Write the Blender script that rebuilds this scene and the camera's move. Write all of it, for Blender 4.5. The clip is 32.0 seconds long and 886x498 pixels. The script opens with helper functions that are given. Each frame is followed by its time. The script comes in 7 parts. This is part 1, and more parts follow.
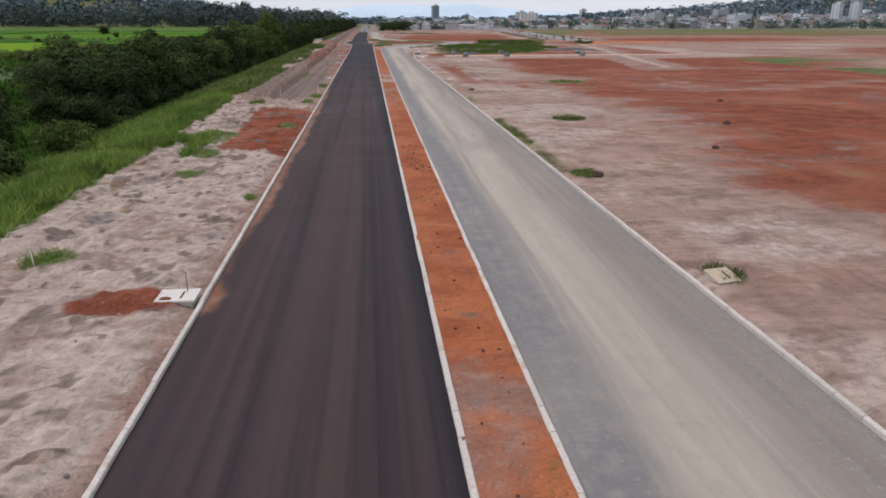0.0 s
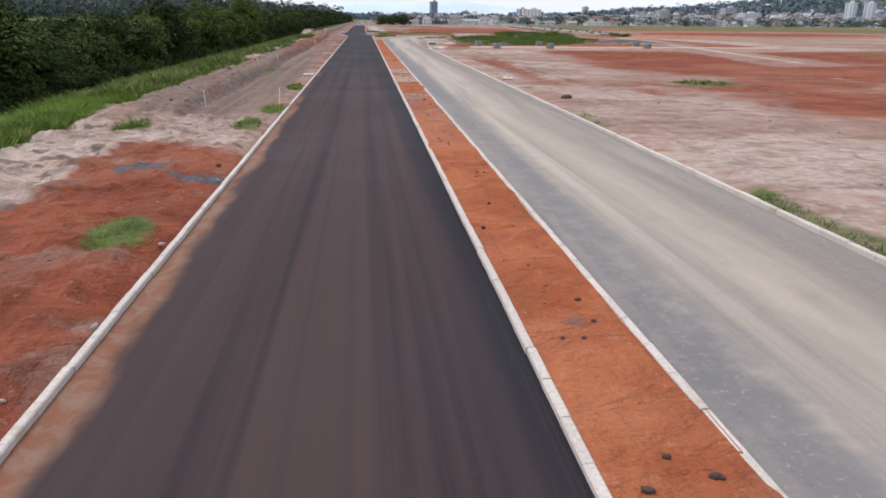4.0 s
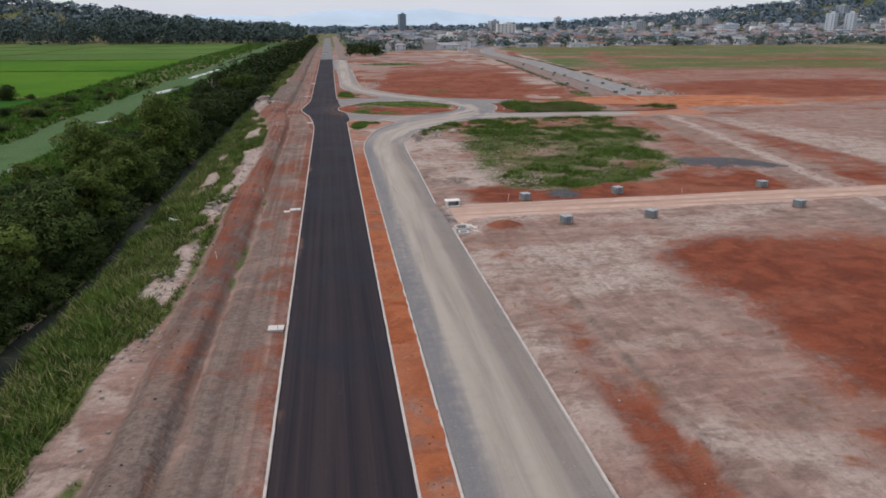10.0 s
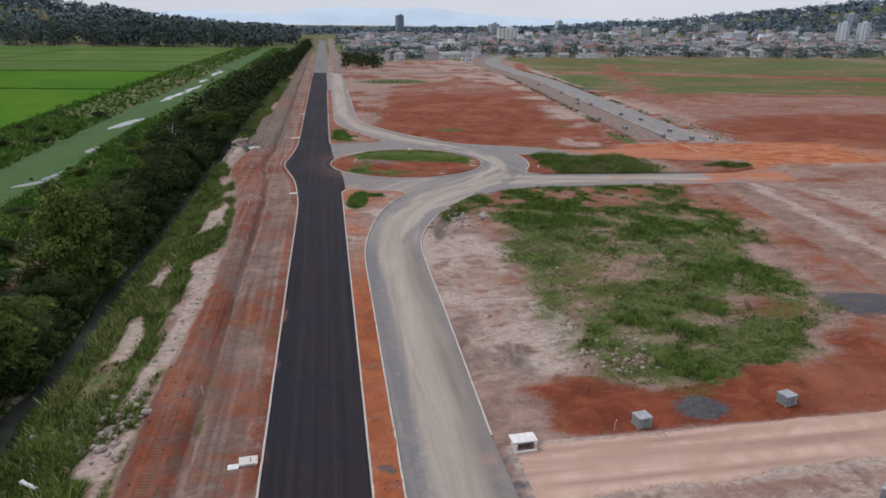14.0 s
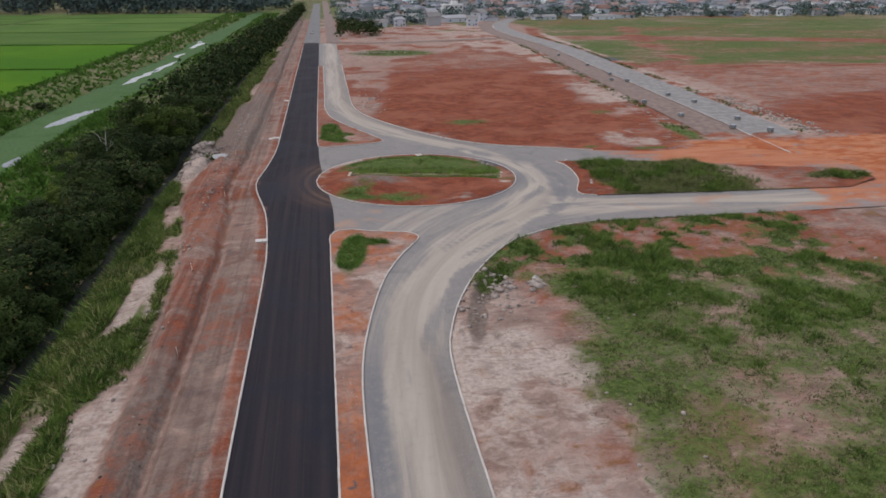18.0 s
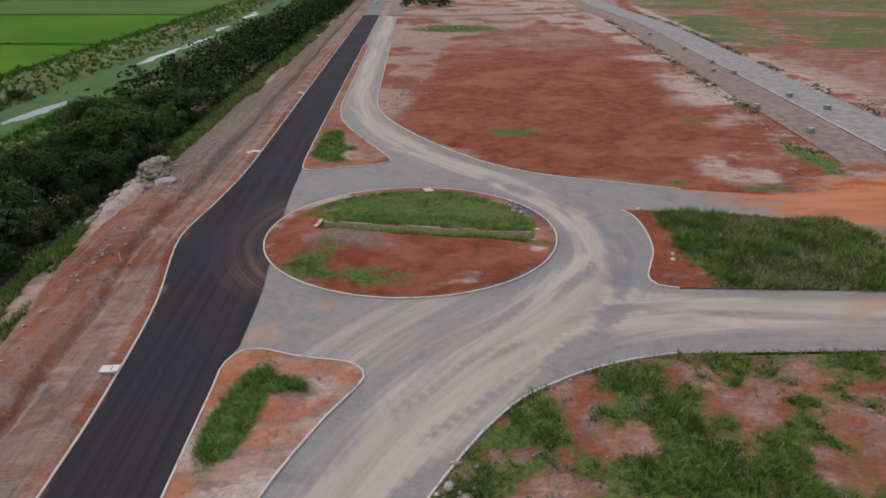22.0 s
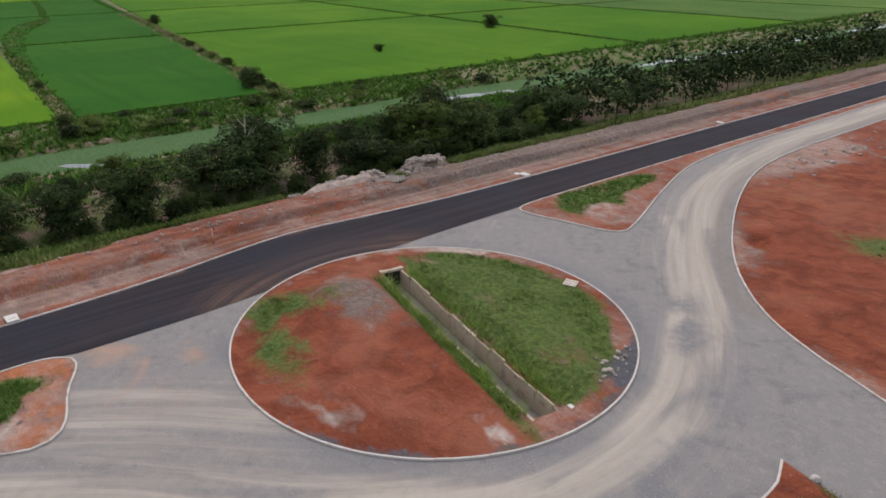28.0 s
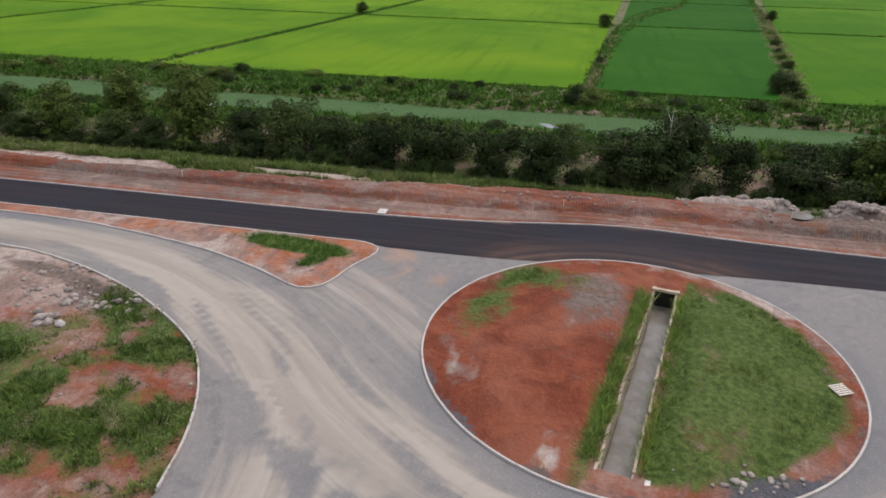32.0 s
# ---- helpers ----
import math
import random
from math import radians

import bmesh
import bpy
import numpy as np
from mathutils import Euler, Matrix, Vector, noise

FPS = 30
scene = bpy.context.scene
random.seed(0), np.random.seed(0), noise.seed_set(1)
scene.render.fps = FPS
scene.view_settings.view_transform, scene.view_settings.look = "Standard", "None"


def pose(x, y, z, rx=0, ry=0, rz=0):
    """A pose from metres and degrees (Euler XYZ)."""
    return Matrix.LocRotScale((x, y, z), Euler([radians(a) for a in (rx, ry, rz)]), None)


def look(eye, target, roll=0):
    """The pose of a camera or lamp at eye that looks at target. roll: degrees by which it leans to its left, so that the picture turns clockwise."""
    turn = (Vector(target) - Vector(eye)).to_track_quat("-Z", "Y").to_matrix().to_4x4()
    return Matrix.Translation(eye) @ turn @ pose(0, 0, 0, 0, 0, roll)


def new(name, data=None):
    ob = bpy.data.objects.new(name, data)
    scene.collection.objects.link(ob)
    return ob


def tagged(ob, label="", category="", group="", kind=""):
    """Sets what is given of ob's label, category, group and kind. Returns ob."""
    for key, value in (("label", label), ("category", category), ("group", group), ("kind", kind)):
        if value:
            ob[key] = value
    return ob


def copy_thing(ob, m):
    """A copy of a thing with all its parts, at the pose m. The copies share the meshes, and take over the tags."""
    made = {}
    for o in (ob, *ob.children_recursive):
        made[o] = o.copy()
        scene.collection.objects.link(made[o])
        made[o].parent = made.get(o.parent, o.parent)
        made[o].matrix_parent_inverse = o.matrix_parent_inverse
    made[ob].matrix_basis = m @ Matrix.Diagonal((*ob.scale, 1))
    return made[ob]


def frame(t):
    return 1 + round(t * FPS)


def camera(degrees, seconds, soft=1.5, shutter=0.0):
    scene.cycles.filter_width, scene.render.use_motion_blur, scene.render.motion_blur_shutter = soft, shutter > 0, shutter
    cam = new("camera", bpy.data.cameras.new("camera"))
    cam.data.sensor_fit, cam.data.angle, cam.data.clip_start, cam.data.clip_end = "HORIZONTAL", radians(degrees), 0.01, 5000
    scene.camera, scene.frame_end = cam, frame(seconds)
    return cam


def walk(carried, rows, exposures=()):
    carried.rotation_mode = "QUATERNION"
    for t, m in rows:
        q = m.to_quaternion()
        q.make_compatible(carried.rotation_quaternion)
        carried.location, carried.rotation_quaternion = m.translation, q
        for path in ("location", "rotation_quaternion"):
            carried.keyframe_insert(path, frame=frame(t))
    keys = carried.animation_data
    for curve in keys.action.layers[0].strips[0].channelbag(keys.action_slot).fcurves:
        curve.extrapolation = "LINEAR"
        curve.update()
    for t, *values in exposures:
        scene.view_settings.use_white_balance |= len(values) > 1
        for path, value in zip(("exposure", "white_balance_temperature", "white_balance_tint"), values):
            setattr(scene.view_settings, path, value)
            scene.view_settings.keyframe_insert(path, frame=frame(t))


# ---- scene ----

cam = camera(65.6, 32.0, soft=1.7)
PATH = [
    (0, (0.346, -11.14, 8.311), (0.543, -9.253, 7.68), 0.0),
    (2, (-0.143, 9.264, 6.041), (0.06, 11.15, 5.406), 0.1),
    (4.5, (-0.747, 34.372, 5.059), (-0.533, 36.257, 4.423), 0.6),
    (6, (-1.578, 49.566, 8.238), (-1.364, 51.45, 7.602), 0.3),
    (6.5, (-1.639, 54.656, 9.576), (-1.411, 56.539, 8.943), 0.6),
    (7, (-1.787, 59.425, 11.215), (-1.543, 61.307, 10.585), 0.5),
    (7.5, (-1.718, 64.358, 12.805), (-1.461, 66.239, 12.175), 0.2),
    (8, (-1.60, 69.292, 14.42), (-1.332, 71.172, 13.792), -0.1),
    (8.5, (-1.713, 73.641, 15.942), (-1.426, 75.519, 15.315), 0.2),
    (9, (-1.484, 78.447, 17.498), (-1.189, 80.324, 16.872), 0.1),
    (9.5, (-1.155, 82.985, 19.128), (-0.862, 84.862, 18.504), -0.3),
    (10, (-0.998, 87.961, 20.629), (-0.702, 89.838, 20.004), -0.2),
    (10.5, (-0.691, 92.864, 21.956), (-0.396, 94.742, 21.334), -0.4),
    (11, (-0.449, 97.468, 23.523), (-0.152, 99.345, 22.899), -0.4),
    (11.5, (-0.225, 102.62, 24.559), (0.075, 104.496, 23.934), -0.0),
    (12, (-0.154, 107.36, 25.855), (0.15, 109.234, 25.228), 0.2),
    (12.5, (-0.097, 112.322, 26.873), (0.211, 114.196, 26.246), 0.5),
    (13, (-0.053, 117.156, 27.443), (0.258, 119.029, 26.814), 0.6),
    (13.5, (0.055, 122.022, 27.506), (0.368, 123.895, 26.877), 0.7),
    (14, (0.17, 126.766, 27.59), (0.485, 128.638, 26.961), 0.7),
    (14.5, (0.535, 131.823, 27.653), (0.844, 133.695, 27.023), 0.5),
    (16.5, (1.572, 147.049, 28.94), (1.88, 148.92, 28.304), 0.1),
    (18, (2.74, 162.08, 28.711), (3.044, 163.917, 27.982), -0.2),
    (19, (3.926, 172.081, 28.47), (4.238, 173.907, 27.717), -0.0),
    (20, (7.123, 181.124, 28.38), (7.431, 182.942, 27.605), -0.1),
    (21.5, (14.059, 193.579, 28.347), (14.208, 195.404, 27.542), -0.3),
    (22.5, (19.575, 200.91, 27.91), (19.55, 202.739, 27.101), -0.4),
    (23, (22.674, 204.552, 27.549), (22.552, 206.378, 26.741), -0.7),
    (24.5, (30.316, 217.919, 26.305), (29.874, 219.692, 25.492), -0.9),
    (26.5, (42.676, 231.751, 26.215), (41.725, 233.324, 25.426), -0.8),
    (27, (46.278, 234.22, 26.566), (45.149, 235.669, 25.774), -1.2),
    (27.5, (49.422, 236.097, 26.431), (48.147, 237.42, 25.641), -1.2),
    (28, (52.58, 237.693, 26.149), (51.131, 238.825, 25.362), -0.7),
    (28.5, (55.645, 239.723, 26.071), (53.936, 240.405, 25.288), -0.7),
    (29, (58.012, 242.607, 25.948), (56.206, 242.97, 25.169), -0.8),
    (29.5, (59.404, 245.082, 26.019), (57.591, 245.402, 25.237), -0.4),
    (30, (60.107, 247.941, 26.103), (58.277, 248.135, 25.319), -0.1),
    (30.5, (60.266, 250.754, 26.152), (58.428, 250.756, 25.363), 0.3),
    (31, (60.198, 254.065, 26.241), (58.363, 253.985, 25.449), 0.6),
    (31.5, (59.895, 257.133, 26.179), (58.066, 257.001, 25.383), 1.0),
    (32, (59.815, 260.716, 26.274), (58.024, 260.342, 25.466), 1.3),
]
LIGHT = [(0, 0.10), (2, 0.28), (4.5, 0.45), (6, 0.42), (7.5, 0.22), (9, 0.0), (13, -0.08), (18, -0.05), (24, -0.03), (28, 0.16), (30, 0.24), (32, 0.25)]
walk(cam, [(t, look(eye, target, roll)) for t, eye, target, roll in PATH], [(t, stops, 6130 if 10 < t < 22 else 6230, 14) for t, stops in LIGHT])

# ---------------------------------------------------------------- light
SUN_ELEVATION, SUN_TURN = radians(58), radians(-60)
world = bpy.data.worlds.new("overcast_sky")
scene.world = world
world.use_nodes = True
wn, wl = world.node_tree.nodes, world.node_tree.links
wn.clear()
sky = wn.new("ShaderNodeTexSky")
sky.sky_type, sky.sun_disc = "NISHITA", False
sky.sun_elevation, sky.sun_rotation = SUN_ELEVATION, SUN_TURN
sky.air_density, sky.dust_density, sky.ozone_density = 1.0, 6.0, 1.0
clear = wn.new("ShaderNodeBackground")
clear.inputs["Strength"].default_value = 0.05
wl.new(sky.outputs[0], clear.inputs[0])
# the cloud layer: an even veil with faint soft patches
geo = wn.new("ShaderNodeTexCoord")
patches = wn.new("ShaderNodeTexNoise")
patches.inputs["Scale"].default_value, patches.inputs["Detail"].default_value = 2.2, 4.0
stretch = wn.new("ShaderNodeMapping")
stretch.inputs["Scale"].default_value = (1.0, 1.0, 4.0)
wl.new(geo.outputs["Generated"], stretch.inputs[0])
wl.new(stretch.outputs[0], patches.inputs["Vector"])
ramp = wn.new("ShaderNodeValToRGB")
ramp.color_ramp.elements[0].position, ramp.color_ramp.elements[0].color = 0.35, (0.785, 0.82, 0.865, 1)
ramp.color_ramp.elements[1].position, ramp.color_ramp.elements[1].color = 0.68, (0.93, 0.945, 0.965, 1)
wl.new(patches.outputs[0], ramp.inputs[0])
veil = wn.new("ShaderNodeBackground")
veil.inputs["Strength"].default_value = 0.80
wl.new(ramp.outputs[0], veil.inputs[0])
both = wn.new("ShaderNodeAddShader")
wl.new(clear.outputs[0], both.inputs[0])
wl.new(veil.outputs[0], both.inputs[1])
wout = wn.new("ShaderNodeOutputWorld")
wl.new(both.outputs[0], wout.inputs[0])

sun_data = bpy.data.lights.new("sun", "SUN")
sun_data.energy, sun_data.angle, sun_data.color = 1.2, radians(18), (1.0, 0.95, 0.88)
sun = new("sun", sun_data)
sun.matrix_world = pose(0, 0, 200, 90 - math.degrees(SUN_ELEVATION), 0, 180 - math.degrees(SUN_TURN))


# ---------------------------------------------------------------- materials
class Nodes:
    """Short hand for building one node material."""

    def __init__(self, name, rough=0.9, metal=0.0, spec=0.3):
        self.mat = bpy.data.materials.new(name)
        self.mat.use_nodes = True
        self.tree = self.mat.node_tree
        self.out = self.tree.nodes["Principled BSDF"]
        self.out.inputs["Roughness"].default_value = rough
        self.out.inputs["Metallic"].default_value = metal
        self.out.inputs["Specular IOR Level"].default_value = spec

    def node(self, kind, **props):
        n = self.tree.nodes.new(kind)
        for key, value in props.items():
            setattr(n, key, value)
        return n

    def link(self, a, b):
        self.tree.links.new(a, b)
        return self

    def put(self, socket, value):
        if isinstance(value, bpy.types.NodeSocket):
            self.link(value, socket)
        else:
            socket.default_value = value

    def coords(self, scale=(1, 1, 1), kind="Object", turn=0.0):
        m = self.node("ShaderNodeMapping")
        m.inputs["Scale"].default_value = scale
        m.inputs["Rotation"].default_value = (0, 0, radians(turn))
        self.link(self.node("ShaderNodeTexCoord").outputs[kind], m.inputs[0])
        return m.outputs[0]

    def world(self, scale=(1, 1, 1)):
        m = self.node("ShaderNodeMapping")
        m.inputs["Scale"].default_value = scale
        self.link(self.node("ShaderNodeNewGeometry").outputs["Position"], m.inputs[0])
        return m.outputs[0]

    def noise(self, scale, detail=4.0, rough=0.6, vector=None, warp=0.0):
        n = self.node("ShaderNodeTexNoise")
        n.inputs["Scale"].default_value, n.inputs["Detail"].default_value = scale, detail
        n.inputs["Roughness"].default_value, n.inputs["Distortion"].default_value = rough, warp
        self.link(vector if vector is not None else self.world(), n.inputs["Vector"])
        return n.outputs["Fac"]

    def math(self, op, a, b=0.0, c=0.0, clamp=False):
        n = self.node("ShaderNodeMath", operation=op, use_clamp=clamp)
        for socket, value in zip(n.inputs, (a, b, c)):
            self.put(socket, value)
        return n.outputs[0]

    def span(self, value, low, high, a=0.0, b=1.0):
        n = self.node("ShaderNodeMapRange", interpolation_type="SMOOTHSTEP")
        for socket, v in zip(n.inputs, (value, low, high, a, b)):
            self.put(socket, v)
        return n.outputs[0]

    def mix(self, fac, a, b, blend="MIX"):
        n = self.node("ShaderNodeMix", data_type="RGBA", blend_type=blend)
        self.put(n.inputs[0], fac)
        self.put(n.inputs[6], (*a, 1) if isinstance(a, tuple) else a)
        self.put(n.inputs[7], (*b, 1) if isinstance(b, tuple) else b)
        return n.outputs[2]

    def attribute(self, name):
        n = self.node("ShaderNodeAttribute", attribute_name=name)
        s = self.node("ShaderNodeSeparateColor")
        self.link(n.outputs["Color"], s.inputs[0])
        return s.outputs

    def island(self):
        return self.node("ShaderNodeNewGeometry").outputs["Random Per Island"]

    def each(self):
        return self.node("ShaderNodeObjectInfo").outputs["Random"]

    def bump(self, height, strength=0.5, distance=0.05):
        b = self.node("ShaderNodeBump")
        b.inputs["Strength"].default_value, b.inputs["Distance"].default_value = strength, distance
        self.link(height, b.inputs["Height"])
        return self.link(b.outputs[0], self.out.inputs["Normal"])

    def done(self, color, rough=None):
        self.put(self.out.inputs["Base Color"], (*color, 1) if isinstance(color, tuple) else color)
        if rough is not None:
            self.put(self.out.inputs["Roughness"], rough)
        return self.mat


def soil_material(name="earth", clay=((0.122, 0.031, 0.015), (0.198, 0.054, 0.026), (0.270, 0.106, 0.064))):
    """Bare earth: red clay, pale pink subsoil, brown loam, gravel and thin weeds, told apart by the sheet's soil map."""
    m = Nodes(name, 0.95, spec=0.12)
    red, weed, grey = m.attribute("soil")[:3]
    dark, sand, rut = m.attribute("soil_more")[:3]
    fine, mid, big = m.noise(2.4, 5, 0.62), m.noise(0.42, 5, 0.58, warp=0.7), m.noise(0.075, 5, 0.55, warp=0.6)
    speck, blade = m.noise(5.5, 4, 0.72), m.noise(1.0, 5, 0.62, m.world((0.5, 1.25, 1)), warp=0.9)
    grain, plates = m.noise(11.0, 3, 0.7), m.noise(0.7, 4, 0.5, m.world((0.7, 0.7, 1)), warp=0.5)
    scrape = m.noise(1.0, 5, 0.6, m.world((0.24, 0.40, 1)), warp=0.6)
    sweep = m.noise(1.0, 5, 0.58, m.world((0.06, 0.12, 1)), warp=1.6)
    ragged = m.math("ADD", m.math("MULTIPLY", mid, 0.5), m.math("MULTIPLY", fine, 0.22))
    ragged = m.math("ADD", ragged, m.math("MULTIPLY", sweep, 0.4))
    off = m.math("MULTIPLY", m.math("SUBTRACT", ragged, 0.56), 3.0)

    def here(mask, low=0.35, high=0.65):
        return m.span(m.math("ADD", mask, off), low, high)

    base = m.mix(m.span(mid, 0.34, 0.66), (0.200, 0.132, 0.106), (0.292, 0.198, 0.162))
    base = m.mix(m.span(big, 0.42, 0.66, 0, 0.5), base, (0.235, 0.122, 0.088))
    base = m.mix(m.span(scrape, 0.50, 0.66, 0, 0.45), base, (0.345, 0.240, 0.195))
    base = m.mix(m.span(scrape, 0.32, 0.46, 0.5, 0), base, (0.145, 0.095, 0.080))
    base = m.mix(m.span(plates, 0.56, 0.66, 0, 0.35), base, (0.150, 0.098, 0.082))
    pale = m.mix(m.span(fine, 0.34, 0.66), (0.300, 0.240, 0.203), (0.415, 0.340, 0.292))
    pale = m.mix(m.span(plates, 0.55, 0.65, 0, 0.5), pale, (0.190, 0.140, 0.118))
    base = m.mix(here(sand, 0.2, 0.9), base, pale)
    base = m.mix(m.span(blade, 0.53, 0.63, 0, 0.34), base, (0.130, 0.086, 0.070))
    base = m.mix(m.span(blade, 0.36, 0.46, 0.30, 0), base, (0.400, 0.305, 0.255))
    base = m.mix(here(dark, 0.25, 0.8), base, m.mix(m.span(fine, 0.3, 0.7), (0.106, 0.079, 0.065), (0.190, 0.146, 0.122)))
    body = m.mix(m.span(mid, 0.34, 0.66), clay[0], clay[1])
    body = m.mix(m.span(scrape, 0.54, 0.76, 0, 0.2), body, clay[2])
    body = m.mix(m.span(big, 0.46, 0.66, 0, 0.5), body, clay[2])
    body = m.mix(m.span(plates, 0.56, 0.7, 0, 0.16), body, tuple(0.6 * v for v in clay[0]))
    base = m.mix(here(red, 0.1, 0.85), base, body)
    stones = m.mix(m.span(grain, 0.35, 0.65), (0.050, 0.050, 0.058), (0.105, 0.103, 0.110))
    base = m.mix(here(grey, 0.3, 0.75), base, stones)
    green = m.mix(m.span(fine, 0.35, 0.65), (0.036, 0.062, 0.013), (0.090, 0.124, 0.030))
    green = m.mix(m.span(mid, 0.5, 0.7, 0, 0.45), green, (0.095, 0.110, 0.035))
    orange = m.attribute("soil_extra")[0]
    base = m.mix(here(orange, 0.2, 0.85), base, m.mix(m.span(scrape, 0.38, 0.64), (0.290, 0.082, 0.029), (0.390, 0.165, 0.085)))
    base = m.mix(here(weed, 0.15, 0.9), base, green)
    tracks = m.noise(1.0, 4, 0.55, m.world((1.5, 0.035, 1)), warp=0.5)
    base = m.mix(m.math("MULTIPLY", rut, m.span(tracks, 0.50, 0.60, 0, 0.75)), base, (0.090, 0.056, 0.046))
    base = m.mix(m.math("MULTIPLY", rut, m.span(tracks, 0.38, 0.47, 0.4, 0)), base, (0.250, 0.175, 0.140))
    place = m.node("ShaderNodeSeparateXYZ")
    m.link(m.world(), place.inputs[0])
    treads = m.math("SINE", m.math("ADD", m.math("MULTIPLY", place.outputs[1], 21.0), m.math("MULTIPLY", fine, 5.0)))
    lanes = m.span(m.noise(1.0, 3, 0.5, m.world((2.1, 0.05, 1))), 0.48, 0.58)
    base = m.mix(m.math("MULTIPLY", m.math("MULTIPLY", rut, lanes), m.span(treads, 0.0, 0.9, 0, 0.32)), base, (0.270, 0.205, 0.168))
    base = m.mix(m.span(speck, 0.57, 0.70, 0, 0.24), base, (0.075, 0.046, 0.036))
    base = m.mix(m.span(speck, 0.28, 0.42, 0.18, 0), base, (0.46, 0.37, 0.31))
    base = m.mix(m.span(grain, 0.58, 0.78, 0, 0.3), base, (0.060, 0.038, 0.030))
    base = m.mix(m.span(grain, 0.22, 0.40, 0.14, 0), base, (0.42, 0.34, 0.29))
    m.bump(m.math("ADD", m.math("ADD", m.math("MULTIPLY", fine, 0.9), m.math("MULTIPLY", mid, 2.0)), m.math("SUBTRACT", m.math("MULTIPLY", plates, 1.6), m.math("MULTIPLY", blade, 1.0))), 0.9, 0.25)
    return m.done(base)


def asphalt_material():
    m = Nodes("fresh_asphalt", 0.88, spec=0.10)
    long = m.noise(1.0, 4, 0.55, m.world((1.3, 0.012, 1)), warp=0.5)
    thin = m.noise(1.0, 5, 0.6, m.world((2.0, 0.02, 1)), warp=0.6)
    grain, blotch = m.noise(14, 4, 0.85), m.noise(0.12, 4, 0.6, warp=0.5)
    edge = m.attribute("lane")[0]
    c = m.mix(m.span(long, 0.28, 0.72), (0.0150, 0.0140, 0.0185), (0.0285, 0.0235, 0.0265))
    c = m.mix(m.span(thin, 0.5, 0.8, 0, 0.22), c, (0.038, 0.031, 0.031))
    hair = m.noise(1.0, 5, 0.65, m.world((7.0, 0.05, 1)), warp=0.4)
    c = m.mix(m.span(hair, 0.52, 0.72, 0, 0.45), c, (0.044, 0.034, 0.033))
    c = m.mix(m.span(hair, 0.30, 0.46, 0.35, 0), c, (0.012, 0.0115, 0.016))
    c = m.mix(m.span(blotch, 0.48, 0.72, 0, 0.7), c, (0.0105, 0.0125, 0.021))
    scuff = m.noise(0.9, 6, 0.72, warp=1.2)
    c = m.mix(m.span(scuff, 0.60, 0.72, 0, 0.35), c, (0.052, 0.043, 0.043))
    c = m.mix(m.span(scuff, 0.26, 0.36, 0.6, 0), c, (0.008, 0.009, 0.014))
    c = m.mix(m.span(grain, 0.55, 0.75, 0, 0.45), c, (0.058, 0.052, 0.052))
    c = m.mix(m.math("MULTIPLY", m.attribute("lane")[2], m.span(long, 0.3, 0.65, 0.15, 0.6)), c, (0.066, 0.043, 0.040))
    swept = m.attribute("lane")[1]
    far = m.node("ShaderNodeVectorMath", operation="DISTANCE")
    m.link(m.world((1, 1, 0)), far.inputs[0])
    far.inputs[1].default_value = (15.75, 265.4, 0)
    turn = m.node("ShaderNodeCombineXYZ")
    m.link(far.outputs["Value"], turn.inputs[0])
    arcs = m.noise(1.1, 4, 0.65, turn.outputs[0])
    c = m.mix(m.math("MULTIPLY", swept, m.math("MULTIPLY", m.span(arcs, 0.38, 0.62, 0.1, 0.9), m.span(blotch, 0.35, 0.6, 1.0, 0.4))), c, (0.125, 0.075, 0.052))
    dusty = m.math("ADD", edge, m.math("MULTIPLY", m.math("SUBTRACT", m.noise(1.0, 4, 0.6, m.world((0.5, 0.16, 1))), 0.5), 1.3))
    c = m.mix(m.span(dusty, 0.50, 0.85, 0, 0.85), c, m.mix(m.span(scuff, 0.4, 0.6), (0.180, 0.078, 0.044), (0.205, 0.125, 0.090)))
    m.bump(grain, 0.5, 0.012)
    return m.done(c, m.span(blotch, 0.4, 0.7, 0.92, 0.78))


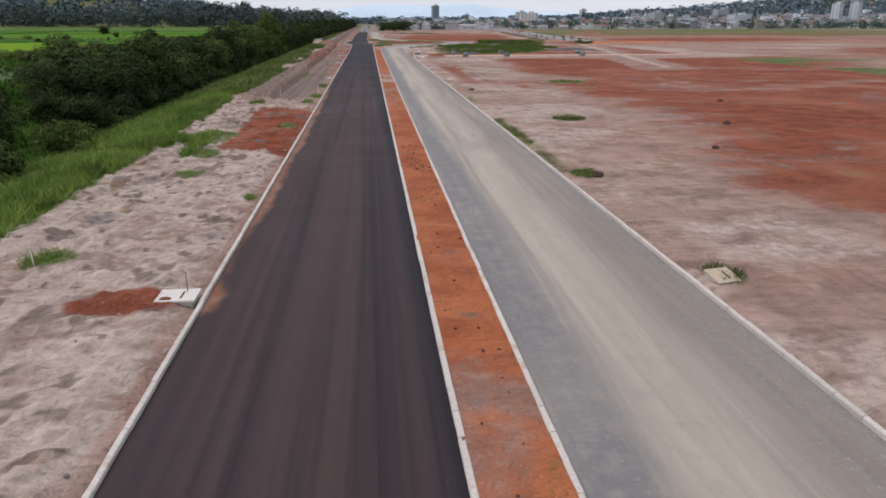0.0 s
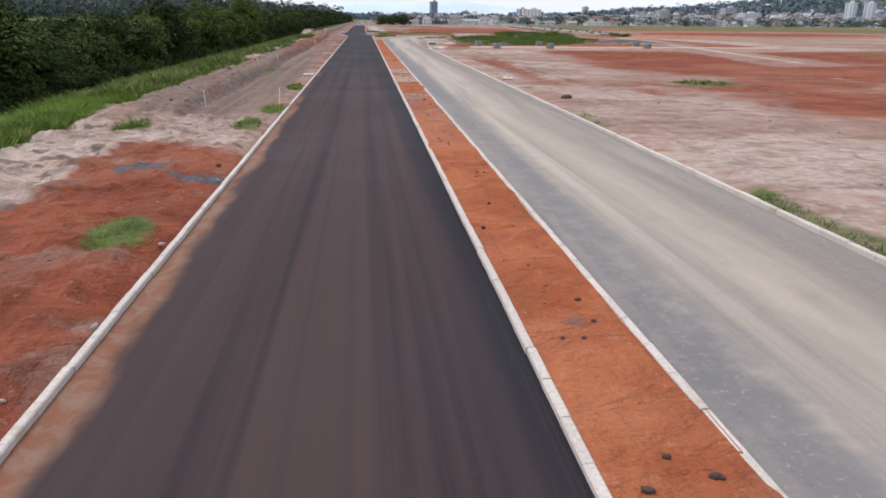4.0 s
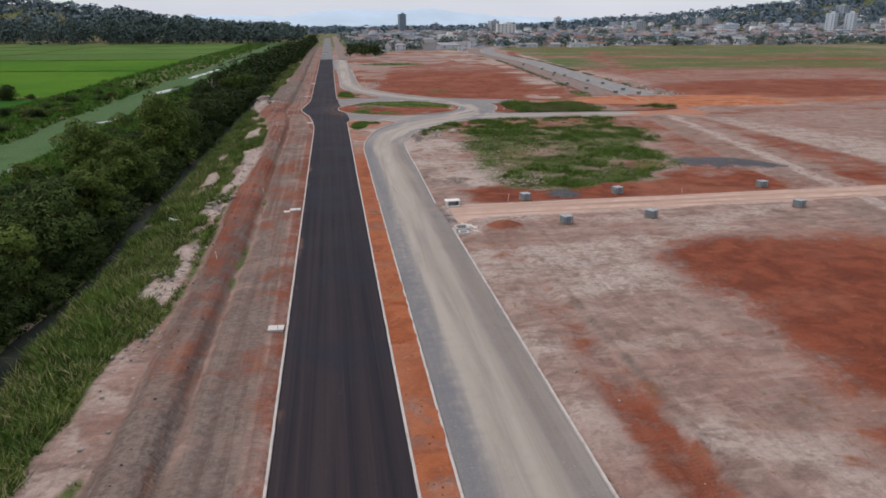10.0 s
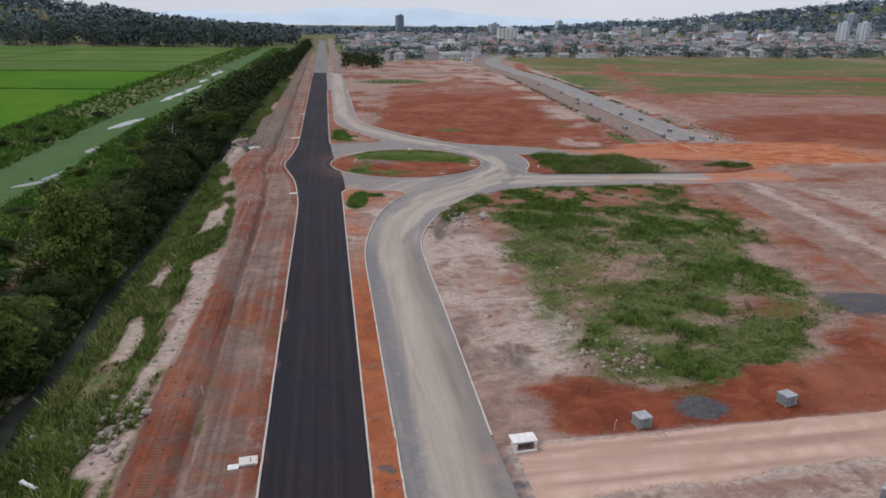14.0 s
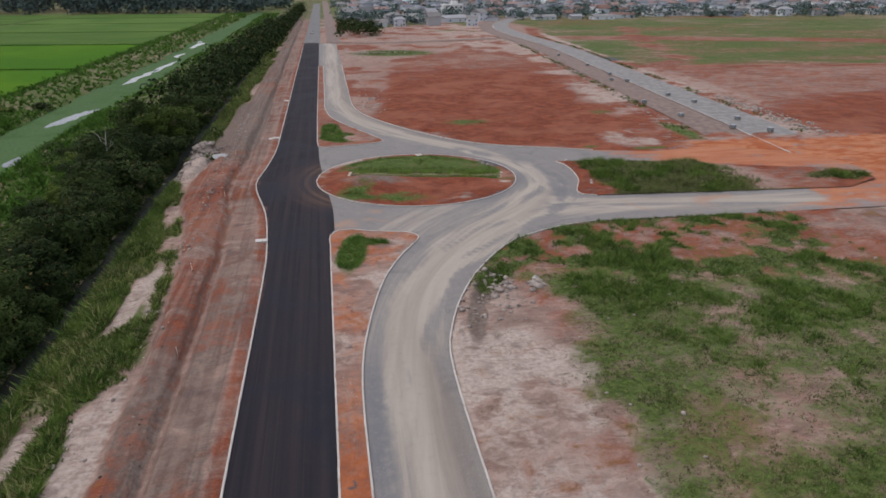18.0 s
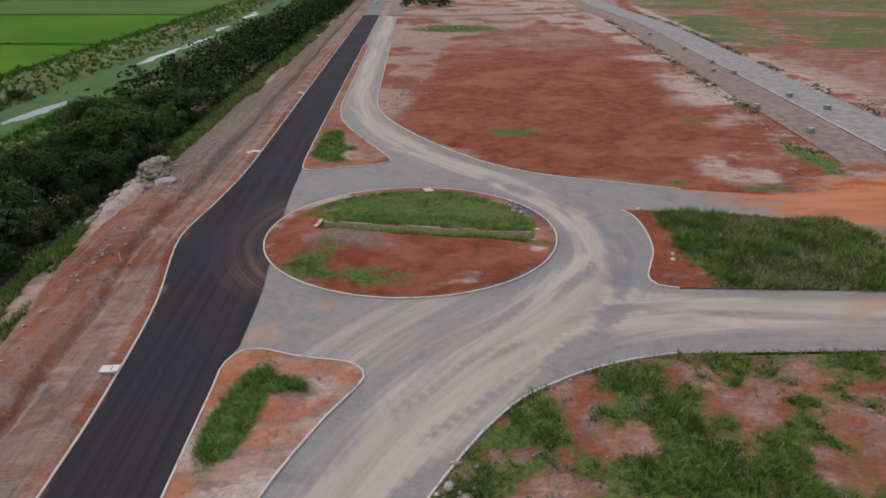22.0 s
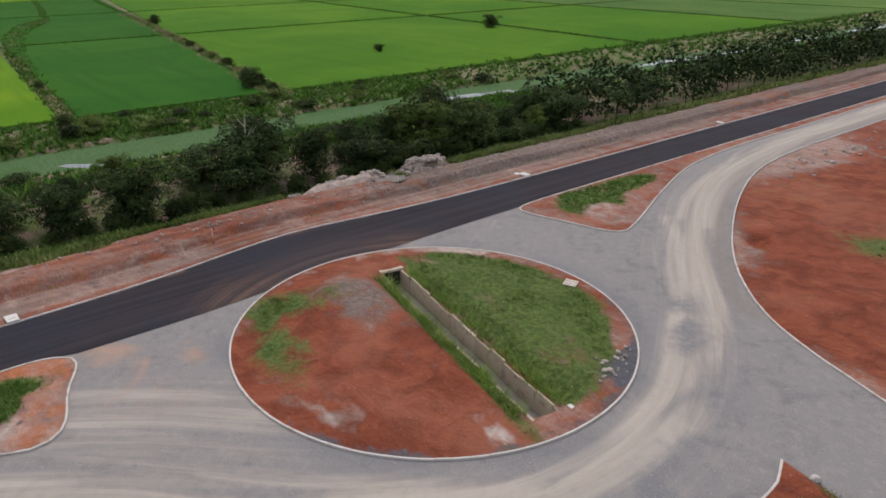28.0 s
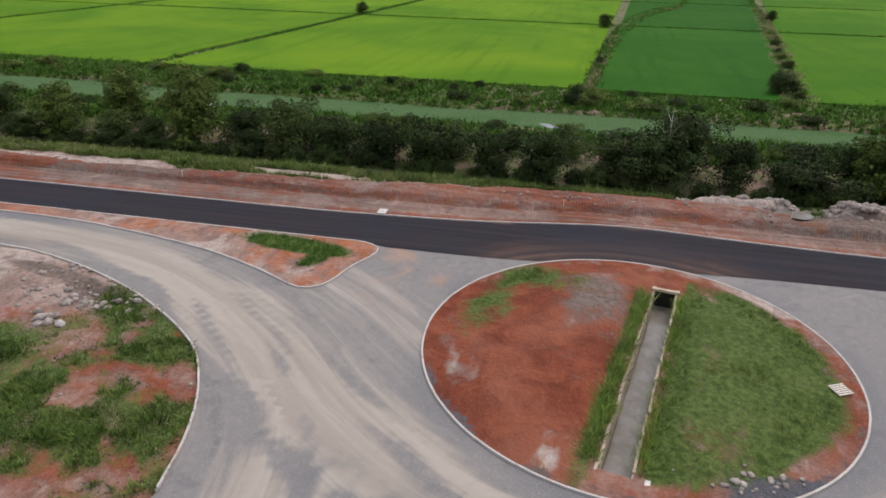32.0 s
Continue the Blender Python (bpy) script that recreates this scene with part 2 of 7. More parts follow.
def gravel_material():
    m = Nodes("rolled_gravel", 0.92, spec=0.2)
    wear, along, across = m.attribute("lane")[:3]
    uv = m.node("ShaderNodeUVMap", uv_map="way").outputs[0]
    sc = m.node("ShaderNodeMapping")
    sc.inputs["Scale"].default_value = (0.42, 0.012, 1)
    m.link(uv, sc.inputs[0])
    streak = m.noise(1.0, 5, 0.6, sc.outputs[0], warp=0.9)
    sc2 = m.node("ShaderNodeMapping")
    sc2.inputs["Scale"].default_value = (1.3, 0.02, 1)
    m.link(uv, sc2.inputs[0])
    fine_streak = m.noise(1.0, 4, 0.55, sc2.outputs[0], warp=1.2)
    sc3 = m.node("ShaderNodeMapping")
    sc3.inputs["Scale"].default_value = (0.55, 0.03, 1)
    m.link(uv, sc3.inputs[0])
    swath = m.noise(1.0, 6, 0.66, sc3.outputs[0], warp=1.1)
    grain, mid, big = m.noise(16, 4, 0.8), m.noise(1.3, 5, 0.65), m.noise(0.16, 4, warp=0.6)
    blue = m.mix(m.span(grain, 0.3, 0.7), (0.146, 0.134, 0.128), (0.210, 0.195, 0.184))
    blue = m.mix(m.span(mid, 0.45, 0.72, 0, 0.6), blue, (0.235, 0.215, 0.195))
    blue = m.mix(m.span(m.noise(0.35, 5, 0.7, warp=1.0), 0.5, 0.7, 0, 0.5), blue, (0.105, 0.102, 0.105))
    dust = m.mix(m.span(swath, 0.3, 0.7), (0.262, 0.224, 0.186), (0.338, 0.296, 0.248))
    dust = m.mix(m.span(mid, 0.5, 0.75, 0, 0.3), dust, (0.19, 0.168, 0.148))
    worn = m.math("ADD", wear, m.math("MULTIPLY", m.math("SUBTRACT", streak, 0.5), 1.0))
    worn = m.math("ADD", worn, m.math("MULTIPLY", m.math("SUBTRACT", m.math("ADD", m.math("MULTIPLY", fine_streak, 0.3), m.math("MULTIPLY", swath, 0.7)), 0.5), 2.3))
    c = m.mix(m.span(worn, 0.08, 0.98), blue, dust)
    c = m.mix(m.span(fine_streak, 0.56, 0.8, 0, 0.14), c, (0.17, 0.148, 0.130))
    brown, slate = m.attribute("lane_more")[:2]
    c = m.mix(m.math("MULTIPLY", brown, m.span(streak, 0.3, 0.6, 0.25, 0.85)), c, (0.165, 0.135, 0.112))
    c = m.mix(m.math("MULTIPLY", slate, m.span(mid, 0.3, 0.6, 0.35, 0.9)), c, (0.125, 0.125, 0.132))
    earth = m.math("ADD", along, m.math("MULTIPLY", m.math("SUBTRACT", big, 0.5), 2.2))
    c = m.mix(m.math("MULTIPLY", m.span(earth, 0.45, 1.0, 0, 0.85), m.span(along, 0.02, 0.25)), c, (0.30, 0.19, 0.135))
    pushed = m.noise(1.0, 5, 0.6, m.world((0.10, 0.45, 1)), warp=0.8)
    orange = m.math("ADD", across, m.math("MULTIPLY", m.math("SUBTRACT", m.math("ADD", pushed, big), 1.0), 1.8))
    c = m.mix(m.math("MULTIPLY", m.span(orange, 0.15, 0.95), m.span(across, 0.02, 0.25)), c, m.mix(m.span(pushed, 0.3, 0.7), (0.285, 0.084, 0.030), (0.36, 0.145, 0.072)))
    c = m.mix(m.span(grain, 0.56, 0.74, 0, 0.45), c, (0.09, 0.083, 0.078))
    pebble = m.noise(7.0, 4, 0.75)
    c = m.mix(m.math("MULTIPLY", m.span(pebble, 0.56, 0.68, 0, 0.6), m.span(worn, 0.2, 0.7, 1.0, 0.35)), c, (0.33, 0.31, 0.29))
    c = m.mix(m.math("MULTIPLY", m.span(pebble, 0.30, 0.42, 0.6, 0), m.span(worn, 0.2, 0.7, 1.0, 0.4)), c, (0.085, 0.082, 0.083))
    m.bump(grain, 0.6, 0.03)
    return m.done(c)


def concrete_material(name, a, b, stain=(0.20, 0.15, 0.12), amount=0.5):
    m = Nodes(name, 0.88, spec=0.25)
    fine, mid = m.noise(18, 5, 0.7), m.noise(1.4, 5, 0.65)
    c = m.mix(m.span(fine, 0.3, 0.7), a, b)
    c = m.mix(m.math("MULTIPLY", m.each(), 0.35), c, tuple(0.72 * v for v in a))
    c = m.mix(m.span(mid, 0.52, 0.74, 0, amount), c, stain)
    m.bump(fine, 0.4, 0.008)
    return m.done(c)


def plain_material(name, color, rough=0.8, var=0.25, scale=3.0, metal=0.0, bump=0.2):
    m = Nodes(name, rough, metal)
    n = m.noise(scale, 5, 0.65)
    tint = m.mix(m.span(n, 0.3, 0.7), tuple((1 - var) * v for v in color), tuple(min(1, (1 + var) * v) for v in color))
    if bump:
        m.bump(m.noise(scale * 5, 3), bump, 0.02)
    return m.done(tint)


def leaf_material(name, dark, light, dry=(0.13, 0.105, 0.035), dry_part=0.02):
    m = Nodes(name, 0.75, spec=0.05)
    pick = m.island()
    clump = m.span(m.noise(0.55, 3, 0.55), 0.36, 0.64)
    c = m.mix(m.math("ADD", m.math("MULTIPLY", pick, 0.35), m.math("MULTIPLY", clump, 0.65)), dark, light)
    c = m.mix(m.span(m.each(), 0.4, 0.0, 0, 0.5), c, tuple(0.75 * v for v in dark))
    c = m.mix(m.span(m.each(), 0.6, 1.0, 0, 0.28), c, tuple(1.35 * v for v in light))
    c = m.mix(m.math("LESS_THAN", m.math("FRACT", m.math("MULTIPLY", pick, 37.7)), dry_part), c, dry)
    m.out.inputs["Transmission Weight"].default_value = 0.0
    return m.done(c)


def grass_material(name, dark, light, dry, share):
    """Blades: green in patches, dry straw in others."""
    m = Nodes(name, 0.8, spec=0.05)
    pick, patch = m.island(), m.noise(0.22, 4, 0.6)
    tone = m.span(m.noise(0.42, 4, 0.6, warp=0.6), 0.36, 0.64)
    c = m.mix(m.math("ADD", m.math("MULTIPLY", pick, 0.4), m.math("MULTIPLY", tone, 0.6)), dark, light)
    c = m.mix(m.math("MULTIPLY", m.span(m.math("ADD", pick, m.math("MULTIPLY", patch, 0.9)), 1.5 - share, 1.8 - share), 0.85), c, dry)
    return m.done(c)


def field_material(name, dark, light):
    """Young rice: fine rows, with broad paler and darker sweeps."""
    m = Nodes(name, 0.9, spec=0.03)
    sweep = m.noise(0.016, 5, 0.6, warp=0.7)
    rows = m.noise(1.0, 3, 0.6, m.world((0.02, 0.35, 1)))
    tuft = m.noise(1.1, 5, 0.75)
    c = m.mix(m.span(sweep, 0.35, 0.65), dark, light)
    c = m.mix(m.span(rows, 0.5, 0.72, 0, 0.4), c, tuple(0.72 * v for v in dark))
    c = m.mix(m.span(tuft, 0.5, 0.8, 0, 0.5), c, tuple(0.55 * v for v in dark))
    c = m.mix(m.math("MULTIPLY", m.each(), 0.35), c, tuple(0.8 * v for v in dark))
    m.bump(tuft, 1.0, 0.25)
    return m.done(c)


def canal_material():
    """Still water, most of it under a skin of duckweed."""
    m = Nodes("duckweed_water", 0.5, spec=0.5)
    skin = m.noise(0.045, 5, 0.6, m.world((1.3, 0.55, 1)), warp=0.8)
    grain = m.noise(2.5, 5, 0.7)
    open_water = m.span(skin, 0.64, 0.655)
    weed = m.mix(m.span(grain, 0.35, 0.65), (0.040, 0.080, 0.028), (0.080, 0.128, 0.052))
    weed = m.mix(m.span(m.noise(0.12, 4), 0.5, 0.7, 0, 0.6), weed, (0.035, 0.080, 0.018))
    c = m.mix(open_water, weed, (0.03, 0.035, 0.03))
    m.put(m.out.inputs["Specular IOR Level"], m.span(open_water, 0, 1, 0.04, 0.5))
    return m.done(c, m.span(open_water, 0, 1, 0.9, 0.03))


def mud_water_material():
    m = Nodes("muddy_water", 0.12, spec=0.3)
    c = m.mix(m.span(m.noise(0.9, 4), 0.3, 0.7), (0.13, 0.115, 0.095), (0.19, 0.17, 0.15))
    m.bump(m.noise(3.0, 3), 0.08, 0.02)
    return m.done(c)


def wall_material(name, palette):
    m = Nodes(name, 0.85)
    ramp = m.node("ShaderNodeValToRGB")
    ramp.color_ramp.interpolation = "CONSTANT"
    for n, color in enumerate(palette):
        e = ramp.color_ramp.elements[n] if n < 2 else ramp.color_ramp.elements.new(0.5)
        e.position, e.color = n / len(palette), (*color, 1)
    m.link(m.each(), ramp.inputs[0])
    grime = m.span(m.noise(0.5, 5), 0.45, 0.75, 0, 0.3)
    return m.done(m.mix(grime, ramp.outputs[0], (0.28, 0.25, 0.22)))


EARTH, ASPHALT, GRAVEL = soil_material(), asphalt_material(), gravel_material()
MEDIAN_EARTH = soil_material("orange_earth", ((0.215, 0.058, 0.022), (0.315, 0.102, 0.042), (0.36, 0.155, 0.085)))
KERB = concrete_material("kerb_concrete", (0.37, 0.335, 0.30), (0.52, 0.48, 0.44), (0.27, 0.175, 0.125), 0.65)
PALE_CONCRETE = concrete_material("cast_concrete", (0.46, 0.43, 0.39), (0.62, 0.59, 0.55))
WET_CONCRETE = concrete_material("stained_concrete", (0.33, 0.26, 0.19), (0.50, 0.41, 0.31), (0.14, 0.11, 0.06), 0.8)
PAVER = concrete_material("paver_concrete", (0.15, 0.165, 0.17), (0.22, 0.24, 0.25), (0.18, 0.18, 0.18), 0.3)
ROCK = plain_material("rubble_rock", (0.26, 0.22, 0.19), 0.95, 0.45, 1.6)
# black for rod and tyres, and for shade painted inside openings
DARK = plain_material("dark_hollow", (0.02, 0.018, 0.015), 1.0, 0.2)
TIMBER = plain_material("weathered_timber", (0.27, 0.20, 0.13), 0.85, 0.3, 6)
STAKE = plain_material("pale_stake_wood", (0.55, 0.50, 0.43), 0.85, 0.2, 8)
BARK = plain_material("bark", (0.085, 0.07, 0.055), 0.95, 0.4, 5)
PALE_BARK = plain_material("dead_bark", (0.34, 0.31, 0.27), 0.95, 0.3, 5)
LEAF = leaf_material("bush_leaves", (0.010, 0.018, 0.006), (0.038, 0.058, 0.016))
LEAF_MID = leaf_material("mid_leaves", (0.015, 0.026, 0.007), (0.056, 0.080, 0.021))
LEAF_LIGHT = leaf_material("light_leaves", (0.030, 0.052, 0.010), (0.110, 0.145, 0.030))
# distant leaves: the air's haze is mixed into them as pale blue
LEAF_FAR_HAZED = leaf_material("far_leaves", (0.066, 0.092, 0.084), (0.104, 0.138, 0.122), dry_part=0.0)
LEAF_HILL_HAZED = leaf_material("hill_leaves", (0.088, 0.122, 0.150), (0.120, 0.158, 0.185), dry_part=0.0)
LEAF_WEST_HAZED = leaf_material("west_hill_leaves", (0.094, 0.126, 0.136), (0.132, 0.170, 0.176), dry_part=0.0)
REED_GRASS = grass_material("reed_grass", (0.034, 0.084, 0.013), (0.100, 0.185, 0.030), (0.18, 0.20, 0.07), 0.02)
DRY_GRASS = grass_material("dry_grass", (0.14, 0.12, 0.05), (0.30, 0.25, 0.13), (0.40, 0.33, 0.20), 0.6)
DARK_GRASS = grass_material("dark_grass", (0.040, 0.078, 0.014), (0.125, 0.182, 0.038), (0.20, 0.20, 0.08), 0.15)
BANK_GRASS = grass_material("bank_grass", (0.038, 0.074, 0.015), (0.138, 0.190, 0.041), (0.33, 0.29, 0.14), 0.46)
NEAR_GRASS = grass_material("near_grass", (0.066, 0.122, 0.022), (0.200, 0.285, 0.054), (0.33, 0.30, 0.14), 0.28)
LOT_GRASS = grass_material("lot_grass", (0.030, 0.056, 0.013), (0.104, 0.142, 0.034), (0.25, 0.22, 0.11), 0.44)
MEDIAN_GRASS = grass_material("median_grass", (0.044, 0.100, 0.016), (0.125, 0.200, 0.038), (0.22, 0.23, 0.09), 0.1)
OLIVE_GRASS = grass_material("olive_grass", (0.034, 0.060, 0.014), (0.112, 0.145, 0.038), (0.30, 0.265, 0.14), 0.55)
LUSH_GRASS = grass_material("lush_grass", (0.095, 0.150, 0.030), (0.210, 0.275, 0.068), (0.28, 0.26, 0.11), 0.25)
FIELD_LIGHT = field_material("light_rice", (0.066, 0.152, 0.006), (0.120, 0.212, 0.008))
FIELD_MID = field_material("mid_rice", (0.042, 0.118, 0.006), (0.074, 0.156, 0.008))
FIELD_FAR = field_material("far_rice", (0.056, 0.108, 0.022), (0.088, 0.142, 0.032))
FIELD_DARK = field_material("dark_rice", (0.018, 0.076, 0.006), (0.031, 0.100, 0.008))
CANAL, MUD_WATER = canal_material(), mud_water_material()
# near black: the shade of the overhanging bushes is in the water colour
SHADE_DARK_WATER = plain_material("shaded_ditch_water", (0.012, 0.015, 0.009), 0.85, 0.2, bump=0)
POOL = plain_material("open_water", (0.05, 0.055, 0.05), 0.04, 0.1, bump=0)
OLD_ROAD = plain_material("old_asphalt", (0.13, 0.125, 0.12), 0.9, 0.3, 0.8)
WHITE = plain_material("white_render", (0.60, 0.59, 0.57), 0.85, 0.12)
HOUSE_WALL = wall_material("house_walls", [(0.62, 0.65, 0.69), (0.36, 0.36, 0.36), (0.24, 0.25, 0.27), (0.52, 0.54, 0.57), (0.30, 0.23, 0.20), (0.23, 0.27, 0.32), (0.34, 0.32, 0.30)])
HOUSE_ROOF = wall_material("house_roofs", [(0.15, 0.085, 0.065), (0.16, 0.15, 0.145), (0.10, 0.10, 0.105), (0.19, 0.185, 0.18), (0.13, 0.075, 0.06), (0.26, 0.26, 0.27), (0.15, 0.11, 0.095)])
TOWER_WALL = wall_material("tower_walls", [(0.46, 0.48, 0.50), (0.36, 0.38, 0.40), (0.50, 0.50, 0.50), (0.30, 0.33, 0.37)])
# far towers: blue-grey of the haze is blended into the wall colour
HAZED_PALE_TOWER = plain_material("pale_tower_render", (0.50, 0.54, 0.58), 0.9, 0.12)
HAZED_DARK_TOWER = plain_material("dark_tower_render", (0.19, 0.23, 0.28), 0.9, 0.15)
PANE = plain_material("window_dark", (0.06, 0.075, 0.09), 0.15, 0.2, bump=0)
def far_house_material(name, palette):
    m = Nodes(name, 0.9, spec=0.1)
    ramp = m.node("ShaderNodeValToRGB")
    ramp.color_ramp.interpolation = "CONSTANT"
    for n, color in enumerate(palette):
        e = ramp.color_ramp.elements[n] if n < 2 else ramp.color_ramp.elements.new(0.5)
        e.position, e.color = n / len(palette), (*color, 1)
    m.link(m.island(), ramp.inputs[0])
    return m.done(ramp.outputs[0])


# paler, bluer house palettes, so the colours hold the distance haze
HAZED_WALLS = far_house_material("far_house_walls", [(0.66, 0.69, 0.73), (0.36, 0.38, 0.41), (0.48, 0.46, 0.46), (0.74, 0.77, 0.81), (0.28, 0.32, 0.37), (0.40, 0.33, 0.32)])
HAZED_ROOFS = far_house_material("far_house_roofs", [(0.20, 0.135, 0.125), (0.20, 0.205, 0.225), (0.13, 0.14, 0.16), (0.25, 0.165, 0.145), (0.36, 0.39, 0.43)])
# pale blue that carries the mountains' haze in the base colour
HAZED_HILLS = plain_material("distant_hills", (0.44, 0.535, 0.615), 1.0, 0.06, 0.004, bump=0)


# ---------------------------------------------------------------- tools
def link_mesh(name, me, material=None, parent=None, label=""):
    ob = new(name, me)
    if material is not None and not me.materials:
        me.materials.append(material)
    if parent is not None:
        ob.parent = parent
    if label:
        ob["label"] = label
    return ob


def part(name, bm, material, parent=None, label=""):
    me = bpy.data.meshes.new(name)
    bm.to_mesh(me)
    bm.free()
    return link_mesh(name, me, material, parent, label)


def thing(name, label, category, m=None, group="", kind=""):
    ob = new(name)
    ob.empty_display_size = 0.2
    if m is not None:
        ob.matrix_basis = m
    return tagged(ob, label, category, group, kind)


def from_arrays(name, verts, faces, material, smooth=False):
    """A mesh from numpy arrays: verts (n, 3), faces (m, 3 or 4)."""
    me = bpy.data.meshes.new(name)
    verts, faces = np.asarray(verts, np.float32), np.asarray(faces, np.int32)
    k = faces.shape[1]
    me.vertices.add(len(verts))
    me.vertices.foreach_set("co", verts.ravel())
    me.loops.add(faces.size)
    me.loops.foreach_set("vertex_index", faces.ravel())
    me.polygons.add(len(faces))
    me.polygons.foreach_set("loop_start", np.arange(0, faces.size, k, dtype=np.int32))
    me.polygons.foreach_set("loop_total", np.full(len(faces), k, np.int32))
    me.update(calc_edges=True)
    if smooth:
        me.polygons.foreach_set("use_smooth", np.ones(len(faces), bool))
    me.materials.append(material)
    return me


def point_map(me, name, columns):
    """Stores up to three soft masks as one colour attribute on the points."""
    data = np.ones((len(me.vertices), 4), np.float32)
    for n, c in enumerate(columns):
        data[:, n] = c
    me.attributes.new(name, "FLOAT_COLOR", "POINT").data.foreach_set("color", data.ravel())


def box(bm, x, y, z, dx, dy, dz, m=None, bevel=0.0):
    """A box with its base centre at x, y, z; bevel rounds its edges."""
    made = bmesh.ops.create_cube(bm, size=1.0)["verts"]
    t = Matrix.Translation((x, y, z + dz / 2)) @ Matrix.Diagonal((dx, dy, dz, 1))
    bmesh.ops.transform(bm, matrix=(m @ t) if m is not None else t, verts=made)
    if bevel:
        edges = list({e for v in made for e in v.link_edges})
        bmesh.ops.bevel(bm, geom=edges, offset=bevel, segments=1, affect="EDGES")
    return bm


def boxed(name, dims, material, parent, at=(0, 0, 0), bevel=0.0, label="", turn=0.0):
    ob = part(name, box(bmesh.new(), 0, 0, 0, *dims, bevel=bevel), material, parent, label)
    ob.matrix_basis = pose(*at, 0, 0, turn)
    return ob


def again(ob, m, parent):
    """Another piece on the same mesh, placed by m under the parent."""
    twin = new(ob.name.split(".")[0], ob.data)
    twin.parent, twin.matrix_basis = parent, m
    return twin


rng = np.random.default_rng(7)
LATTICE = rng.random((256, 256))


def cloud(x, y, size, shift=0):
    """Smooth noise in 0..1 with lumps of that size, by a lattice of random heights."""
    x, y = np.asarray(x, float) / size + 17.3 * shift + 500, np.asarray(y, float) / size + 41.7 * shift + 500
    i, j = np.floor(x).astype(int), np.floor(y).astype(int)
    u, v = x - i, y - j
    u, v = u * u * (3 - 2 * u), v * v * (3 - 2 * v)
    a, b, c, d = (LATTICE[(i + p) % 256, (j + q) % 256] for p, q in ((0, 0), (1, 0), (0, 1), (1, 1)))
    return (a * (1 - u) + b * u) * (1 - v) + (c * (1 - u) + d * u) * v


def clouds(x, y, size, shift=0, octaves=4):
    total = sum(cloud(x, y, size / 2**n, shift + 5 * n) / 2**n for n in range(octaves))
    return total / sum(0.5**n for n in range(octaves))


def ease(v, a, b):
    t = np.clip((np.asarray(v, float) - a) / (b - a), 0, 1)
    return t * t * (3 - 2 * t)


def band(v, a, b, soft=0.6):
    return ease(v, a - soft, a + soft) * (1 - ease(v, b - soft, b + soft))


def blob(x, y, cx, cy, rx, ry, turn=0.0, edge=0.35):
    c, s = math.cos(radians(turn)), math.sin(radians(turn))
    u, v = (x - cx) * c + (y - cy) * s, -(x - cx) * s + (y - cy) * c
    return 1 - ease(np.hypot(u / rx, v / ry), 1 - edge, 1 + edge)


def curve(points, step=1.0, closed=False):
    """A smooth line (Catmull-Rom) through control points, cut into even steps."""
    p = np.array(points, float)
    n = len(p)
    ext = np.vstack([p[-1], p, p[0], p[1]]) if closed else np.vstack([2 * p[0] - p[1], p, 2 * p[-1] - p[-2]])
    out = []
    for k in range(n if closed else n - 1):
        a, b, c, d = ext[k : k + 4]
        size = max(2, int(np.linalg.norm(c - b) / 0.25))
        t = np.linspace(0, 1, size, endpoint=False)[:, None]
        # short tangents keep long straights straight
        near = np.linalg.norm(c - b)
        m1 = (c - a) / max(np.linalg.norm(c - a), 1e-6) * near * (1.0 if np.linalg.norm(b - a) > 1e-6 else 0)
        m2 = (d - b) / max(np.linalg.norm(d - b), 1e-6) * near
        out.append((2 * t**3 - 3 * t**2 + 1) * b + (t**3 - 2 * t**2 + t) * m1 + (-2 * t**3 + 3 * t**2) * c + (t**3 - t**2) * m2)
    line = np.vstack(out + [p[:1] if closed else p[-1:]])
    far = np.r_[0, np.cumsum(np.linalg.norm(np.diff(line, axis=0), axis=1))]
    marks = np.linspace(0, far[-1], max(2, round(far[-1] / step)) + 1)
    line = np.stack([np.interp(marks, far, line[:, k]) for k in (0, 1)], 1)
    return line[:-1] if closed else line


def inside(x, y, ring):
    x, y = np.asarray(x, float), np.asarray(y, float)
    hit = np.zeros(x.shape, bool)
    for (ax, ay), (bx, by) in zip(ring, np.roll(ring, -1, axis=0)):
        if ay != by:
            hit ^= ((ay > y) != (by > y)) & (x < (bx - ax) * (y - ay) / (by - ay) + ax)
    return hit


def to_line(x, y, line):
    """For points: the distance to a line, the side of it and how far along it they lie."""
    x, y = np.asarray(x, float).ravel(), np.asarray(y, float).ravel()
    best, side, along = np.full(len(x), 1e9), np.zeros(len(x)), np.zeros(len(x))
    run = 0.0
    for (ax, ay), (bx, by) in zip(line[:-1], line[1:]):
        ux, uy = bx - ax, by - ay
        size = math.hypot(ux, uy)
        t = np.clip(((x - ax) * ux + (y - ay) * uy) / size**2, 0, 1)
        d = np.hypot(x - ax - t * ux, y - ay - t * uy)
        near = d < best
        best = np.where(near, d, best)
        side = np.where(near, np.sign((x - ax) * uy - (y - ay) * ux), side)
        along = np.where(near, run + t * size, along)
        run += size
    return best, side, along


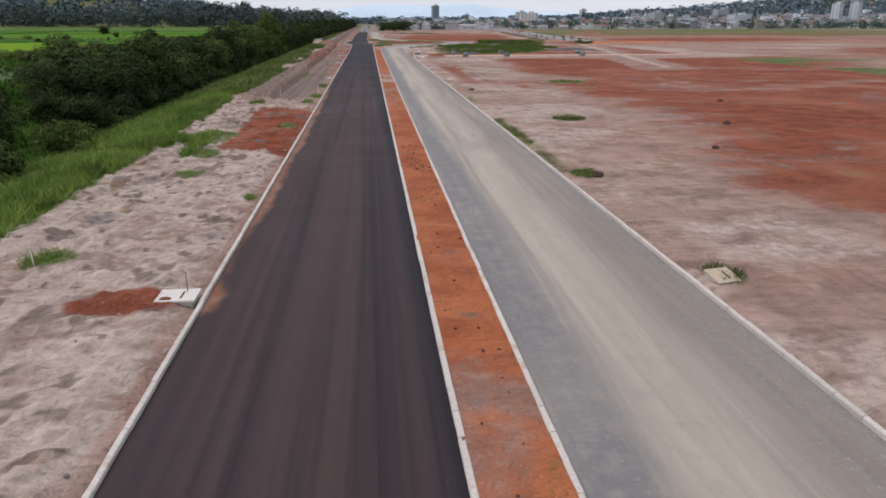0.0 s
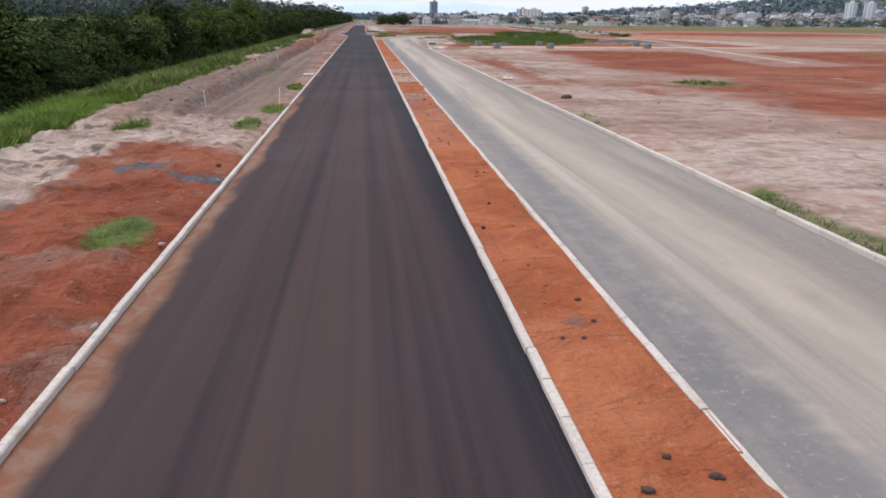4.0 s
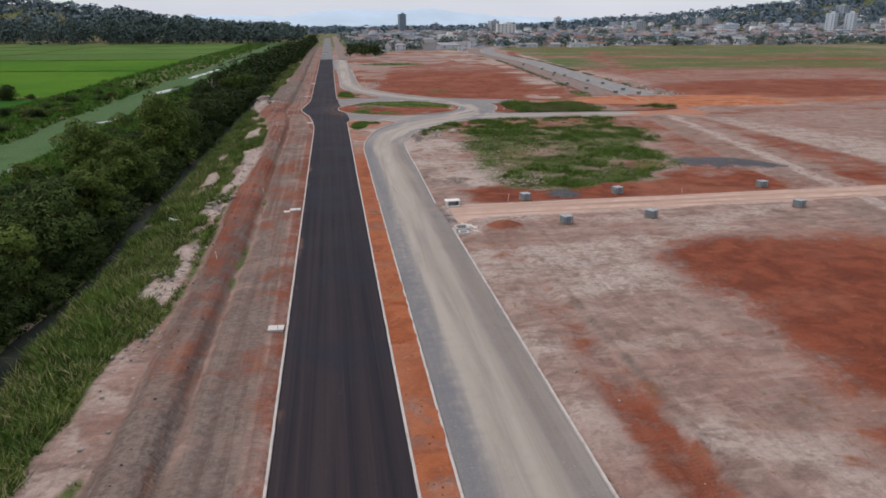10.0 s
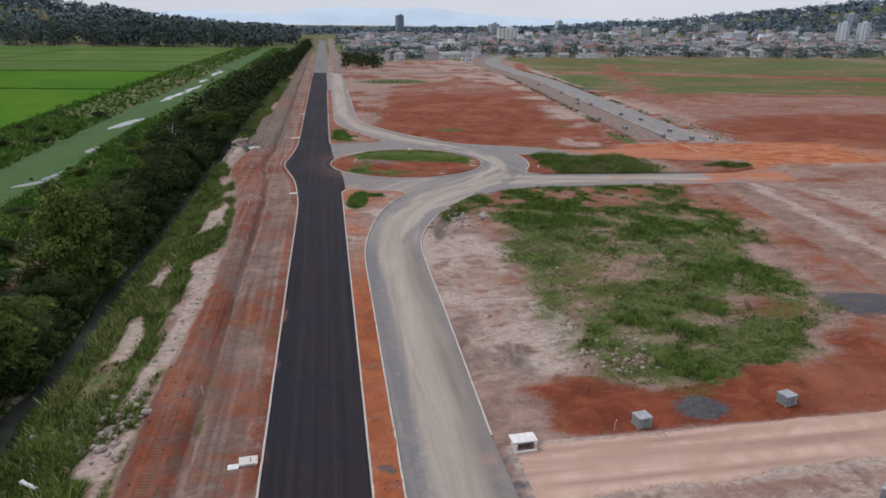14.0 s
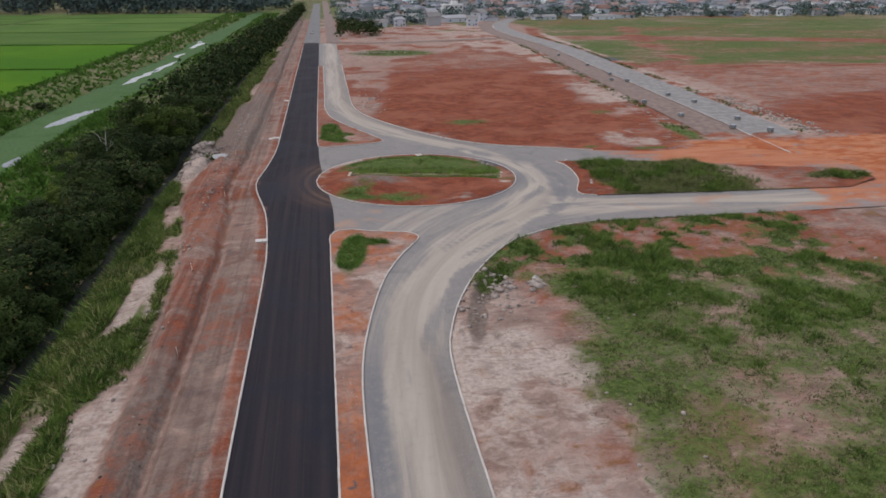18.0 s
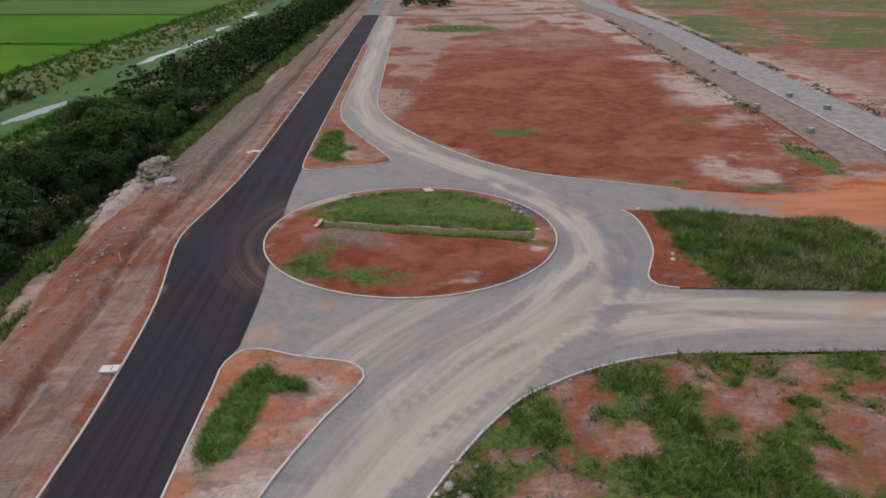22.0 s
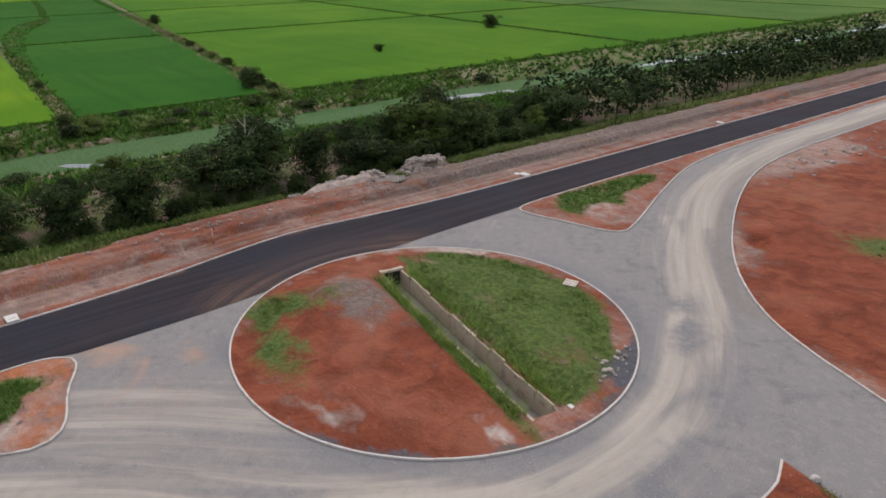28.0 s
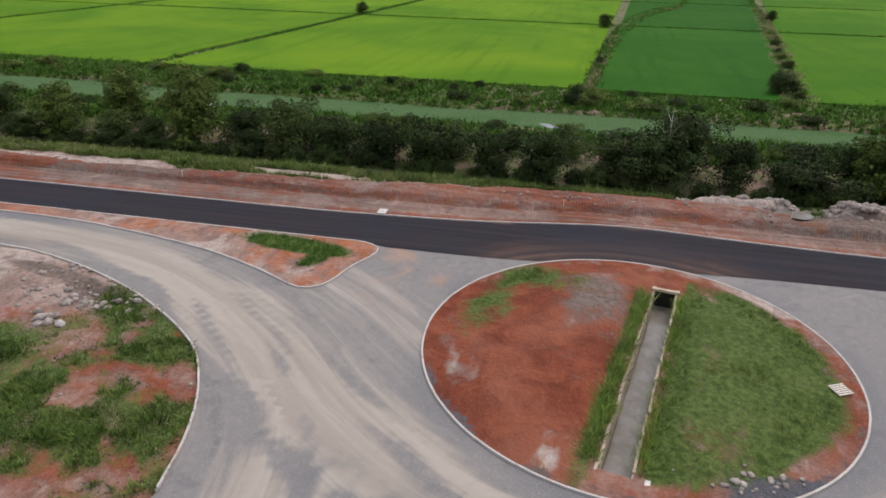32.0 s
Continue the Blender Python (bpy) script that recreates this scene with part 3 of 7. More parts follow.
def sheet(name, ring, gap, holes=()):
    """Points and triangles that fill a ring, with a grid of points inside it."""
    from mathutils.geometry import delaunay_2d_cdt
    ring = np.asarray(ring, float)
    (x0, y0), (x1, y1) = ring.min(0), ring.max(0)
    gx, gy = np.meshgrid(np.arange(x0 + gap / 2, x1, gap), np.arange(y0 + gap / 2, y1, gap))
    gx, gy = gx.ravel(), gy.ravel()
    keep = inside(gx, gy, ring)
    for hole in holes:
        keep &= ~inside(gx, gy, hole) & (to_line(gx, gy, np.vstack([hole, hole[:1]]))[0] > 0.4 * gap)
    gx, gy = gx[keep], gy[keep]
    d = to_line(gx, gy, np.vstack([ring, ring[:1]]))[0]
    gx, gy = gx[d > 0.4 * gap], gy[d > 0.4 * gap]
    pts = [Vector(p) for p in ring] + [Vector(p) for p in zip(gx, gy)]
    n = len(ring)
    seams = [(k, (k + 1) % n) for k in range(n)]
    for hole in holes:
        first, m = len(pts), len(hole)
        pts += [Vector(p) for p in hole]
        seams += [(first + k, first + (k + 1) % m) for k in range(m)]
    verts, _, faces, *_ = delaunay_2d_cdt(pts, seams, [], 1, 1e-4)
    verts, faces = np.array([(v.x, v.y, 0.0) for v in verts]), np.array([f for f in faces if len(f) == 3])
    middle = verts[faces].mean(1)
    for hole in holes:
        gone = inside(middle[:, 0], middle[:, 1], np.asarray(hole))
        faces, middle = faces[~gone], middle[~gone]
    return verts, faces


# ---------------------------------------------------------------- plan (metres; y runs along the avenue)
SOUTH, NORTH = -45.0, 516.0
WEST_KERB = curve([(-5, SOUTH), (-5, 100), (-5, 200), (-5, 232), (-5.4, 241), (-6.3, 251), (-8.3, 262), (-8.7, 267), (-7.8, 276), (-7.0, 288), (-6.9, 310), (-6.9, 400), (-6.9, NORTH)], 1.0)
MEDIAN_WEST = [(2, SOUTH), (2, 100), (2, 238), (2.15, 241.2), (3.6, 242.8), (7.6, 241.5), (11.4, 240.5), (12.5, 239.0), (11.7, 236.9), (9.9, 233.5), (7.3, 226.8), (4.95, 216), (4.05, 208), (3.93, 196), (3.93, 100), (3.93, SOUTH)]
MEDIAN_EDGE = curve(MEDIAN_WEST, 1.0)
EAST_KERB_SOUTH = curve([(10.86, SOUTH), (10.86, 60), (10.86, 156.5)], 1.0)
EAST_KERB_NORTH = curve([(10.6, 167.2), (11.0, 190), (11.1, 203), (11.4, 210.5), (12.1, 214.5), (14.2, 221), (17.6, 228), (22.5, 234.8), (27, 238), (31.7, 239.9), (36, 240.8)], 1.0)
ISLAND_CENTRE, ISLAND_R = (15.75, 265.4), 15.15
ISLAND = np.array([(ISLAND_CENTRE[0] + 15.4 * math.cos(a), ISLAND_CENTRE[1] + 14.9 * math.sin(a)) for a in np.linspace(0, 2 * math.pi, 95, endpoint=False)])
NORTH_MEDIAN = curve([(0.35, 420), (0.25, 330), (0.3, 300), (0.45, 291), (1.0, 288.9), (2.2, 288.5), (6.8, 289.7), (12.0, 291.3), (12.7, 293.0), (7.4, 306.2), (3.6, 317.3), (2.1, 329), (2.0, 345), (2.0, 420)], 1.0)
BLOCK_KERB = curve([(49.5, 278.2), (42.5, 281), (32.5, 285.5), (26.2, 291.1), (20.7, 298.9), (14.4, 311.2), (10.2, 323), (8.7, 335), (8.6, 360), (8.6, 420)], 1.0)
EAST_MEDIAN_KERB = curve([(40.1, 271.2), (40.9, 268.9), (40.8, 264), (40.0, 259.5), (38.6, 256.0), (37.7, 253.6), (38.0, 252.1), (39.8, 251.3)], 1.0)
WORN_WAY = curve([(7.4, SOUTH), (7.4, 100), (7.4, 190), (8.3, 210), (12.2, 226), (20, 238.5), (29, 248), (34.5, 258), (34.5, 270), (29, 281), (19, 295), (10, 312), (6, 333), (5.4, 360), (5.4, NORTH)], 3.0)
EAST_WAY = curve([(16, 233), (27, 243), (40, 246), (70, 245), (115, 243)], 3.0)
ASPHALT_EAST = curve([(2.6, 243.2), (2.5, 252), (1.9, 260), (1.2, 270), (0.7, 280), (0.55, 289)], 1.0)
ASPHALT_RING = np.vstack([WEST_KERB[::2], [(0.4, NORTH), (0.4, 420), (0.4, 300), (0.5, 290)], ASPHALT_EAST[::-1], [(2.0, 241), (2.0, 160), (2.0, 60), (2.0, SOUTH)]])
GRAVEL_RING = np.vstack([
    [(1.2, SOUTH), (10.86, SOUTH), (10.86, 60), (10.86, 120), (10.86, 157), (10.6, 167)], EAST_KERB_NORTH[1:], [(60, 240.3), (80, 239.8), (87, 241), (89, 250), (88, 263), (84, 271), (72, 277.5), (60, 275.5)],
    BLOCK_KERB[::2], [(8.6, 470), (8.6, NORTH), (0.0, NORTH), (0.0, 300), (-1.5, 268), (0.2, 240), (1.2, 230), (1.2, 100)]])
DIAGONAL = curve([(83, 270), (86, 300), (94, 380), (103, 470), (105, 560), (112, 620), (135, 690), (175, 760)], 3.0)


def hill(x, y):
    """The far rise behind the town."""
    h = 56 * np.exp(-(((x - 1150) / 420) ** 2 + ((y - 1500) / 420) ** 2)) + 7 * np.exp(-(((x - 620) / 260) ** 2 + ((y - 1500) / 260) ** 2))
    h = h + 52 * np.exp(-(((x + 560) / 300) ** 2 + ((y - 1250) / 200) ** 2)) + 95 * np.exp(-(((x - 1500) / 260) ** 2 + ((y - 1350) / 300) ** 2))
    return h * ease(y, 760, 1100)


def in_road(x, y):
    return inside(x, y, ASPHALT_RING) | inside(x, y, GRAVEL_RING)


def wander(y, size, amount, shift):
    return amount * 2 * (clouds(y, 0 * y, size, shift) - 0.5)


def bank_lines(y):
    """Where the strips west of the avenue meet, as they wander: kerb side, path, ditch, spoil, rubble, slope."""
    flare = np.interp(y, [235, 250, 262, 270, 282, 300], [0, -1, -3.2, -3.4, -2.2, -1.9])
    early = 1 - ease(y, 60, 74)
    path = -10.0 + flare * 0.75 + wander(y, 14, 0.5, 3)
    wider = np.interp(y, [215, 230, 246, 256, 268, 280, 300], [0, -0.6, -2.3, -3.6, -3.9, -2.6, -2.0])
    spoil = -13.3 + 0.5 * flare + wider + wander(y, 18, 0.8, 4)
    rubble = -15.9 + 0.25 * flare + wider + wander(y, 12, 1.1, 6)
    return flare, early, path, spoil, rubble


def ditch(y):
    return -23.9 + wander(y, 16, 1.2, 111) + wander(y, 5, 0.4, 112)


def canal_west(y):
    return -61.6 + wander(y, 34, 3.4, 52) + wander(y, 9, 0.8, 53)


def canal_east(y):
    return -50.4 + wander(y, 40, 2.6, 54) + wander(y, 8, 0.9, 56)


def ground_height(x, y):
    """Relief of the open ground, before the roads are cut into it."""
    lumps = 0.22 * (clouds(x, y, 5, 1) - 0.5) + 0.10 * (cloud(x, y, 0.9, 2) - 0.5)
    flare, early, path, spoil, rubble = bank_lines(y)
    z = 0.10 + lumps * 0.5
    west = ease(-x, 5.2, 6.5)
    mound = 0.62 * band(x, spoil + 0.2, path - 0.5, 0.6) * (1 - early) * (0.55 + 0.9 * clouds(1.6 * x, 0.25 * y, 3, 8))
    gully = -0.32 * np.exp(-(((x - path + 0.1) / 0.4) ** 2)) * (1 - early)
    rough = 0.5 * (clouds(x, y, 1.6, 9) - 0.5) * band(x, rubble - 0.6, spoil + 0.4, 0.5)
    crumbs = 0.45 * (clouds(x, y, 1.5, 14) - 0.5) * band(x, spoil - 0.3, path + 0.4, 0.4)
    ridges = 0.34 * (clouds(1.0 * x, 0.03 * y, 1.3, 19) - 0.5) * band(x, spoil - 0.2, -6.0 + flare, 0.5) * (1 - early)
    churn = early * 0.34 * (clouds(x, y, 1.3, 11) - 0.5) * band(x, -15, -6.2, 0.8)
    slope = -1.0 * ease(-x, 15.6, 22.0) - 0.9 * ease(-x, 21.4, 23.2) + 0.7 * ease(-x, 25, 31)
    trench = -0.95 * np.exp(-(((x - ditch(y)) / 1.0) ** 2)) * ease(y, 40, 70)
    canal = -1.6 * band(x, canal_west(y) - 0.5, canal_east(y) + 0.5, 1.6)
    fields = 1.15 * ease(-x, 30, 40) + 0.35 * ease(-x, 62, 72)
    z = z + west * (mound + gully + rough + churn + crumbs + ridges) + (slope + trench + fields + canal) * ease(-x, 10, 16)
    # the lot east of the avenue: a shallow furrow, dirt heaps, a bank along the diagonal road
    furrow = -0.14 * np.exp(-(((x - 15.3) / 0.7) ** 2)) * band(y, 85, 150, 4) + 0.16 * np.exp(-(((x - 17.0) / 0.9) ** 2)) * band(y, 85, 150, 4)
    z = z + furrow * (x > 11) + 0.85 * blob(x, y, 16.2, 155.6, 1.7, 1.2, 0, 0.9)
    z = z + 0.9 * blob(x, y, 57, 183, 7, 3.0, -25, 0.9) + 0.7 * blob(x, y, 26.7, 168.6, 1.8, 1.1, 0, 0.9)
    z = z + 0.30 * (clouds(x, y, 2.2, 13) - 0.5) * band(x, 11.5, 25, 1) * band(y, 168, 236, 3)
    z = z - 0.8 * blob(x, y, 18.0, 224.5, 1.0, 4.5, -25, 0.6)
    z = z - 0.4 * blob(x, y, -20.6, 165.6, 2.2, 3.4, 0, 0.4) + 1.3 * blob(x, y, -20.2, 291.6, 1.9, 3.0, 0, 0.25) + 1.2 * blob(x, y, -19.8, 279.2, 1.7, 5.6, 0, 0.2) + 0.55 * (clouds(x, y, 1.5, 113) - 0.5) * blob(x, y, -20, 284, 3.4, 11, 0, 0.5)
    z = z - 0.5 * blob(x, y, -16.3, 283.5, 2.2, 3.6, 0, 0.4) - 0.9 * blob(x, y, 22.8, 300.2, 1.6, 0.9, -40, 0.5)
    return z + hill(x, y)


def soil_maps(x, y):
    """How much red clay, weeds, gravel, dark loam, pale sand and ruts lie at a place."""
    n1, n2, n3 = clouds(x, y, 22, 21), clouds(x, y, 7, 22), clouds(x, y, 60, 23)
    red, weed, grey, dark, sand, rut = (np.zeros_like(x) for _ in range(6))
    flare, early, path, spoil, rubble = bank_lines(y)
    west, east = x < 0, x > 0
    # west of the avenue
    n4, n5 = clouds(x, y, 9, 28), clouds(x, 0.4 * y, 4, 29)
    late = ease(y, 112, 150)
    kerbside = band(x, -6.2 + flare + 0.5 * (n5 - 0.5), -4.6 + flare, 0.3) * (1 - early)
    red = np.where(west, 0.62 * kerbside * (0.35 + 1.1 * n5) * (0.35 + 0.65 * ease(y, 98, 122)), red)
    dirt_path = band(x, path + 0.3, -6.2 + flare, 0.4) * (1 - early)
    sand = np.where(west, dirt_path * (0.05 + 0.2 * n5 + 0.06 * ease(y, 195, 235)), sand)
    dark = np.where(west, dirt_path * (0.78 + 0.1 * (1 - ease(y, 120, 150)) - 0.25 * ease(y, 215, 245) + 0.6 * (n4 - 0.5)), dark)
    red = np.where(west, np.maximum(red, dirt_path * (0.20 * late + 0.32 * ease(n4, 0.50, 0.68))), red)
    grey = np.where(west, dirt_path * 0.30 * ease(n4, 0.5, 0.35), grey)
    spoil_band = band(x, spoil + 0.5 * (n5 - 0.5), path, 0.5) * (1 - early)
    red = np.where(west, np.maximum(red, spoil_band * (0.14 + 0.36 * late * (1 - ease(y, 272, 284)) + 0.8 * (n4 - 0.47))), red)
    dark = np.where(west, np.maximum(dark, spoil_band * (1.15 - 0.6 * ease(y, 190, 230) * (1 - ease(y, 276, 288)) + 0.5 * (n5 - 0.5))), dark)
    dark = np.where(west, np.maximum(dark, 0.95 * band(x, -14.2, -6.0 + flare, 0.6) * (1 - ease(y, 100, 125)) * ease(y, 62, 74)), dark)
    rut = np.where(west, band(x, spoil - 0.3, -5.6 + flare, 0.5) * (1 - 0.75 * early) * (0.25 + 0.55 * n4), rut)
    patchy = ease(clouds(x, 0.5 * y, 6, 30), 0.52, 0.64)
    sand = np.where(west, np.maximum(sand, band(x, rubble - 0.6, spoil, 0.5) * (0.03 + 0.45 * patchy) + early * band(x, -14.6, -5.5, 0.6) * (0.80 + 0.8 * (n2 - 0.5))), sand)
    sand = np.where(west, np.maximum(sand, 0.6 * band(x, -12, -6, 0.6) * band(y, 57.5, 69, 1.5)), sand)
    dark = np.where(west, np.maximum(dark, early * band(x, -14.5, -6, 0.6) * 0.75 * ease(clouds(x, y, 1.8, 31), 0.58, 0.72)), dark)
    grey = np.where(west, np.maximum(grey, early * band(x, -12, -5.6, 0.6) * 0.5 * ease(clouds(x, y, 2.6, 34), 0.62, 0.74)), grey)
    weed = np.where(west, ease(-x, -rubble - 0.3, -rubble + 0.5) + 0.75 * band(x, rubble - 0.6, spoil - 0.3, 0.4) * (1 - patchy) * (1 - early), weed)
    weed = np.where(west, np.maximum(weed, 0.8 * band(x, path - 0.35, path + 0.25, 0.25) * ease(n2, 0.50, 0.62) * ease(y, 92, 104) * (1 - 0.6 * ease(y, 150, 200))), weed)
    weed = np.where(west, np.maximum(weed, early * (ease(-x, 13.6, 14.8) + ease(n2, 0.60, 0.76) * band(x, -15, -6.5, 0.8) * 0.7)), weed)
    cliff = np.maximum(blob(x, y, -20.2, 291.6, 2.6, 3.8, 0, 0.3), blob(x, y, -19.8, 278.6, 2.6, 7.5, 0, 0.3))
    tip = band(x, -19.0 + 1.5 * (n4 - 0.5), -10.4, 0.7) * band(y + 4 * (n4 - 0.5), 289, 342, 3)
    weed = np.where(west, weed * (1 - np.maximum(cliff, tip)), weed)
    sand = np.where(west, np.maximum(sand * (1 - tip), cliff * (0.7 + 0.5 * n5)), sand)
    dark = np.where(west, np.maximum(dark, 1.2 * tip), dark)
    red = np.where(west, red * (1 - 0.8 * tip), red)
    bare_bank = band(x, -21.5, -15.5, 0.5) * ease(clouds(x, 0.6 * y, 5, 36), 0.60, 0.70) * (1 - early)
    sand = np.where(west, np.maximum(sand, bare_bank * 0.4), sand)
    weed = np.where(west, weed * (1 - 0.4 * bare_bank), weed)
    heap = band(x, -10.0 + 1.6 * (n2 - 0.5), -4.6, 0.5) * band(y + 0.5 * x + 3 * (n2 - 0.5), 31.5, 53.5, 1.2)
    heap = heap * (0.55 + 0.7 * ease(clouds(x, y, 1.6, 121), 0.36, 0.56))
    red = np.where(west, np.maximum(red, 1.3 * np.maximum(heap, blob(x, y, -7.3, 9.0, 1.6, 1.0))), red)
    sand = np.where(west, sand * (1 - 0.7 * heap), sand)
    grey = np.where(west, np.maximum(grey, 0.8 * heap * ease(clouds(x, y, 2.2, 122), 0.63, 0.72)), grey)
    # pale crumbly trails on the bank
    for trail, half in ((curve([(-18.0, 130), (-15.8, 142), (-15.6, 153), (-15.6, 165), (-14.5, 178), (-13.6, 190), (-14.2, 197), (-14.9, 207), (-14.0, 218), (-14.6, 228)], 4.0), 0.9), (curve([(-18, 184), (-19.6, 199), (-18.7, 213), (-16.9, 221), (-16.8, 234)], 4.0), 0.45), (curve([(-16.6, 80), (-15.2, 88), (-16.2, 97), (-15.0, 106)], 4.0), 0.4)):
        close = west & (x > -22) & (x < -11) & (y > 74) & (y < 240)
        on = np.zeros_like(x)
        on[close] = 1 - ease(to_line(x[close], y[close], trail)[0] + 2.2 * (n5[close] - 0.5), half, half + 0.7)
        on = on * ease(clouds(x, 0.6 * y, 4, 108), 0.40, 0.54)
        sand, weed, dark = np.maximum(sand, 0.8 * on), weed * (1 - 0.85 * on), dark * (1 - on)
    grass_spots = ((-10.6, 34, 1.3, 2.0), (-11.6, 40, 0.8, 4.0), (-9.8, 28, 0.9, 1.2), (-6.4, 45.5, 0.7, 1.4), (-11.2, 13.3, 0.9, 1.2), (-5.8, 70, 0.6, 2.0), (-6.2, 63.6, 0.6, 2.2), (-11.1, 62.5, 0.8, 1.4), (-5.6, 22.3, 0.3, 0.6), (-5.7, 83, 0.5, 2.2))
    for cx, cy, rx, ry in grass_spots:
        weed = np.where(west, np.maximum(weed, 0.9 * blob(x, y, cx, cy, rx, ry)), weed)
    # the open lots south of the dirt side road
    south = east & (y < 160)
    rim = np.interp(y, [0, 10, 22, 42, 70, 92, 105, 128, 140], [26, 22, 19, 24, 25, 29, 25, 26, 30]) + 9 * (n1 - 0.5)
    streaky = clouds(0.45 * x, y, 5, 25)
    big_red = ease(x + 6 * (streaky - 0.5), rim - 4, rim + 6) * (1 - ease(y + 14 * (n1 - 0.5) + 5 * (streaky - 0.5), 141, 150))
    core = ease(x + 10 * (n1 - 0.5), rim - 1, rim + 9) * band(y, 118, 146, 10)
    red = np.where(south, big_red * (0.55 + 0.5 * ease(streaky, 0.35, 0.65)) + 0.65 * core + 0.5 * blob(x, y, 20, 84, 6, 10, 0, 0.7) * n1 * 1.6 + 0.5 * blob(x, y, 15.2, 113, 1.4, 15, 0, 0.6) * (0.35 + 1.1 * n5) + 0.26 * band(x + 1.0 * (n5 - 0.5), 13.2, 16.0, 0.5) * band(y, 84, 150, 5) + 0.18 * ease(n1, 0.45, 0.7), red)
    seams = np.exp(-(((clouds(x + 0.5 * y, 0.35 * y, 14, 35) - 0.5) / 0.018) ** 2))
    sand = np.where(south, (1 - big_red) * (0.28 + 0.45 * ease(streaky, 0.42, 0.66)) + 0.7 * seams * big_red * ease(n4, 0.45, 0.6), sand)
    red = np.where(south, red * (1 - 0.6 * seams * ease(n4, 0.45, 0.6)), red)
    weed = np.where(south, 0.6 * band(x, 11.0, 11.9, 0.3) * ease(clouds(x, y, 6, 33), 0.50, 0.64) * (1 - ease(y, 62, 90)), weed)
    for cx, cy, rx, ry in ((17.7, 48.6, 1.6, 1.6), (12.3, 26, 0.8, 1.3), (12.2, 9.8, 0.7, 1.0), (28, 86, 3, 2)):
        weed = np.where(south, np.maximum(weed, 0.9 * blob(x, y, cx, cy, rx, ry)), weed)
    dark = np.where(south, 0.35 * ease(streaky, 0.5, 0.3) * (1 - big_red) + 0.5 * np.exp(-(((x - 16.6) / 0.35) ** 2)) * band(y, 85, 150, 4), dark)
    # side road of pale dirt
    lane = band(y + 1.2 * (n2 - 0.5), 159.6 + 0.025 * (x - 12), 166.1 + 0.02 * (x - 12), 0.7) * ease(x, 10.5, 12) * (1 - ease(x, 80, 90))
    sand = np.where(east, np.maximum(sand * (1 - lane), lane * 1.25), sand)
    red, dark = np.where(east, red * (1 - lane), red), np.where(east, dark * (1 - lane), dark)
    rut = np.where(east, 0.2 * band(x, 12, 24, 2) * (1 - lane) * (y < 160), rut)
    wheel = np.exp(-(((y - 161.3 - 0.02 * (x - 12) - wander(x, 16, 0.4, 37)) / 0.22) ** 2)) + np.exp(-(((y - 163.2 - 0.03 * (x - 12) - wander(x, 14, 0.4, 38)) / 0.22) ** 2))
    dark = np.where(east, np.maximum(dark, 0.7 * lane * wheel), dark)
    grey = np.where(east, np.maximum(grey, 0.55 * blob(x, y, 11.5, 161, 2.0, 5.0, 0, 0.9)), grey)
    red = np.where(east, np.maximum(red, 1.2 * blob(x, y, 16.2, 155.6, 1.9, 1.4, 0, 0.4)), red)
    # the grassy lot
    lot = east & (y > 166) & (y < 242)
    m1, m2, m3 = clouds(x, y, 16, 41), clouds(x, y, 5, 42), clouds(1.6 * x, y, 9, 43)
    left = np.interp(y, [166, 172, 178, 190, 205, 218, 229, 238], [24, 21, 19, 19, 20, 21, 19, 17])
    right = np.interp(y, [166, 172, 176, 188, 212, 232, 241], [28, 34, 43, 52, 60, 60, 55])
    meadow = ease(x + 7 * (m2 - 0.5), left - 1.5, left + 4) * (1 - ease(x + 10 * (m2 - 0.5), right - 4, right + 2)) * ease(y + 6 * (m2 - 0.5), 168, 173)
    bare = np.maximum.reduce([0.75 * blob(x, y, 33, 200, 6, 5, 20, 0.9), 0.8 * blob(x, y, 28.5, 181, 3.5, 2.4, 0, 0.6), 0.5 * blob(x, y, 28, 208, 5, 4, 0, 0.8), 0.5 * blob(x, y, 24, 177, 3.5, 2, 0, 0.6), 0.35 * blob(x, y, 24.5, 194, 4, 6, 0, 0.7), 0.6 * ease(m2, 0.55, 0.75)])
    reddish = np.maximum.reduce([blob(x, y, 31, 236.5, 12, 3.4, -3, 0.8) * (0.4 + m2), 0.45 * blob(x, y, 21.5, 217, 3.0, 6, 0, 0.9), blob(x, y, 59, 236, 7, 5, 0, 0.6), 0.7 * blob(x, y, 44.5, 185, 4, 3, 0, 0.6), blob(x, y, 24, 229, 5, 5, 30, 0.8) * ease(m2, 0.4, 0.6)])
    weed = np.where(lot, meadow * (0.80 + 0.8 * (m1 - 0.45)) - 0.5 * bare - 0.5 * reddish * meadow, weed)
    weed = np.where(lot, np.maximum(weed, (0.35 + 1.1 * m2) * np.maximum(blob(x, y, 20.5, 229, 2.2, 7, -35, 0.6), 0.8 * blob(x, y, 36, 239, 9, 1.6, 0, 0.6))), weed)
    mosaic = ease(clouds(x, y, 3.4, 110) + 0.5 * (clouds(x, y, 1.1, 114) - 0.5), 0.30, 0.72)
    seam = ease(y + 0.25 * (x - 30), 219, 229) * np.maximum(ease(x, 20.5, 24), ease(y, 227, 230))
    weed = np.where(lot, weed * (1 - seam) + seam * np.clip(0.15 + 1.0 * mosaic - 0.25 * blob(x, y, 31, 234, 12, 4, 0, 0.8), 0, 1.1) * (x < 62), weed)
    hem = band(y, 166.4 + 0.8 * (m3 - 0.5), 173 + 9 * (m2 - 0.5) + 3 * ease(x, 36, 48), 1.6) * ease(x + 6 * (m2 - 0.5), 13.5, 19) * (1 - ease(x, 70, 78))
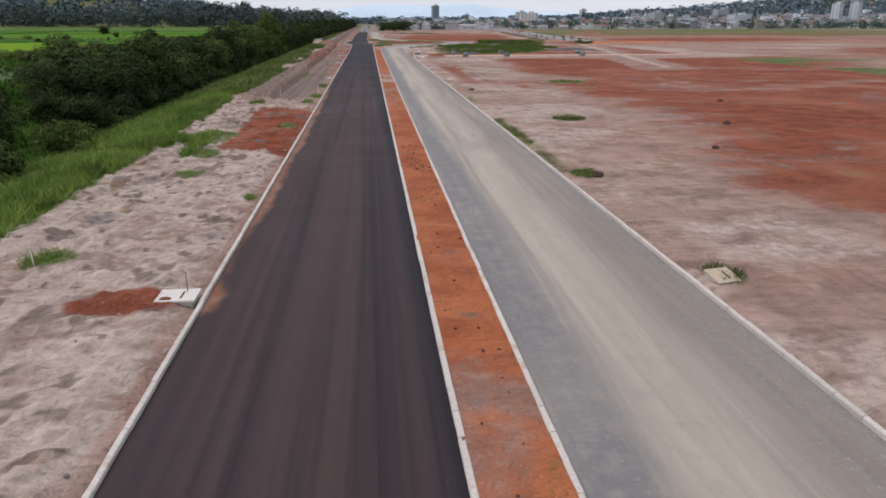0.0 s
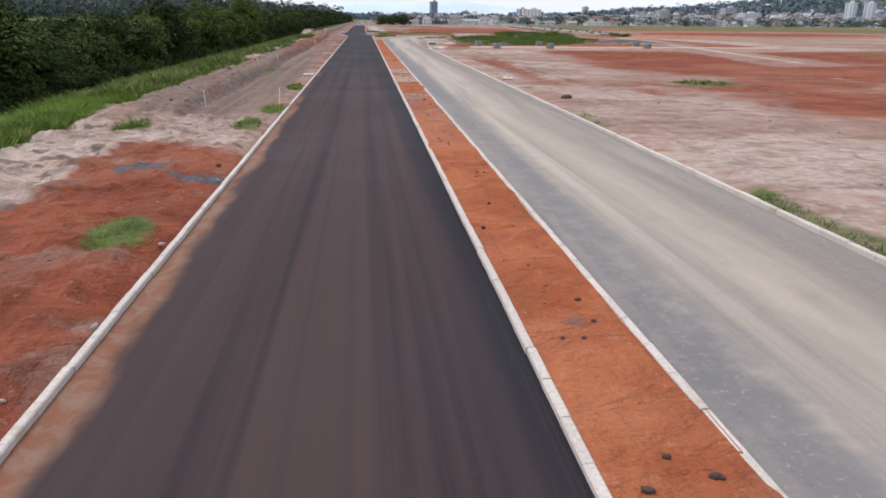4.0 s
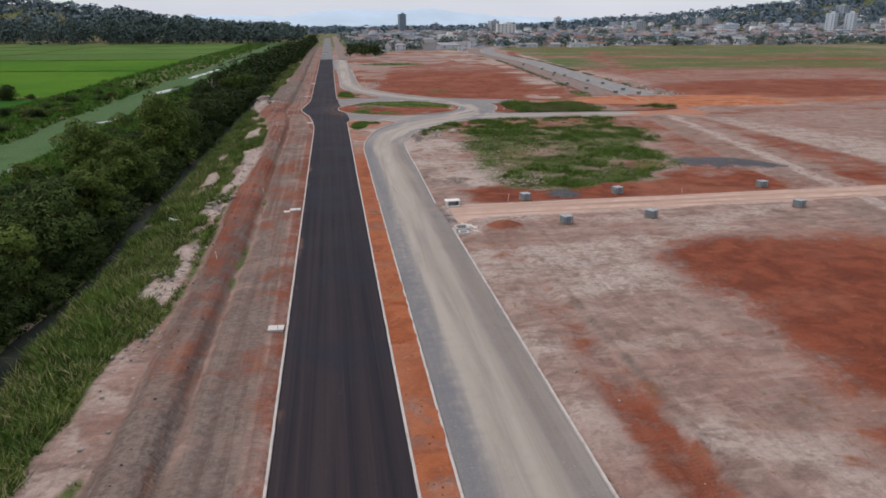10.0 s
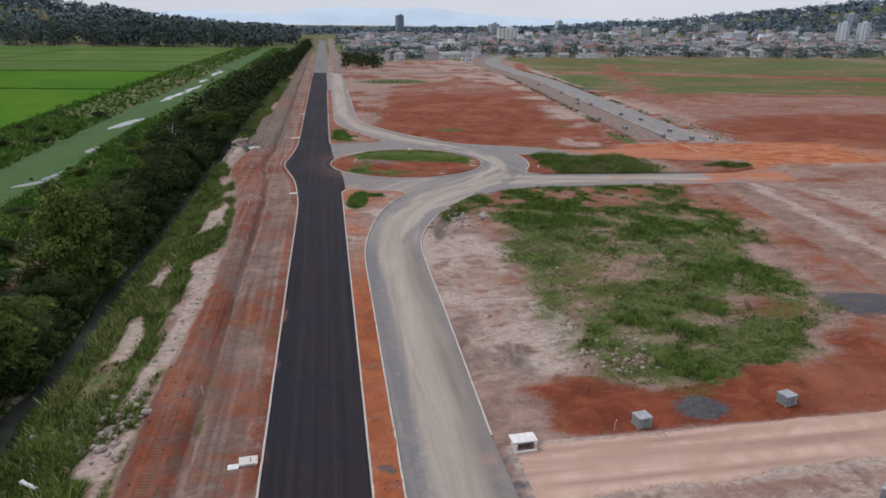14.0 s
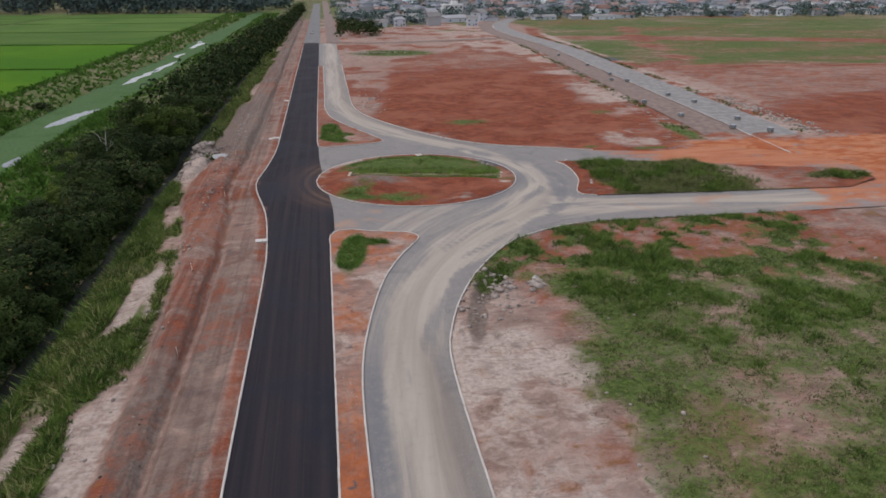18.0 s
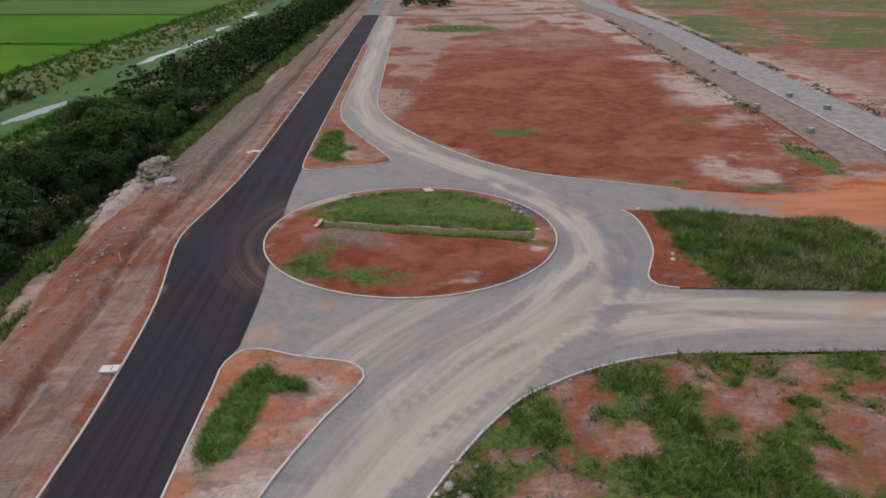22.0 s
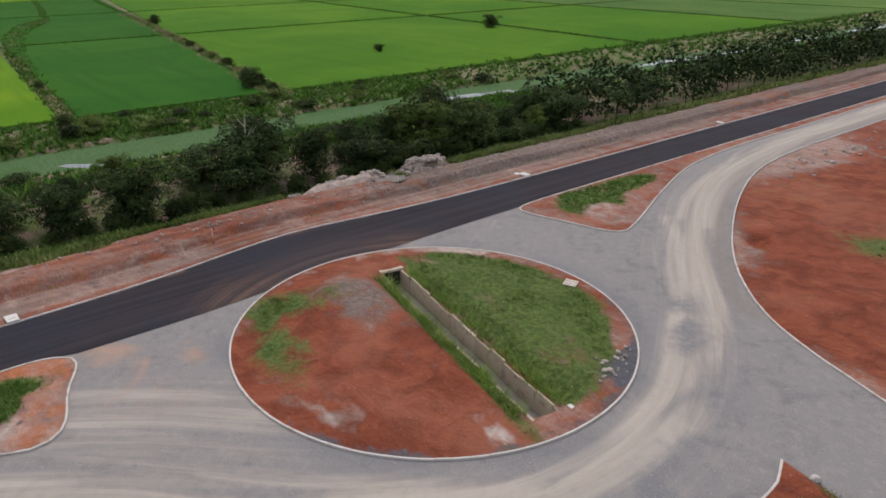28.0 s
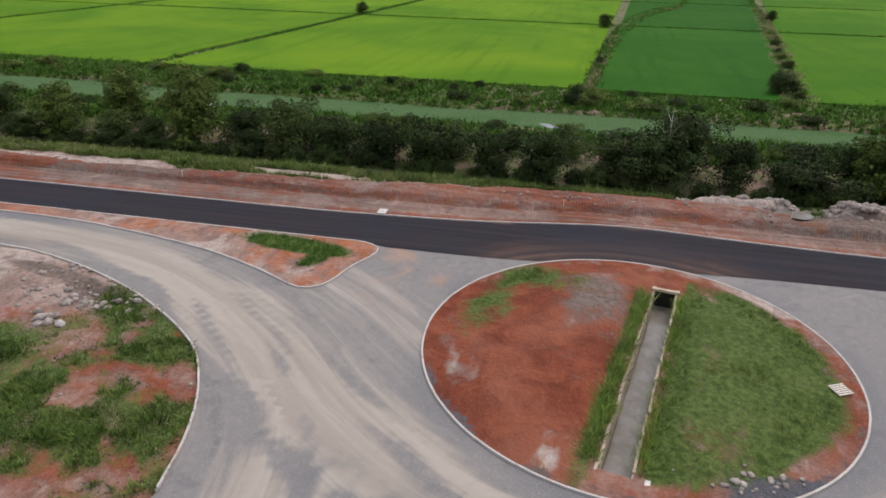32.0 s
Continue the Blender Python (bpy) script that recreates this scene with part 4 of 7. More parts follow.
    red = np.where(lot, np.maximum.reduce([1.25 * hem, 1.0 * reddish, 0.75 * ease(x - right + 8 * (m2 - 0.5), -2, 4) * (0.45 + 0.7 * m1) * (1 - ease(y, 214, 238)), 0.4 * ease(m3, 0.54, 0.68)]), red)
    red = np.where(lot, np.maximum(red * (1 - seam), seam * (0.20 + 0.7 * clouds(x, y, 2.5, 115))), red)
    pale_side = band(x, 10.5, left + 1.5 + 5 * (m2 - 0.5), 2.0) * (1 - ease(y, 222, 232)) * ease(y, 172, 178)
    sand = np.where(lot, pale_side * (0.5 + 0.6 * ease(m2, 0.35, 0.6)) + 0.55 * bare * meadow, sand)
    red = np.where(lot, red * (1 - 0.5 * pale_side), red)
    grey = np.where(lot, np.maximum.reduce([1.15 * blob(x, y, 57, 183, 7.5, 3.4, -25, 0.8), 1.0 * blob(x, y, 26.9, 168.2, 1.9, 1.3, 0, 0.8)]), grey)
    dark = np.where(lot, np.maximum(1.2 * np.maximum(blob(x, y, 17.2, 223.0, 1.2, 4.4, -28, 0.5), blob(x, y, 15.0, 217, 0.9, 5, -12, 0.5)), 0.65 * pale_side * ease(m3, 0.5, 0.35)), dark)
    # north lot
    north = east & (y > 270) & (x < 105)
    k1, k2 = clouds(x, y, 11, 47), clouds(x, 2.2 * y, 30, 26)
    left = np.interp(y, [279, 284, 290, 300, 313, 330, 345, 408, 440, 475], [50, 38, 31, 21, 13, 16, 18, 24, 40, 62]) + 7 * (k1 - 0.5)
    right = np.interp(y, [277, 284, 290, 302, 314, 344, 425, 475], [60, 52, 55, 66, 65, 69, 75, 66]) + 9 * (k1 - 0.5)
    in_red = ease(x, left - 2, left + 4) * (1 - ease(x, right - 4, right + 4)) * (1 - ease(y + 40 * (k1 - 0.5), 430, 480))
    red = np.where(north, in_red * (1.15 + 0.7 * (k2 - 0.45) - 0.7 * ease(y, 345, 430)) + (1 - in_red) * (0.22 + 0.5 * ease(k1, 0.48, 0.66)) + 0.35 * blob(x, y, 40, 289, 18, 5, -14, 0.8), red)
    sand = np.where(north, np.maximum.reduce([0.55 * (1 - ease(x, 12, 26)) * (0.3 + k1), 1.0 * blob(x, y, 62, 290, 8, 7, 30, 0.6), 0.9 * ease(x, right - 1, right + 4) * (0.5 + 0.8 * k1), 0.5 * ease(y, 400, 450)]), sand)
    weed = np.where(north, np.maximum.reduce([0.95 * blob(x, y, 31, 461, 17, 13, 0, 0.5), 0.75 * blob(x, y, 32, 307, 4.5, 3, 0, 0.7), 0.65 * blob(x, y, 65, 314, 3, 3), 0.95 * blob(x, y, 73, 291, 2.0, 9, 0, 0.5), 0.9 * blob(x, y, 60, 277.6, 3.5, 0.9), 0.8 * blob(x, y, 50, 280.4, 1.6, 0.8), 0.8 * ease(y, 560, 600) * ease(n1, 0.45, 0.6)]), weed)
    sand = np.where(north, np.maximum(sand, 0.9 * blob(x, y, 37.4, 394, 4.5, 10)), sand)
    dark = np.where(north, 0.9 * blob(x, y, 18.5, 305, 2.6, 6.0, 27, 0.6), dark)
    # the orange junction and the land beyond the diagonal road
    junction = band(y + 6 * (n2 - 0.5), 250, 283, 4) * ease(x + 12 * (n2 - 0.5), 56, 70) * (1 - ease(x, 118, 140))
    red, sand = np.where(east, np.maximum(red, 0.62 * junction), red), np.where(east, np.maximum(sand, 0.9 * junction), sand)
    beyond = x > 95 + 0.10 * (y - 300) + 6
    red = np.where(beyond & (y > 200), np.maximum(0.35 + 0.9 * (n3 - 0.35), 0.9 * blob(x, y, 150, 300, 60, 34, 10)), red)
    weed = np.where(beyond & (y > 200), (0.62 + 0.9 * (clouds(x, 1.8 * y, 30, 55) - 0.4)) * ease(y + 0.25 * (x - 150) + 60 * (n3 - 0.5), 380, 420) * (1 - 0.9 * band(y + 0.35 * x, 560, 585, 8)), weed)
    for trail in (curve([(100, 398), (130, 394), (170, 388), (240, 384)], 6.0), curve([(118, 396), (140, 420), (150, 470), (196, 607)], 6.0), curve([(111, 395), (108, 440), (118, 540), (135, 617)], 6.0)):
        close = east & (x > 90) & (x < 260) & (y > 370) & (y < 640)
        on = np.zeros_like(x)
        on[close] = 1 - ease(to_line(x[close], y[close], trail)[0] + 3 * (n2[close] - 0.5), 2.0, 5.0)
        red, sand, weed = np.maximum(red, 0.75 * on), np.maximum(sand, 0.8 * on), weed * (1 - on)
    grey = np.where(east, np.maximum(grey, 1.1 * blob(x, y, 110, 422, 8, 7, 0, 0.3)), grey)
    edge_of_road = np.interp(y, [270, 300, 380, 470, 560], [83, 86, 94, 103, 105])
    sand = np.where(east & (y > 284) & (y < 560), np.maximum(sand, 0.8 * band(x - edge_of_road, 12, 24, 3) * (0.4 + 0.9 * n2)), sand)
    far_east = (x > 82) & (y <= 240)
    red = np.where(far_east, 0.85 * ease(n3, 0.35, 0.6), red)
    weed = np.where(far_east, 0.8 * ease(clouds(x, y, 40, 51), 0.60, 0.7) + 0.9 * ease(x, 240, 300), weed)
    sand = np.where(far_east, 0.6 * ease(clouds(x, y, 26, 53), 0.5, 0.65), sand)
    # where the diagonal road runs on to the south
    across = x - 0.17 * (y - 240)
    old = band(across, 69.5, 81, 0.8) * (1 - ease(y, 241, 249)) * ease(y, 90, 130)
    sand = np.where(east, sand * (1 - old) + 1.0 * band(across, 75.2, 77.6, 0.5) * old, sand)
    red, weed = np.where(east, red * (1 - 0.8 * old), red), np.where(east, weed * (1 - old), weed)
    dark = np.where(east, np.maximum(dark, 0.4 * band(across, 70, 75, 0.6) * old), dark)
    grey = np.where(east, np.maximum(grey, 0.3 * band(across, 78, 80.5, 0.8) * old), grey)
    # everything far off is green
    far = np.maximum.reduce([ease(-x, 22, 24), ease(y, 700, 760), ease(-y, 60, 120), ease(x, 420, 470)])
    weed = np.maximum(weed * (1 - far), far * (0.7 + 0.7 * (n1 - 0.5)))
    red, sand, dark, grey = (v * (1 - far) for v in (red, sand, dark, grey))
    # ditch bed: few weeds, dark soil painted in for the shade there
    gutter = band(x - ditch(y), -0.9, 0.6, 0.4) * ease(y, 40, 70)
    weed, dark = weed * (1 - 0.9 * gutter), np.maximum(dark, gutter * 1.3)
    dark = np.maximum(dark, 0.7 * band(x, canal_west(y) - 2.4, canal_west(y) - 0.4, 0.5) * ease(n2, 0.4, 0.6))
    return red, weed, grey, dark, sand, rut


def orange_map(x, y):
    """Bright orange clay dragged over the junction and along the track that leaves it."""
    n, long = clouds(x, y, 9, 101), clouds(0.3 * x, y, 5, 102)
    core = band(y + 5 * (n - 0.5), 254, 281, 3) * ease(x + 10 * (n - 0.5), 60, 72) * (1 - ease(x, 112, 132))
    track = band(y - 0.02 * (x - 110) + 3 * (long - 0.5), 258, 270, 2) * ease(x, 95, 110) * (1 - ease(x, 180, 260))
    return np.clip(np.maximum(core, 0.5 * track) * (0.75 + 0.6 * long), 0, 1.2)


# ---------------------------------------------------------------- ground: one sheet to the horizon
def lines(*runs):
    out = [np.arange(a, b, s) for a, b, s in runs]
    return np.unique(np.round(np.concatenate(out), 3))


GX = lines((-4600, -800, 380), (-800, -200, 60), (-200, -80, 12), (-80, -26, 1.5), (-26, -18.2, 0.5), (-18.2, -5.3, 0.3), (-5, 27.2, 0.5), (26.75, 68, 0.8), (68, 130, 2), (130, 400, 10), (400, 1800, 50), (1800, 4700, 400)) + 0.25
GY = lines((-1200, -60, 60), (-60, 320, 0.62), (320, 440, 1.8), (440, 700, 6), (700, 1000, 20), (1000, 2000, 50), (2000, 4800, 350))
gx, gy = (v.ravel() for v in np.meshgrid(GX, GY))
height = ground_height(gx, gy)
near = (gx > -12) & (gx < 122) & (gy > -50) & (gy < 520)
cut = np.zeros(len(gx), bool)
cut[near] = in_road(gx[near], gy[near])
edge = np.full(len(gx), 9.0)
for rim in (ASPHALT_RING, GRAVEL_RING):
    rim_line = np.vstack([rim, rim[:1]])
    pick = np.where(near)[0]
    edge[pick] = np.minimum(edge[pick], to_line(gx[pick], gy[pick], rim_line)[0])
height = np.where(~cut & (edge < 0.9), np.minimum(height, 0.05) * (1 - ease(edge, 0.3, 0.9)) + height * ease(edge, 0.3, 0.9), height)
height = np.where(~cut & (edge < 0.1), -0.05, height)
height = np.where(cut, -0.25, height)
height = np.where(cut & (np.abs((gy - 266.35) + 0.1915 * (gx - 17.15)) < 2.0) & (gx > 4.2) & (gx < 30), -2.9, height)
nx, ny = len(GX), len(GY)
cell = (np.arange(ny - 1)[:, None] * nx + np.arange(nx - 1)).ravel()
ground_me = from_arrays("ground", np.stack([gx, gy, height], 1), np.stack([cell, cell + 1, cell + nx + 1, cell + nx], 1), EARTH, True)
red, weed, grey, dark, sand, rut = soil_maps(gx, gy)
point_map(ground_me, "soil", (red, weed, grey))
point_map(ground_me, "soil_more", (dark, sand, rut))
point_map(ground_me, "soil_extra", (orange_map(gx, gy), 0 * gx, 0 * gx))
tagged(link_mesh("ground", ground_me), "bare red and pink earth with weeds, running out to green land", "ground", kind="structure")

# the churned strip beside the first stretch, finer lumps
cx, cy = (a.ravel() for a in np.meshgrid(np.arange(-15.0, -5.28, 0.13), np.arange(-8, 70, 0.14)))
from_kerb = -5.0 - cx
churn_z = ground_height(cx, cy)
churn_z = churn_z * ease(from_kerb, 0.3, 0.9) + np.minimum(churn_z, 0.05) * (1 - ease(from_kerb, 0.3, 0.9))
rim_fade = ease(from_kerb, 0.3, 1.0) * ease(cx, -15, -14) * ease(-cy, -70, -66)
lump = np.clip(clouds(cx, cy, 0.42, 15, 2) - 0.47, 0, 1) * 0.42 + np.clip(clouds(cx, cy, 0.95, 16) - 0.5, 0, 1) * 0.34
churn_z = churn_z + 0.05 * rim_fade + lump * rim_fade - 0.04 * (1 - rim_fade)
wide_n = len(np.arange(-15.0, -5.28, 0.13))
cell = (np.arange(len(cx) // wide_n - 1)[:, None] * wide_n + np.arange(wide_n - 1)).ravel()
churn_me = from_arrays("ground_churned", np.stack([cx, cy, churn_z], 1), np.stack([cell, cell + 1, cell + wide_n + 1, cell + wide_n], 1), EARTH, False)
red, weed, grey, dark, sand, rut = soil_maps(cx, cy)
point_map(churn_me, "soil", (red, weed, grey))
point_map(churn_me, "soil_more", (np.maximum(dark, 0.75 * ease(clouds(cx, cy, 0.55, 103, 2), 0.60, 0.74)), sand, rut))
tagged(link_mesh("ground_churned", churn_me), "churned pale dirt with lumps and hollows beside the kerb", "ground", kind="structure")

# roads
v, f = sheet("road_asphalt", ASPHALT_RING, 0.7)
v[:, 2] = 0.035
road_me = from_arrays("road_asphalt", v, f, ASPHALT, True)
west_d = to_line(v[:, 0], v[:, 1], WEST_KERB)[0]
east_d = np.abs(v[:, 0] - 2.0)
ring_d = np.abs(np.hypot(v[:, 0] - 15.75, v[:, 1] - 265.4) - 17.5)
point_map(road_me, "lane", ((1 - ease(west_d, 0.1, 1.3)) * np.interp(v[:, 1], [-45, 0, 6, 9, 11, 15, 20, 30, 36, 60, 110], [0.0, 0.1, 0.2, 1.0, 0.5, 0.7, 1.25, 1.0, 1.15, 1.1, 0.55]), np.exp(-((ring_d / 2.2) ** 2)) * band(v[:, 1], 250, 279, 6), (1 - 0.95 * ease(v[:, 1], 55, 150)) * ease(east_d, 0.2, 1.2)))
tagged(link_mesh("road_asphalt", road_me), "fresh dark asphalt carriageway with brown dust streaks", "road", kind="structure")

v, f = sheet("road_gravel", GRAVEL_RING, 0.8, [ISLAND_CENTRE + (ISLAND - ISLAND_CENTRE) * 0.985])
gravel_me = from_arrays("road_gravel", v, f, GRAVEL, True)
d1, s1, a1 = to_line(v[:, 0], v[:, 1], WORN_WAY)
d2, s2, a2 = to_line(v[:, 0], v[:, 1], EAST_WAY)
wear = np.maximum(0.95 * np.exp(-((d1 / 2.9) ** 2)), 0.7 * np.exp(-((d2 / 2.8) ** 2)))
turn_area = blob(v[:, 0], v[:, 1], 22, 246, 16, 9, 20)
wear = np.maximum(wear, 0.45 * turn_area)
tyre = random.Random(23)
tracks = np.zeros(len(v))
for k in range(22):
    # wheel tracks of lorries that turned at the junction
    bend = curve([(7 + tyre.uniform(-2, 3), 205), (10 + tyre.uniform(-1, 4), 224), (20 + tyre.uniform(-5, 5), 238 + tyre.uniform(-2, 3)), (30 + tyre.uniform(-3, 4), 248 + tyre.uniform(-4, 4))] + ([(34.5 + tyre.uniform(-2, 3), 262), (30 + tyre.uniform(-3, 4), 280), (16 + tyre.uniform(-3, 4), 299)] if k % 2 else [(44, 246 + tyre.uniform(-3, 3)), (70, 245 + tyre.uniform(-3, 3))]), 4.0)
    close = (v[:, 1] > 200) & (v[:, 1] < 302)
    tracks[close] += tyre.choice((-0.5, 0.4, 0.5)) * np.exp(-((to_line(v[close, 0], v[close, 1], bend)[0] / 0.75) ** 2))
wear = wear + np.clip(tracks, -0.7, 0.7)
earthy = 0.55 * blob(v[:, 0], v[:, 1], 8, 246, 7, 5) + 0.5 * blob(v[:, 0], v[:, 1], 60, 245, 22, 5) + 0.5 * blob(v[:, 0], v[:, 1], 10.8, 162, 2.5, 5)
bend = clouds(0.3 * v[:, 0], v[:, 1], 4, 39)
orange = np.maximum.reduce([ease(v[:, 0] + 0.5 * (v[:, 1] - 272) + 8 * (bend - 0.5), 44, 66) * ease(v[:, 1] + 3 * (bend - 0.5), 255, 264) * (1 - ease(v[:, 1], 284, 290)), 0.8 * ease(v[:, 0] + 10 * (bend - 0.5), 62, 80)])
brown = band(v[:, 0], 8.6, 10.4, 0.7) * (1 - ease(v[:, 1], 205, 220)) * (0.5 + 0.8 * bend) + 0.8 * np.exp(-((np.abs(to_line(v[:, 0], v[:, 1], BLOCK_KERB)[0] - 1.2) / 0.8) ** 2)) * (v[:, 1] > 285)
slate = band(v[:, 0] + 0.8 * (bend - 0.5), 3.9, 5.7, 0.4) * (1 - ease(v[:, 1], 205, 220)) * (0.55 + 0.6 * bend)
churned = curve([(25.5, 283), (29, 279), (34, 274), (37, 266), (36.5, 257), (33, 249)], 2.0)
slate = np.maximum(slate, 0.95 * np.exp(-((to_line(v[:, 0], v[:, 1], churned)[0] / 1.7) ** 2)) * ease(clouds(v[:, 0], v[:, 1], 3, 48), 0.38, 0.55))
rim_d = np.abs(np.hypot((v[:, 0] - 15.75) / 15.4, (v[:, 1] - 265.4) / 14.9) - 1) * 15
slate = np.maximum(slate, 0.7 * (1 - ease(rim_d, 0.6, 2.2)) * ease(clouds(v[:, 0], v[:, 1], 6, 49), 0.4, 0.6))
point_map(gravel_me, "lane_more", (brown, slate, 0 * brown))
point_map(gravel_me, "lane", (wear, earthy, orange))
use_second = d2 < d1 - 1.5
uv_map = gravel_me.uv_layers.new(name="way")
loop_v = np.empty(len(gravel_me.loops), np.int32)
gravel_me.loops.foreach_get("vertex_index", loop_v)
uv, uv_east = np.stack([d1 * s1, a1], 1), np.stack([d2 * s2 + 40, a2 + 700], 1)
tri_east = np.repeat(use_second[loop_v].reshape(-1, 3).mean(1) > 0.5, 3)
uv_map.data.foreach_set("uv", np.where(tri_east[:, None], uv_east[loop_v], uv[loop_v]).astype(np.float32).ravel())
tagged(link_mesh("road_gravel", gravel_me), "rolled grey gravel carriageway with pale dusty wheel tracks", "road", kind="structure")


def ribbon(name, line, widths, z, material, label, category="road", sink=0.0):
    """A flat strip along a line, from widths[0] left of it to widths[1] right of it."""
    line = np.asarray(line)
    way = np.gradient(line, axis=0)
    way /= np.linalg.norm(way, axis=1)[:, None]
    side = np.stack([way[:, 1], -way[:, 0]], 1)
    cols = np.linspace(widths[0], widths[1], 8)
    pts = np.concatenate([line + side * c for c in cols])
    n = len(line)
    zz = hill(pts[:, 0], pts[:, 1]) + z
    if sink:
        way_on = np.linalg.norm(line - line[0], axis=1)
        zz = zz - sink * (1 - ease(np.tile(way_on, 8) + 5 * (clouds(pts[:, 0], pts[:, 1], 4, 57) - 0.5), 6, 24))
    quads = [(k * n + i, (k + 1) * n + i, (k + 1) * n + i + 1, k * n + i + 1) for k in range(7) for i in range(n - 1)]
    return tagged(link_mesh(name, from_arrays(name, np.column_stack([pts, zz]), quads, material, True)), label, category, kind="structure")


def dirt_road_material():
    m = Nodes("packed_pale_dirt", 0.95, spec=0.1)
    soft, drag, fine = m.noise(0.35, 5, 0.6, warp=0.8), m.noise(1.0, 5, 0.6, m.world((0.06, 1.1, 1)), warp=0.5), m.noise(5.0, 5, 0.7)
    c = m.mix(m.span(soft, 0.35, 0.65), (0.40, 0.268, 0.205), (0.49, 0.352, 0.280))
    c = m.mix(m.span(drag, 0.52, 0.68, 0, 0.5), c, (0.30, 0.190, 0.145))
    tyre, verge = m.attribute("lane")[:2]
    c = m.mix(m.math("MULTIPLY", tyre, m.span(soft, 0.3, 0.6, 0.2, 0.7)), c, (0.205, 0.125, 0.095))
    rim = m.math("ADD", verge, m.math("MULTIPLY", m.math("SUBTRACT", m.math("ADD", soft, fine), 1.0), 1.6))
    c = m.mix(m.span(rim, 0.35, 0.8, 0, 0.75), c, (0.235, 0.158, 0.128))
    c = m.mix(m.span(fine, 0.58, 0.78, 0, 0.3), c, (0.20, 0.13, 0.10))
    m.bump(m.math("ADD", fine, m.math("MULTIPLY", drag, 1.5)), 0.7, 0.12)
    return m.done(c)


def dirt_lane(lo, hi):
    xs = np.arange(11.2, 84, 0.9)
    south = 159.6 + 0.025 * (xs - 12) + wander(xs, 5, 0.7, 17) - 3.0 * np.exp(-((xs - 11) / 2.0) ** 2)
    north = 166.0 + 0.02 * (xs - 12) + wander(xs, 6, 0.4, 18)
    ring = np.vstack([np.column_stack([xs, south]), np.column_stack([xs, north])[::-1]])
    v, f = sheet("road_dirt", ring, 0.6)
    x, y = v[:, 0], v[:, 1]
    v[:, 2] = np.minimum(ground_height(x, y), 0.05 + 0.3 * ease(x, 11.2, 13)) + 0.05
    me = from_arrays("road_dirt", v, f, dirt_road_material(), True)
    tyre = sum(np.exp(-(((y - c - 0.022 * (x - 12) - wander(x, 15, 0.5, k)) / 0.28) ** 2)) for c, k in ((161.0, 37), (162.6, 37), (163.4, 38), (164.9, 38)))
    rim = to_line(x, y, np.vstack([ring, ring[:1]]))[0]
    v[:, 2] -= 0.12 * (1 - ease(rim, 0.0, 0.7))
    me.vertices.foreach_set("co", v.astype(np.float32).ravel())
    point_map(me, "lane", (np.clip(tyre, 0, 1), 1 - ease(rim, 0.0, 1.1), 0 * x))
    tagged(link_mesh("road_dirt", me), "side road of packed pale pink dirt with wheel tracks", "road", kind="structure")


dirt_lane(11, 84)
FAR_GRAVEL = plain_material("far_road_base", (0.19, 0.18, 0.17), 0.95, 0.25, 0.5)
FAR_DIRT = plain_material("far_road_dirt", (0.165, 0.12, 0.10), 0.95, 0.3, 0.6)
ribbon("road_diagonal", DIAGONAL, (0, 10), 0.28, FAR_GRAVEL, "grey gravel half of the new diagonal avenue", sink=0.35)
ribbon("kerb_diagonal", DIAGONAL, (-0.3, 0.0), 0.36, KERB, "low pale kerb line along the diagonal avenue", "kerb", sink=0.45)
ribbon("road_diagonal_dirt", DIAGONAL, (-9, -0.3), 0.24, FAR_DIRT, "brown dirt half of the new diagonal avenue", sink=0.35)
ribbon("road_far_asphalt", np.array([(-3, NORTH), (-3, 700), (-3, 900), (-3, 1300)], float), (-4, 4), 0.26, OLD_ROAD, "old grey asphalt road running on to the town")
ribbon("road_far_dirt", np.array([(7.5, NORTH), (7.5, 700), (7.5, 900), (7.5, 1200)], float), (-3.5, 3.5), 0.24, FAR_DIRT, "brown dirt track beside the old road")
ribbon("road_cross", np.array([(10, 512), (40, 512), (70, 520), (94, 528)], float), (-3, 3), 0.24, FAR_DIRT, "brown dirt cross track at the end of the lot")


# raised islands inside the kerbs
def island_sheet(name, ring, gap, relief, maps, label, category="traffic island", holes=(), material=None):
    v, f = sheet(name, ring, gap, holes)
    v[:, 2] = relief(v[:, 0], v[:, 1])
    me = from_arrays(name, v, f, material or EARTH, True)
    got = maps(v[:, 0], v[:, 1])
    point_map(me, "soil", got[:3])
    point_map(me, "soil_more", got[3:])
    return tagged(link_mesh(name, me), label, category, kind="structure")


def strip_relief(x, y):
    return 0.11 + 0.14 * (clouds(x, y, 1.4, 61) - 0.5) + 0.10 * (clouds(x, y, 0.8, 104, 2) - 0.5)


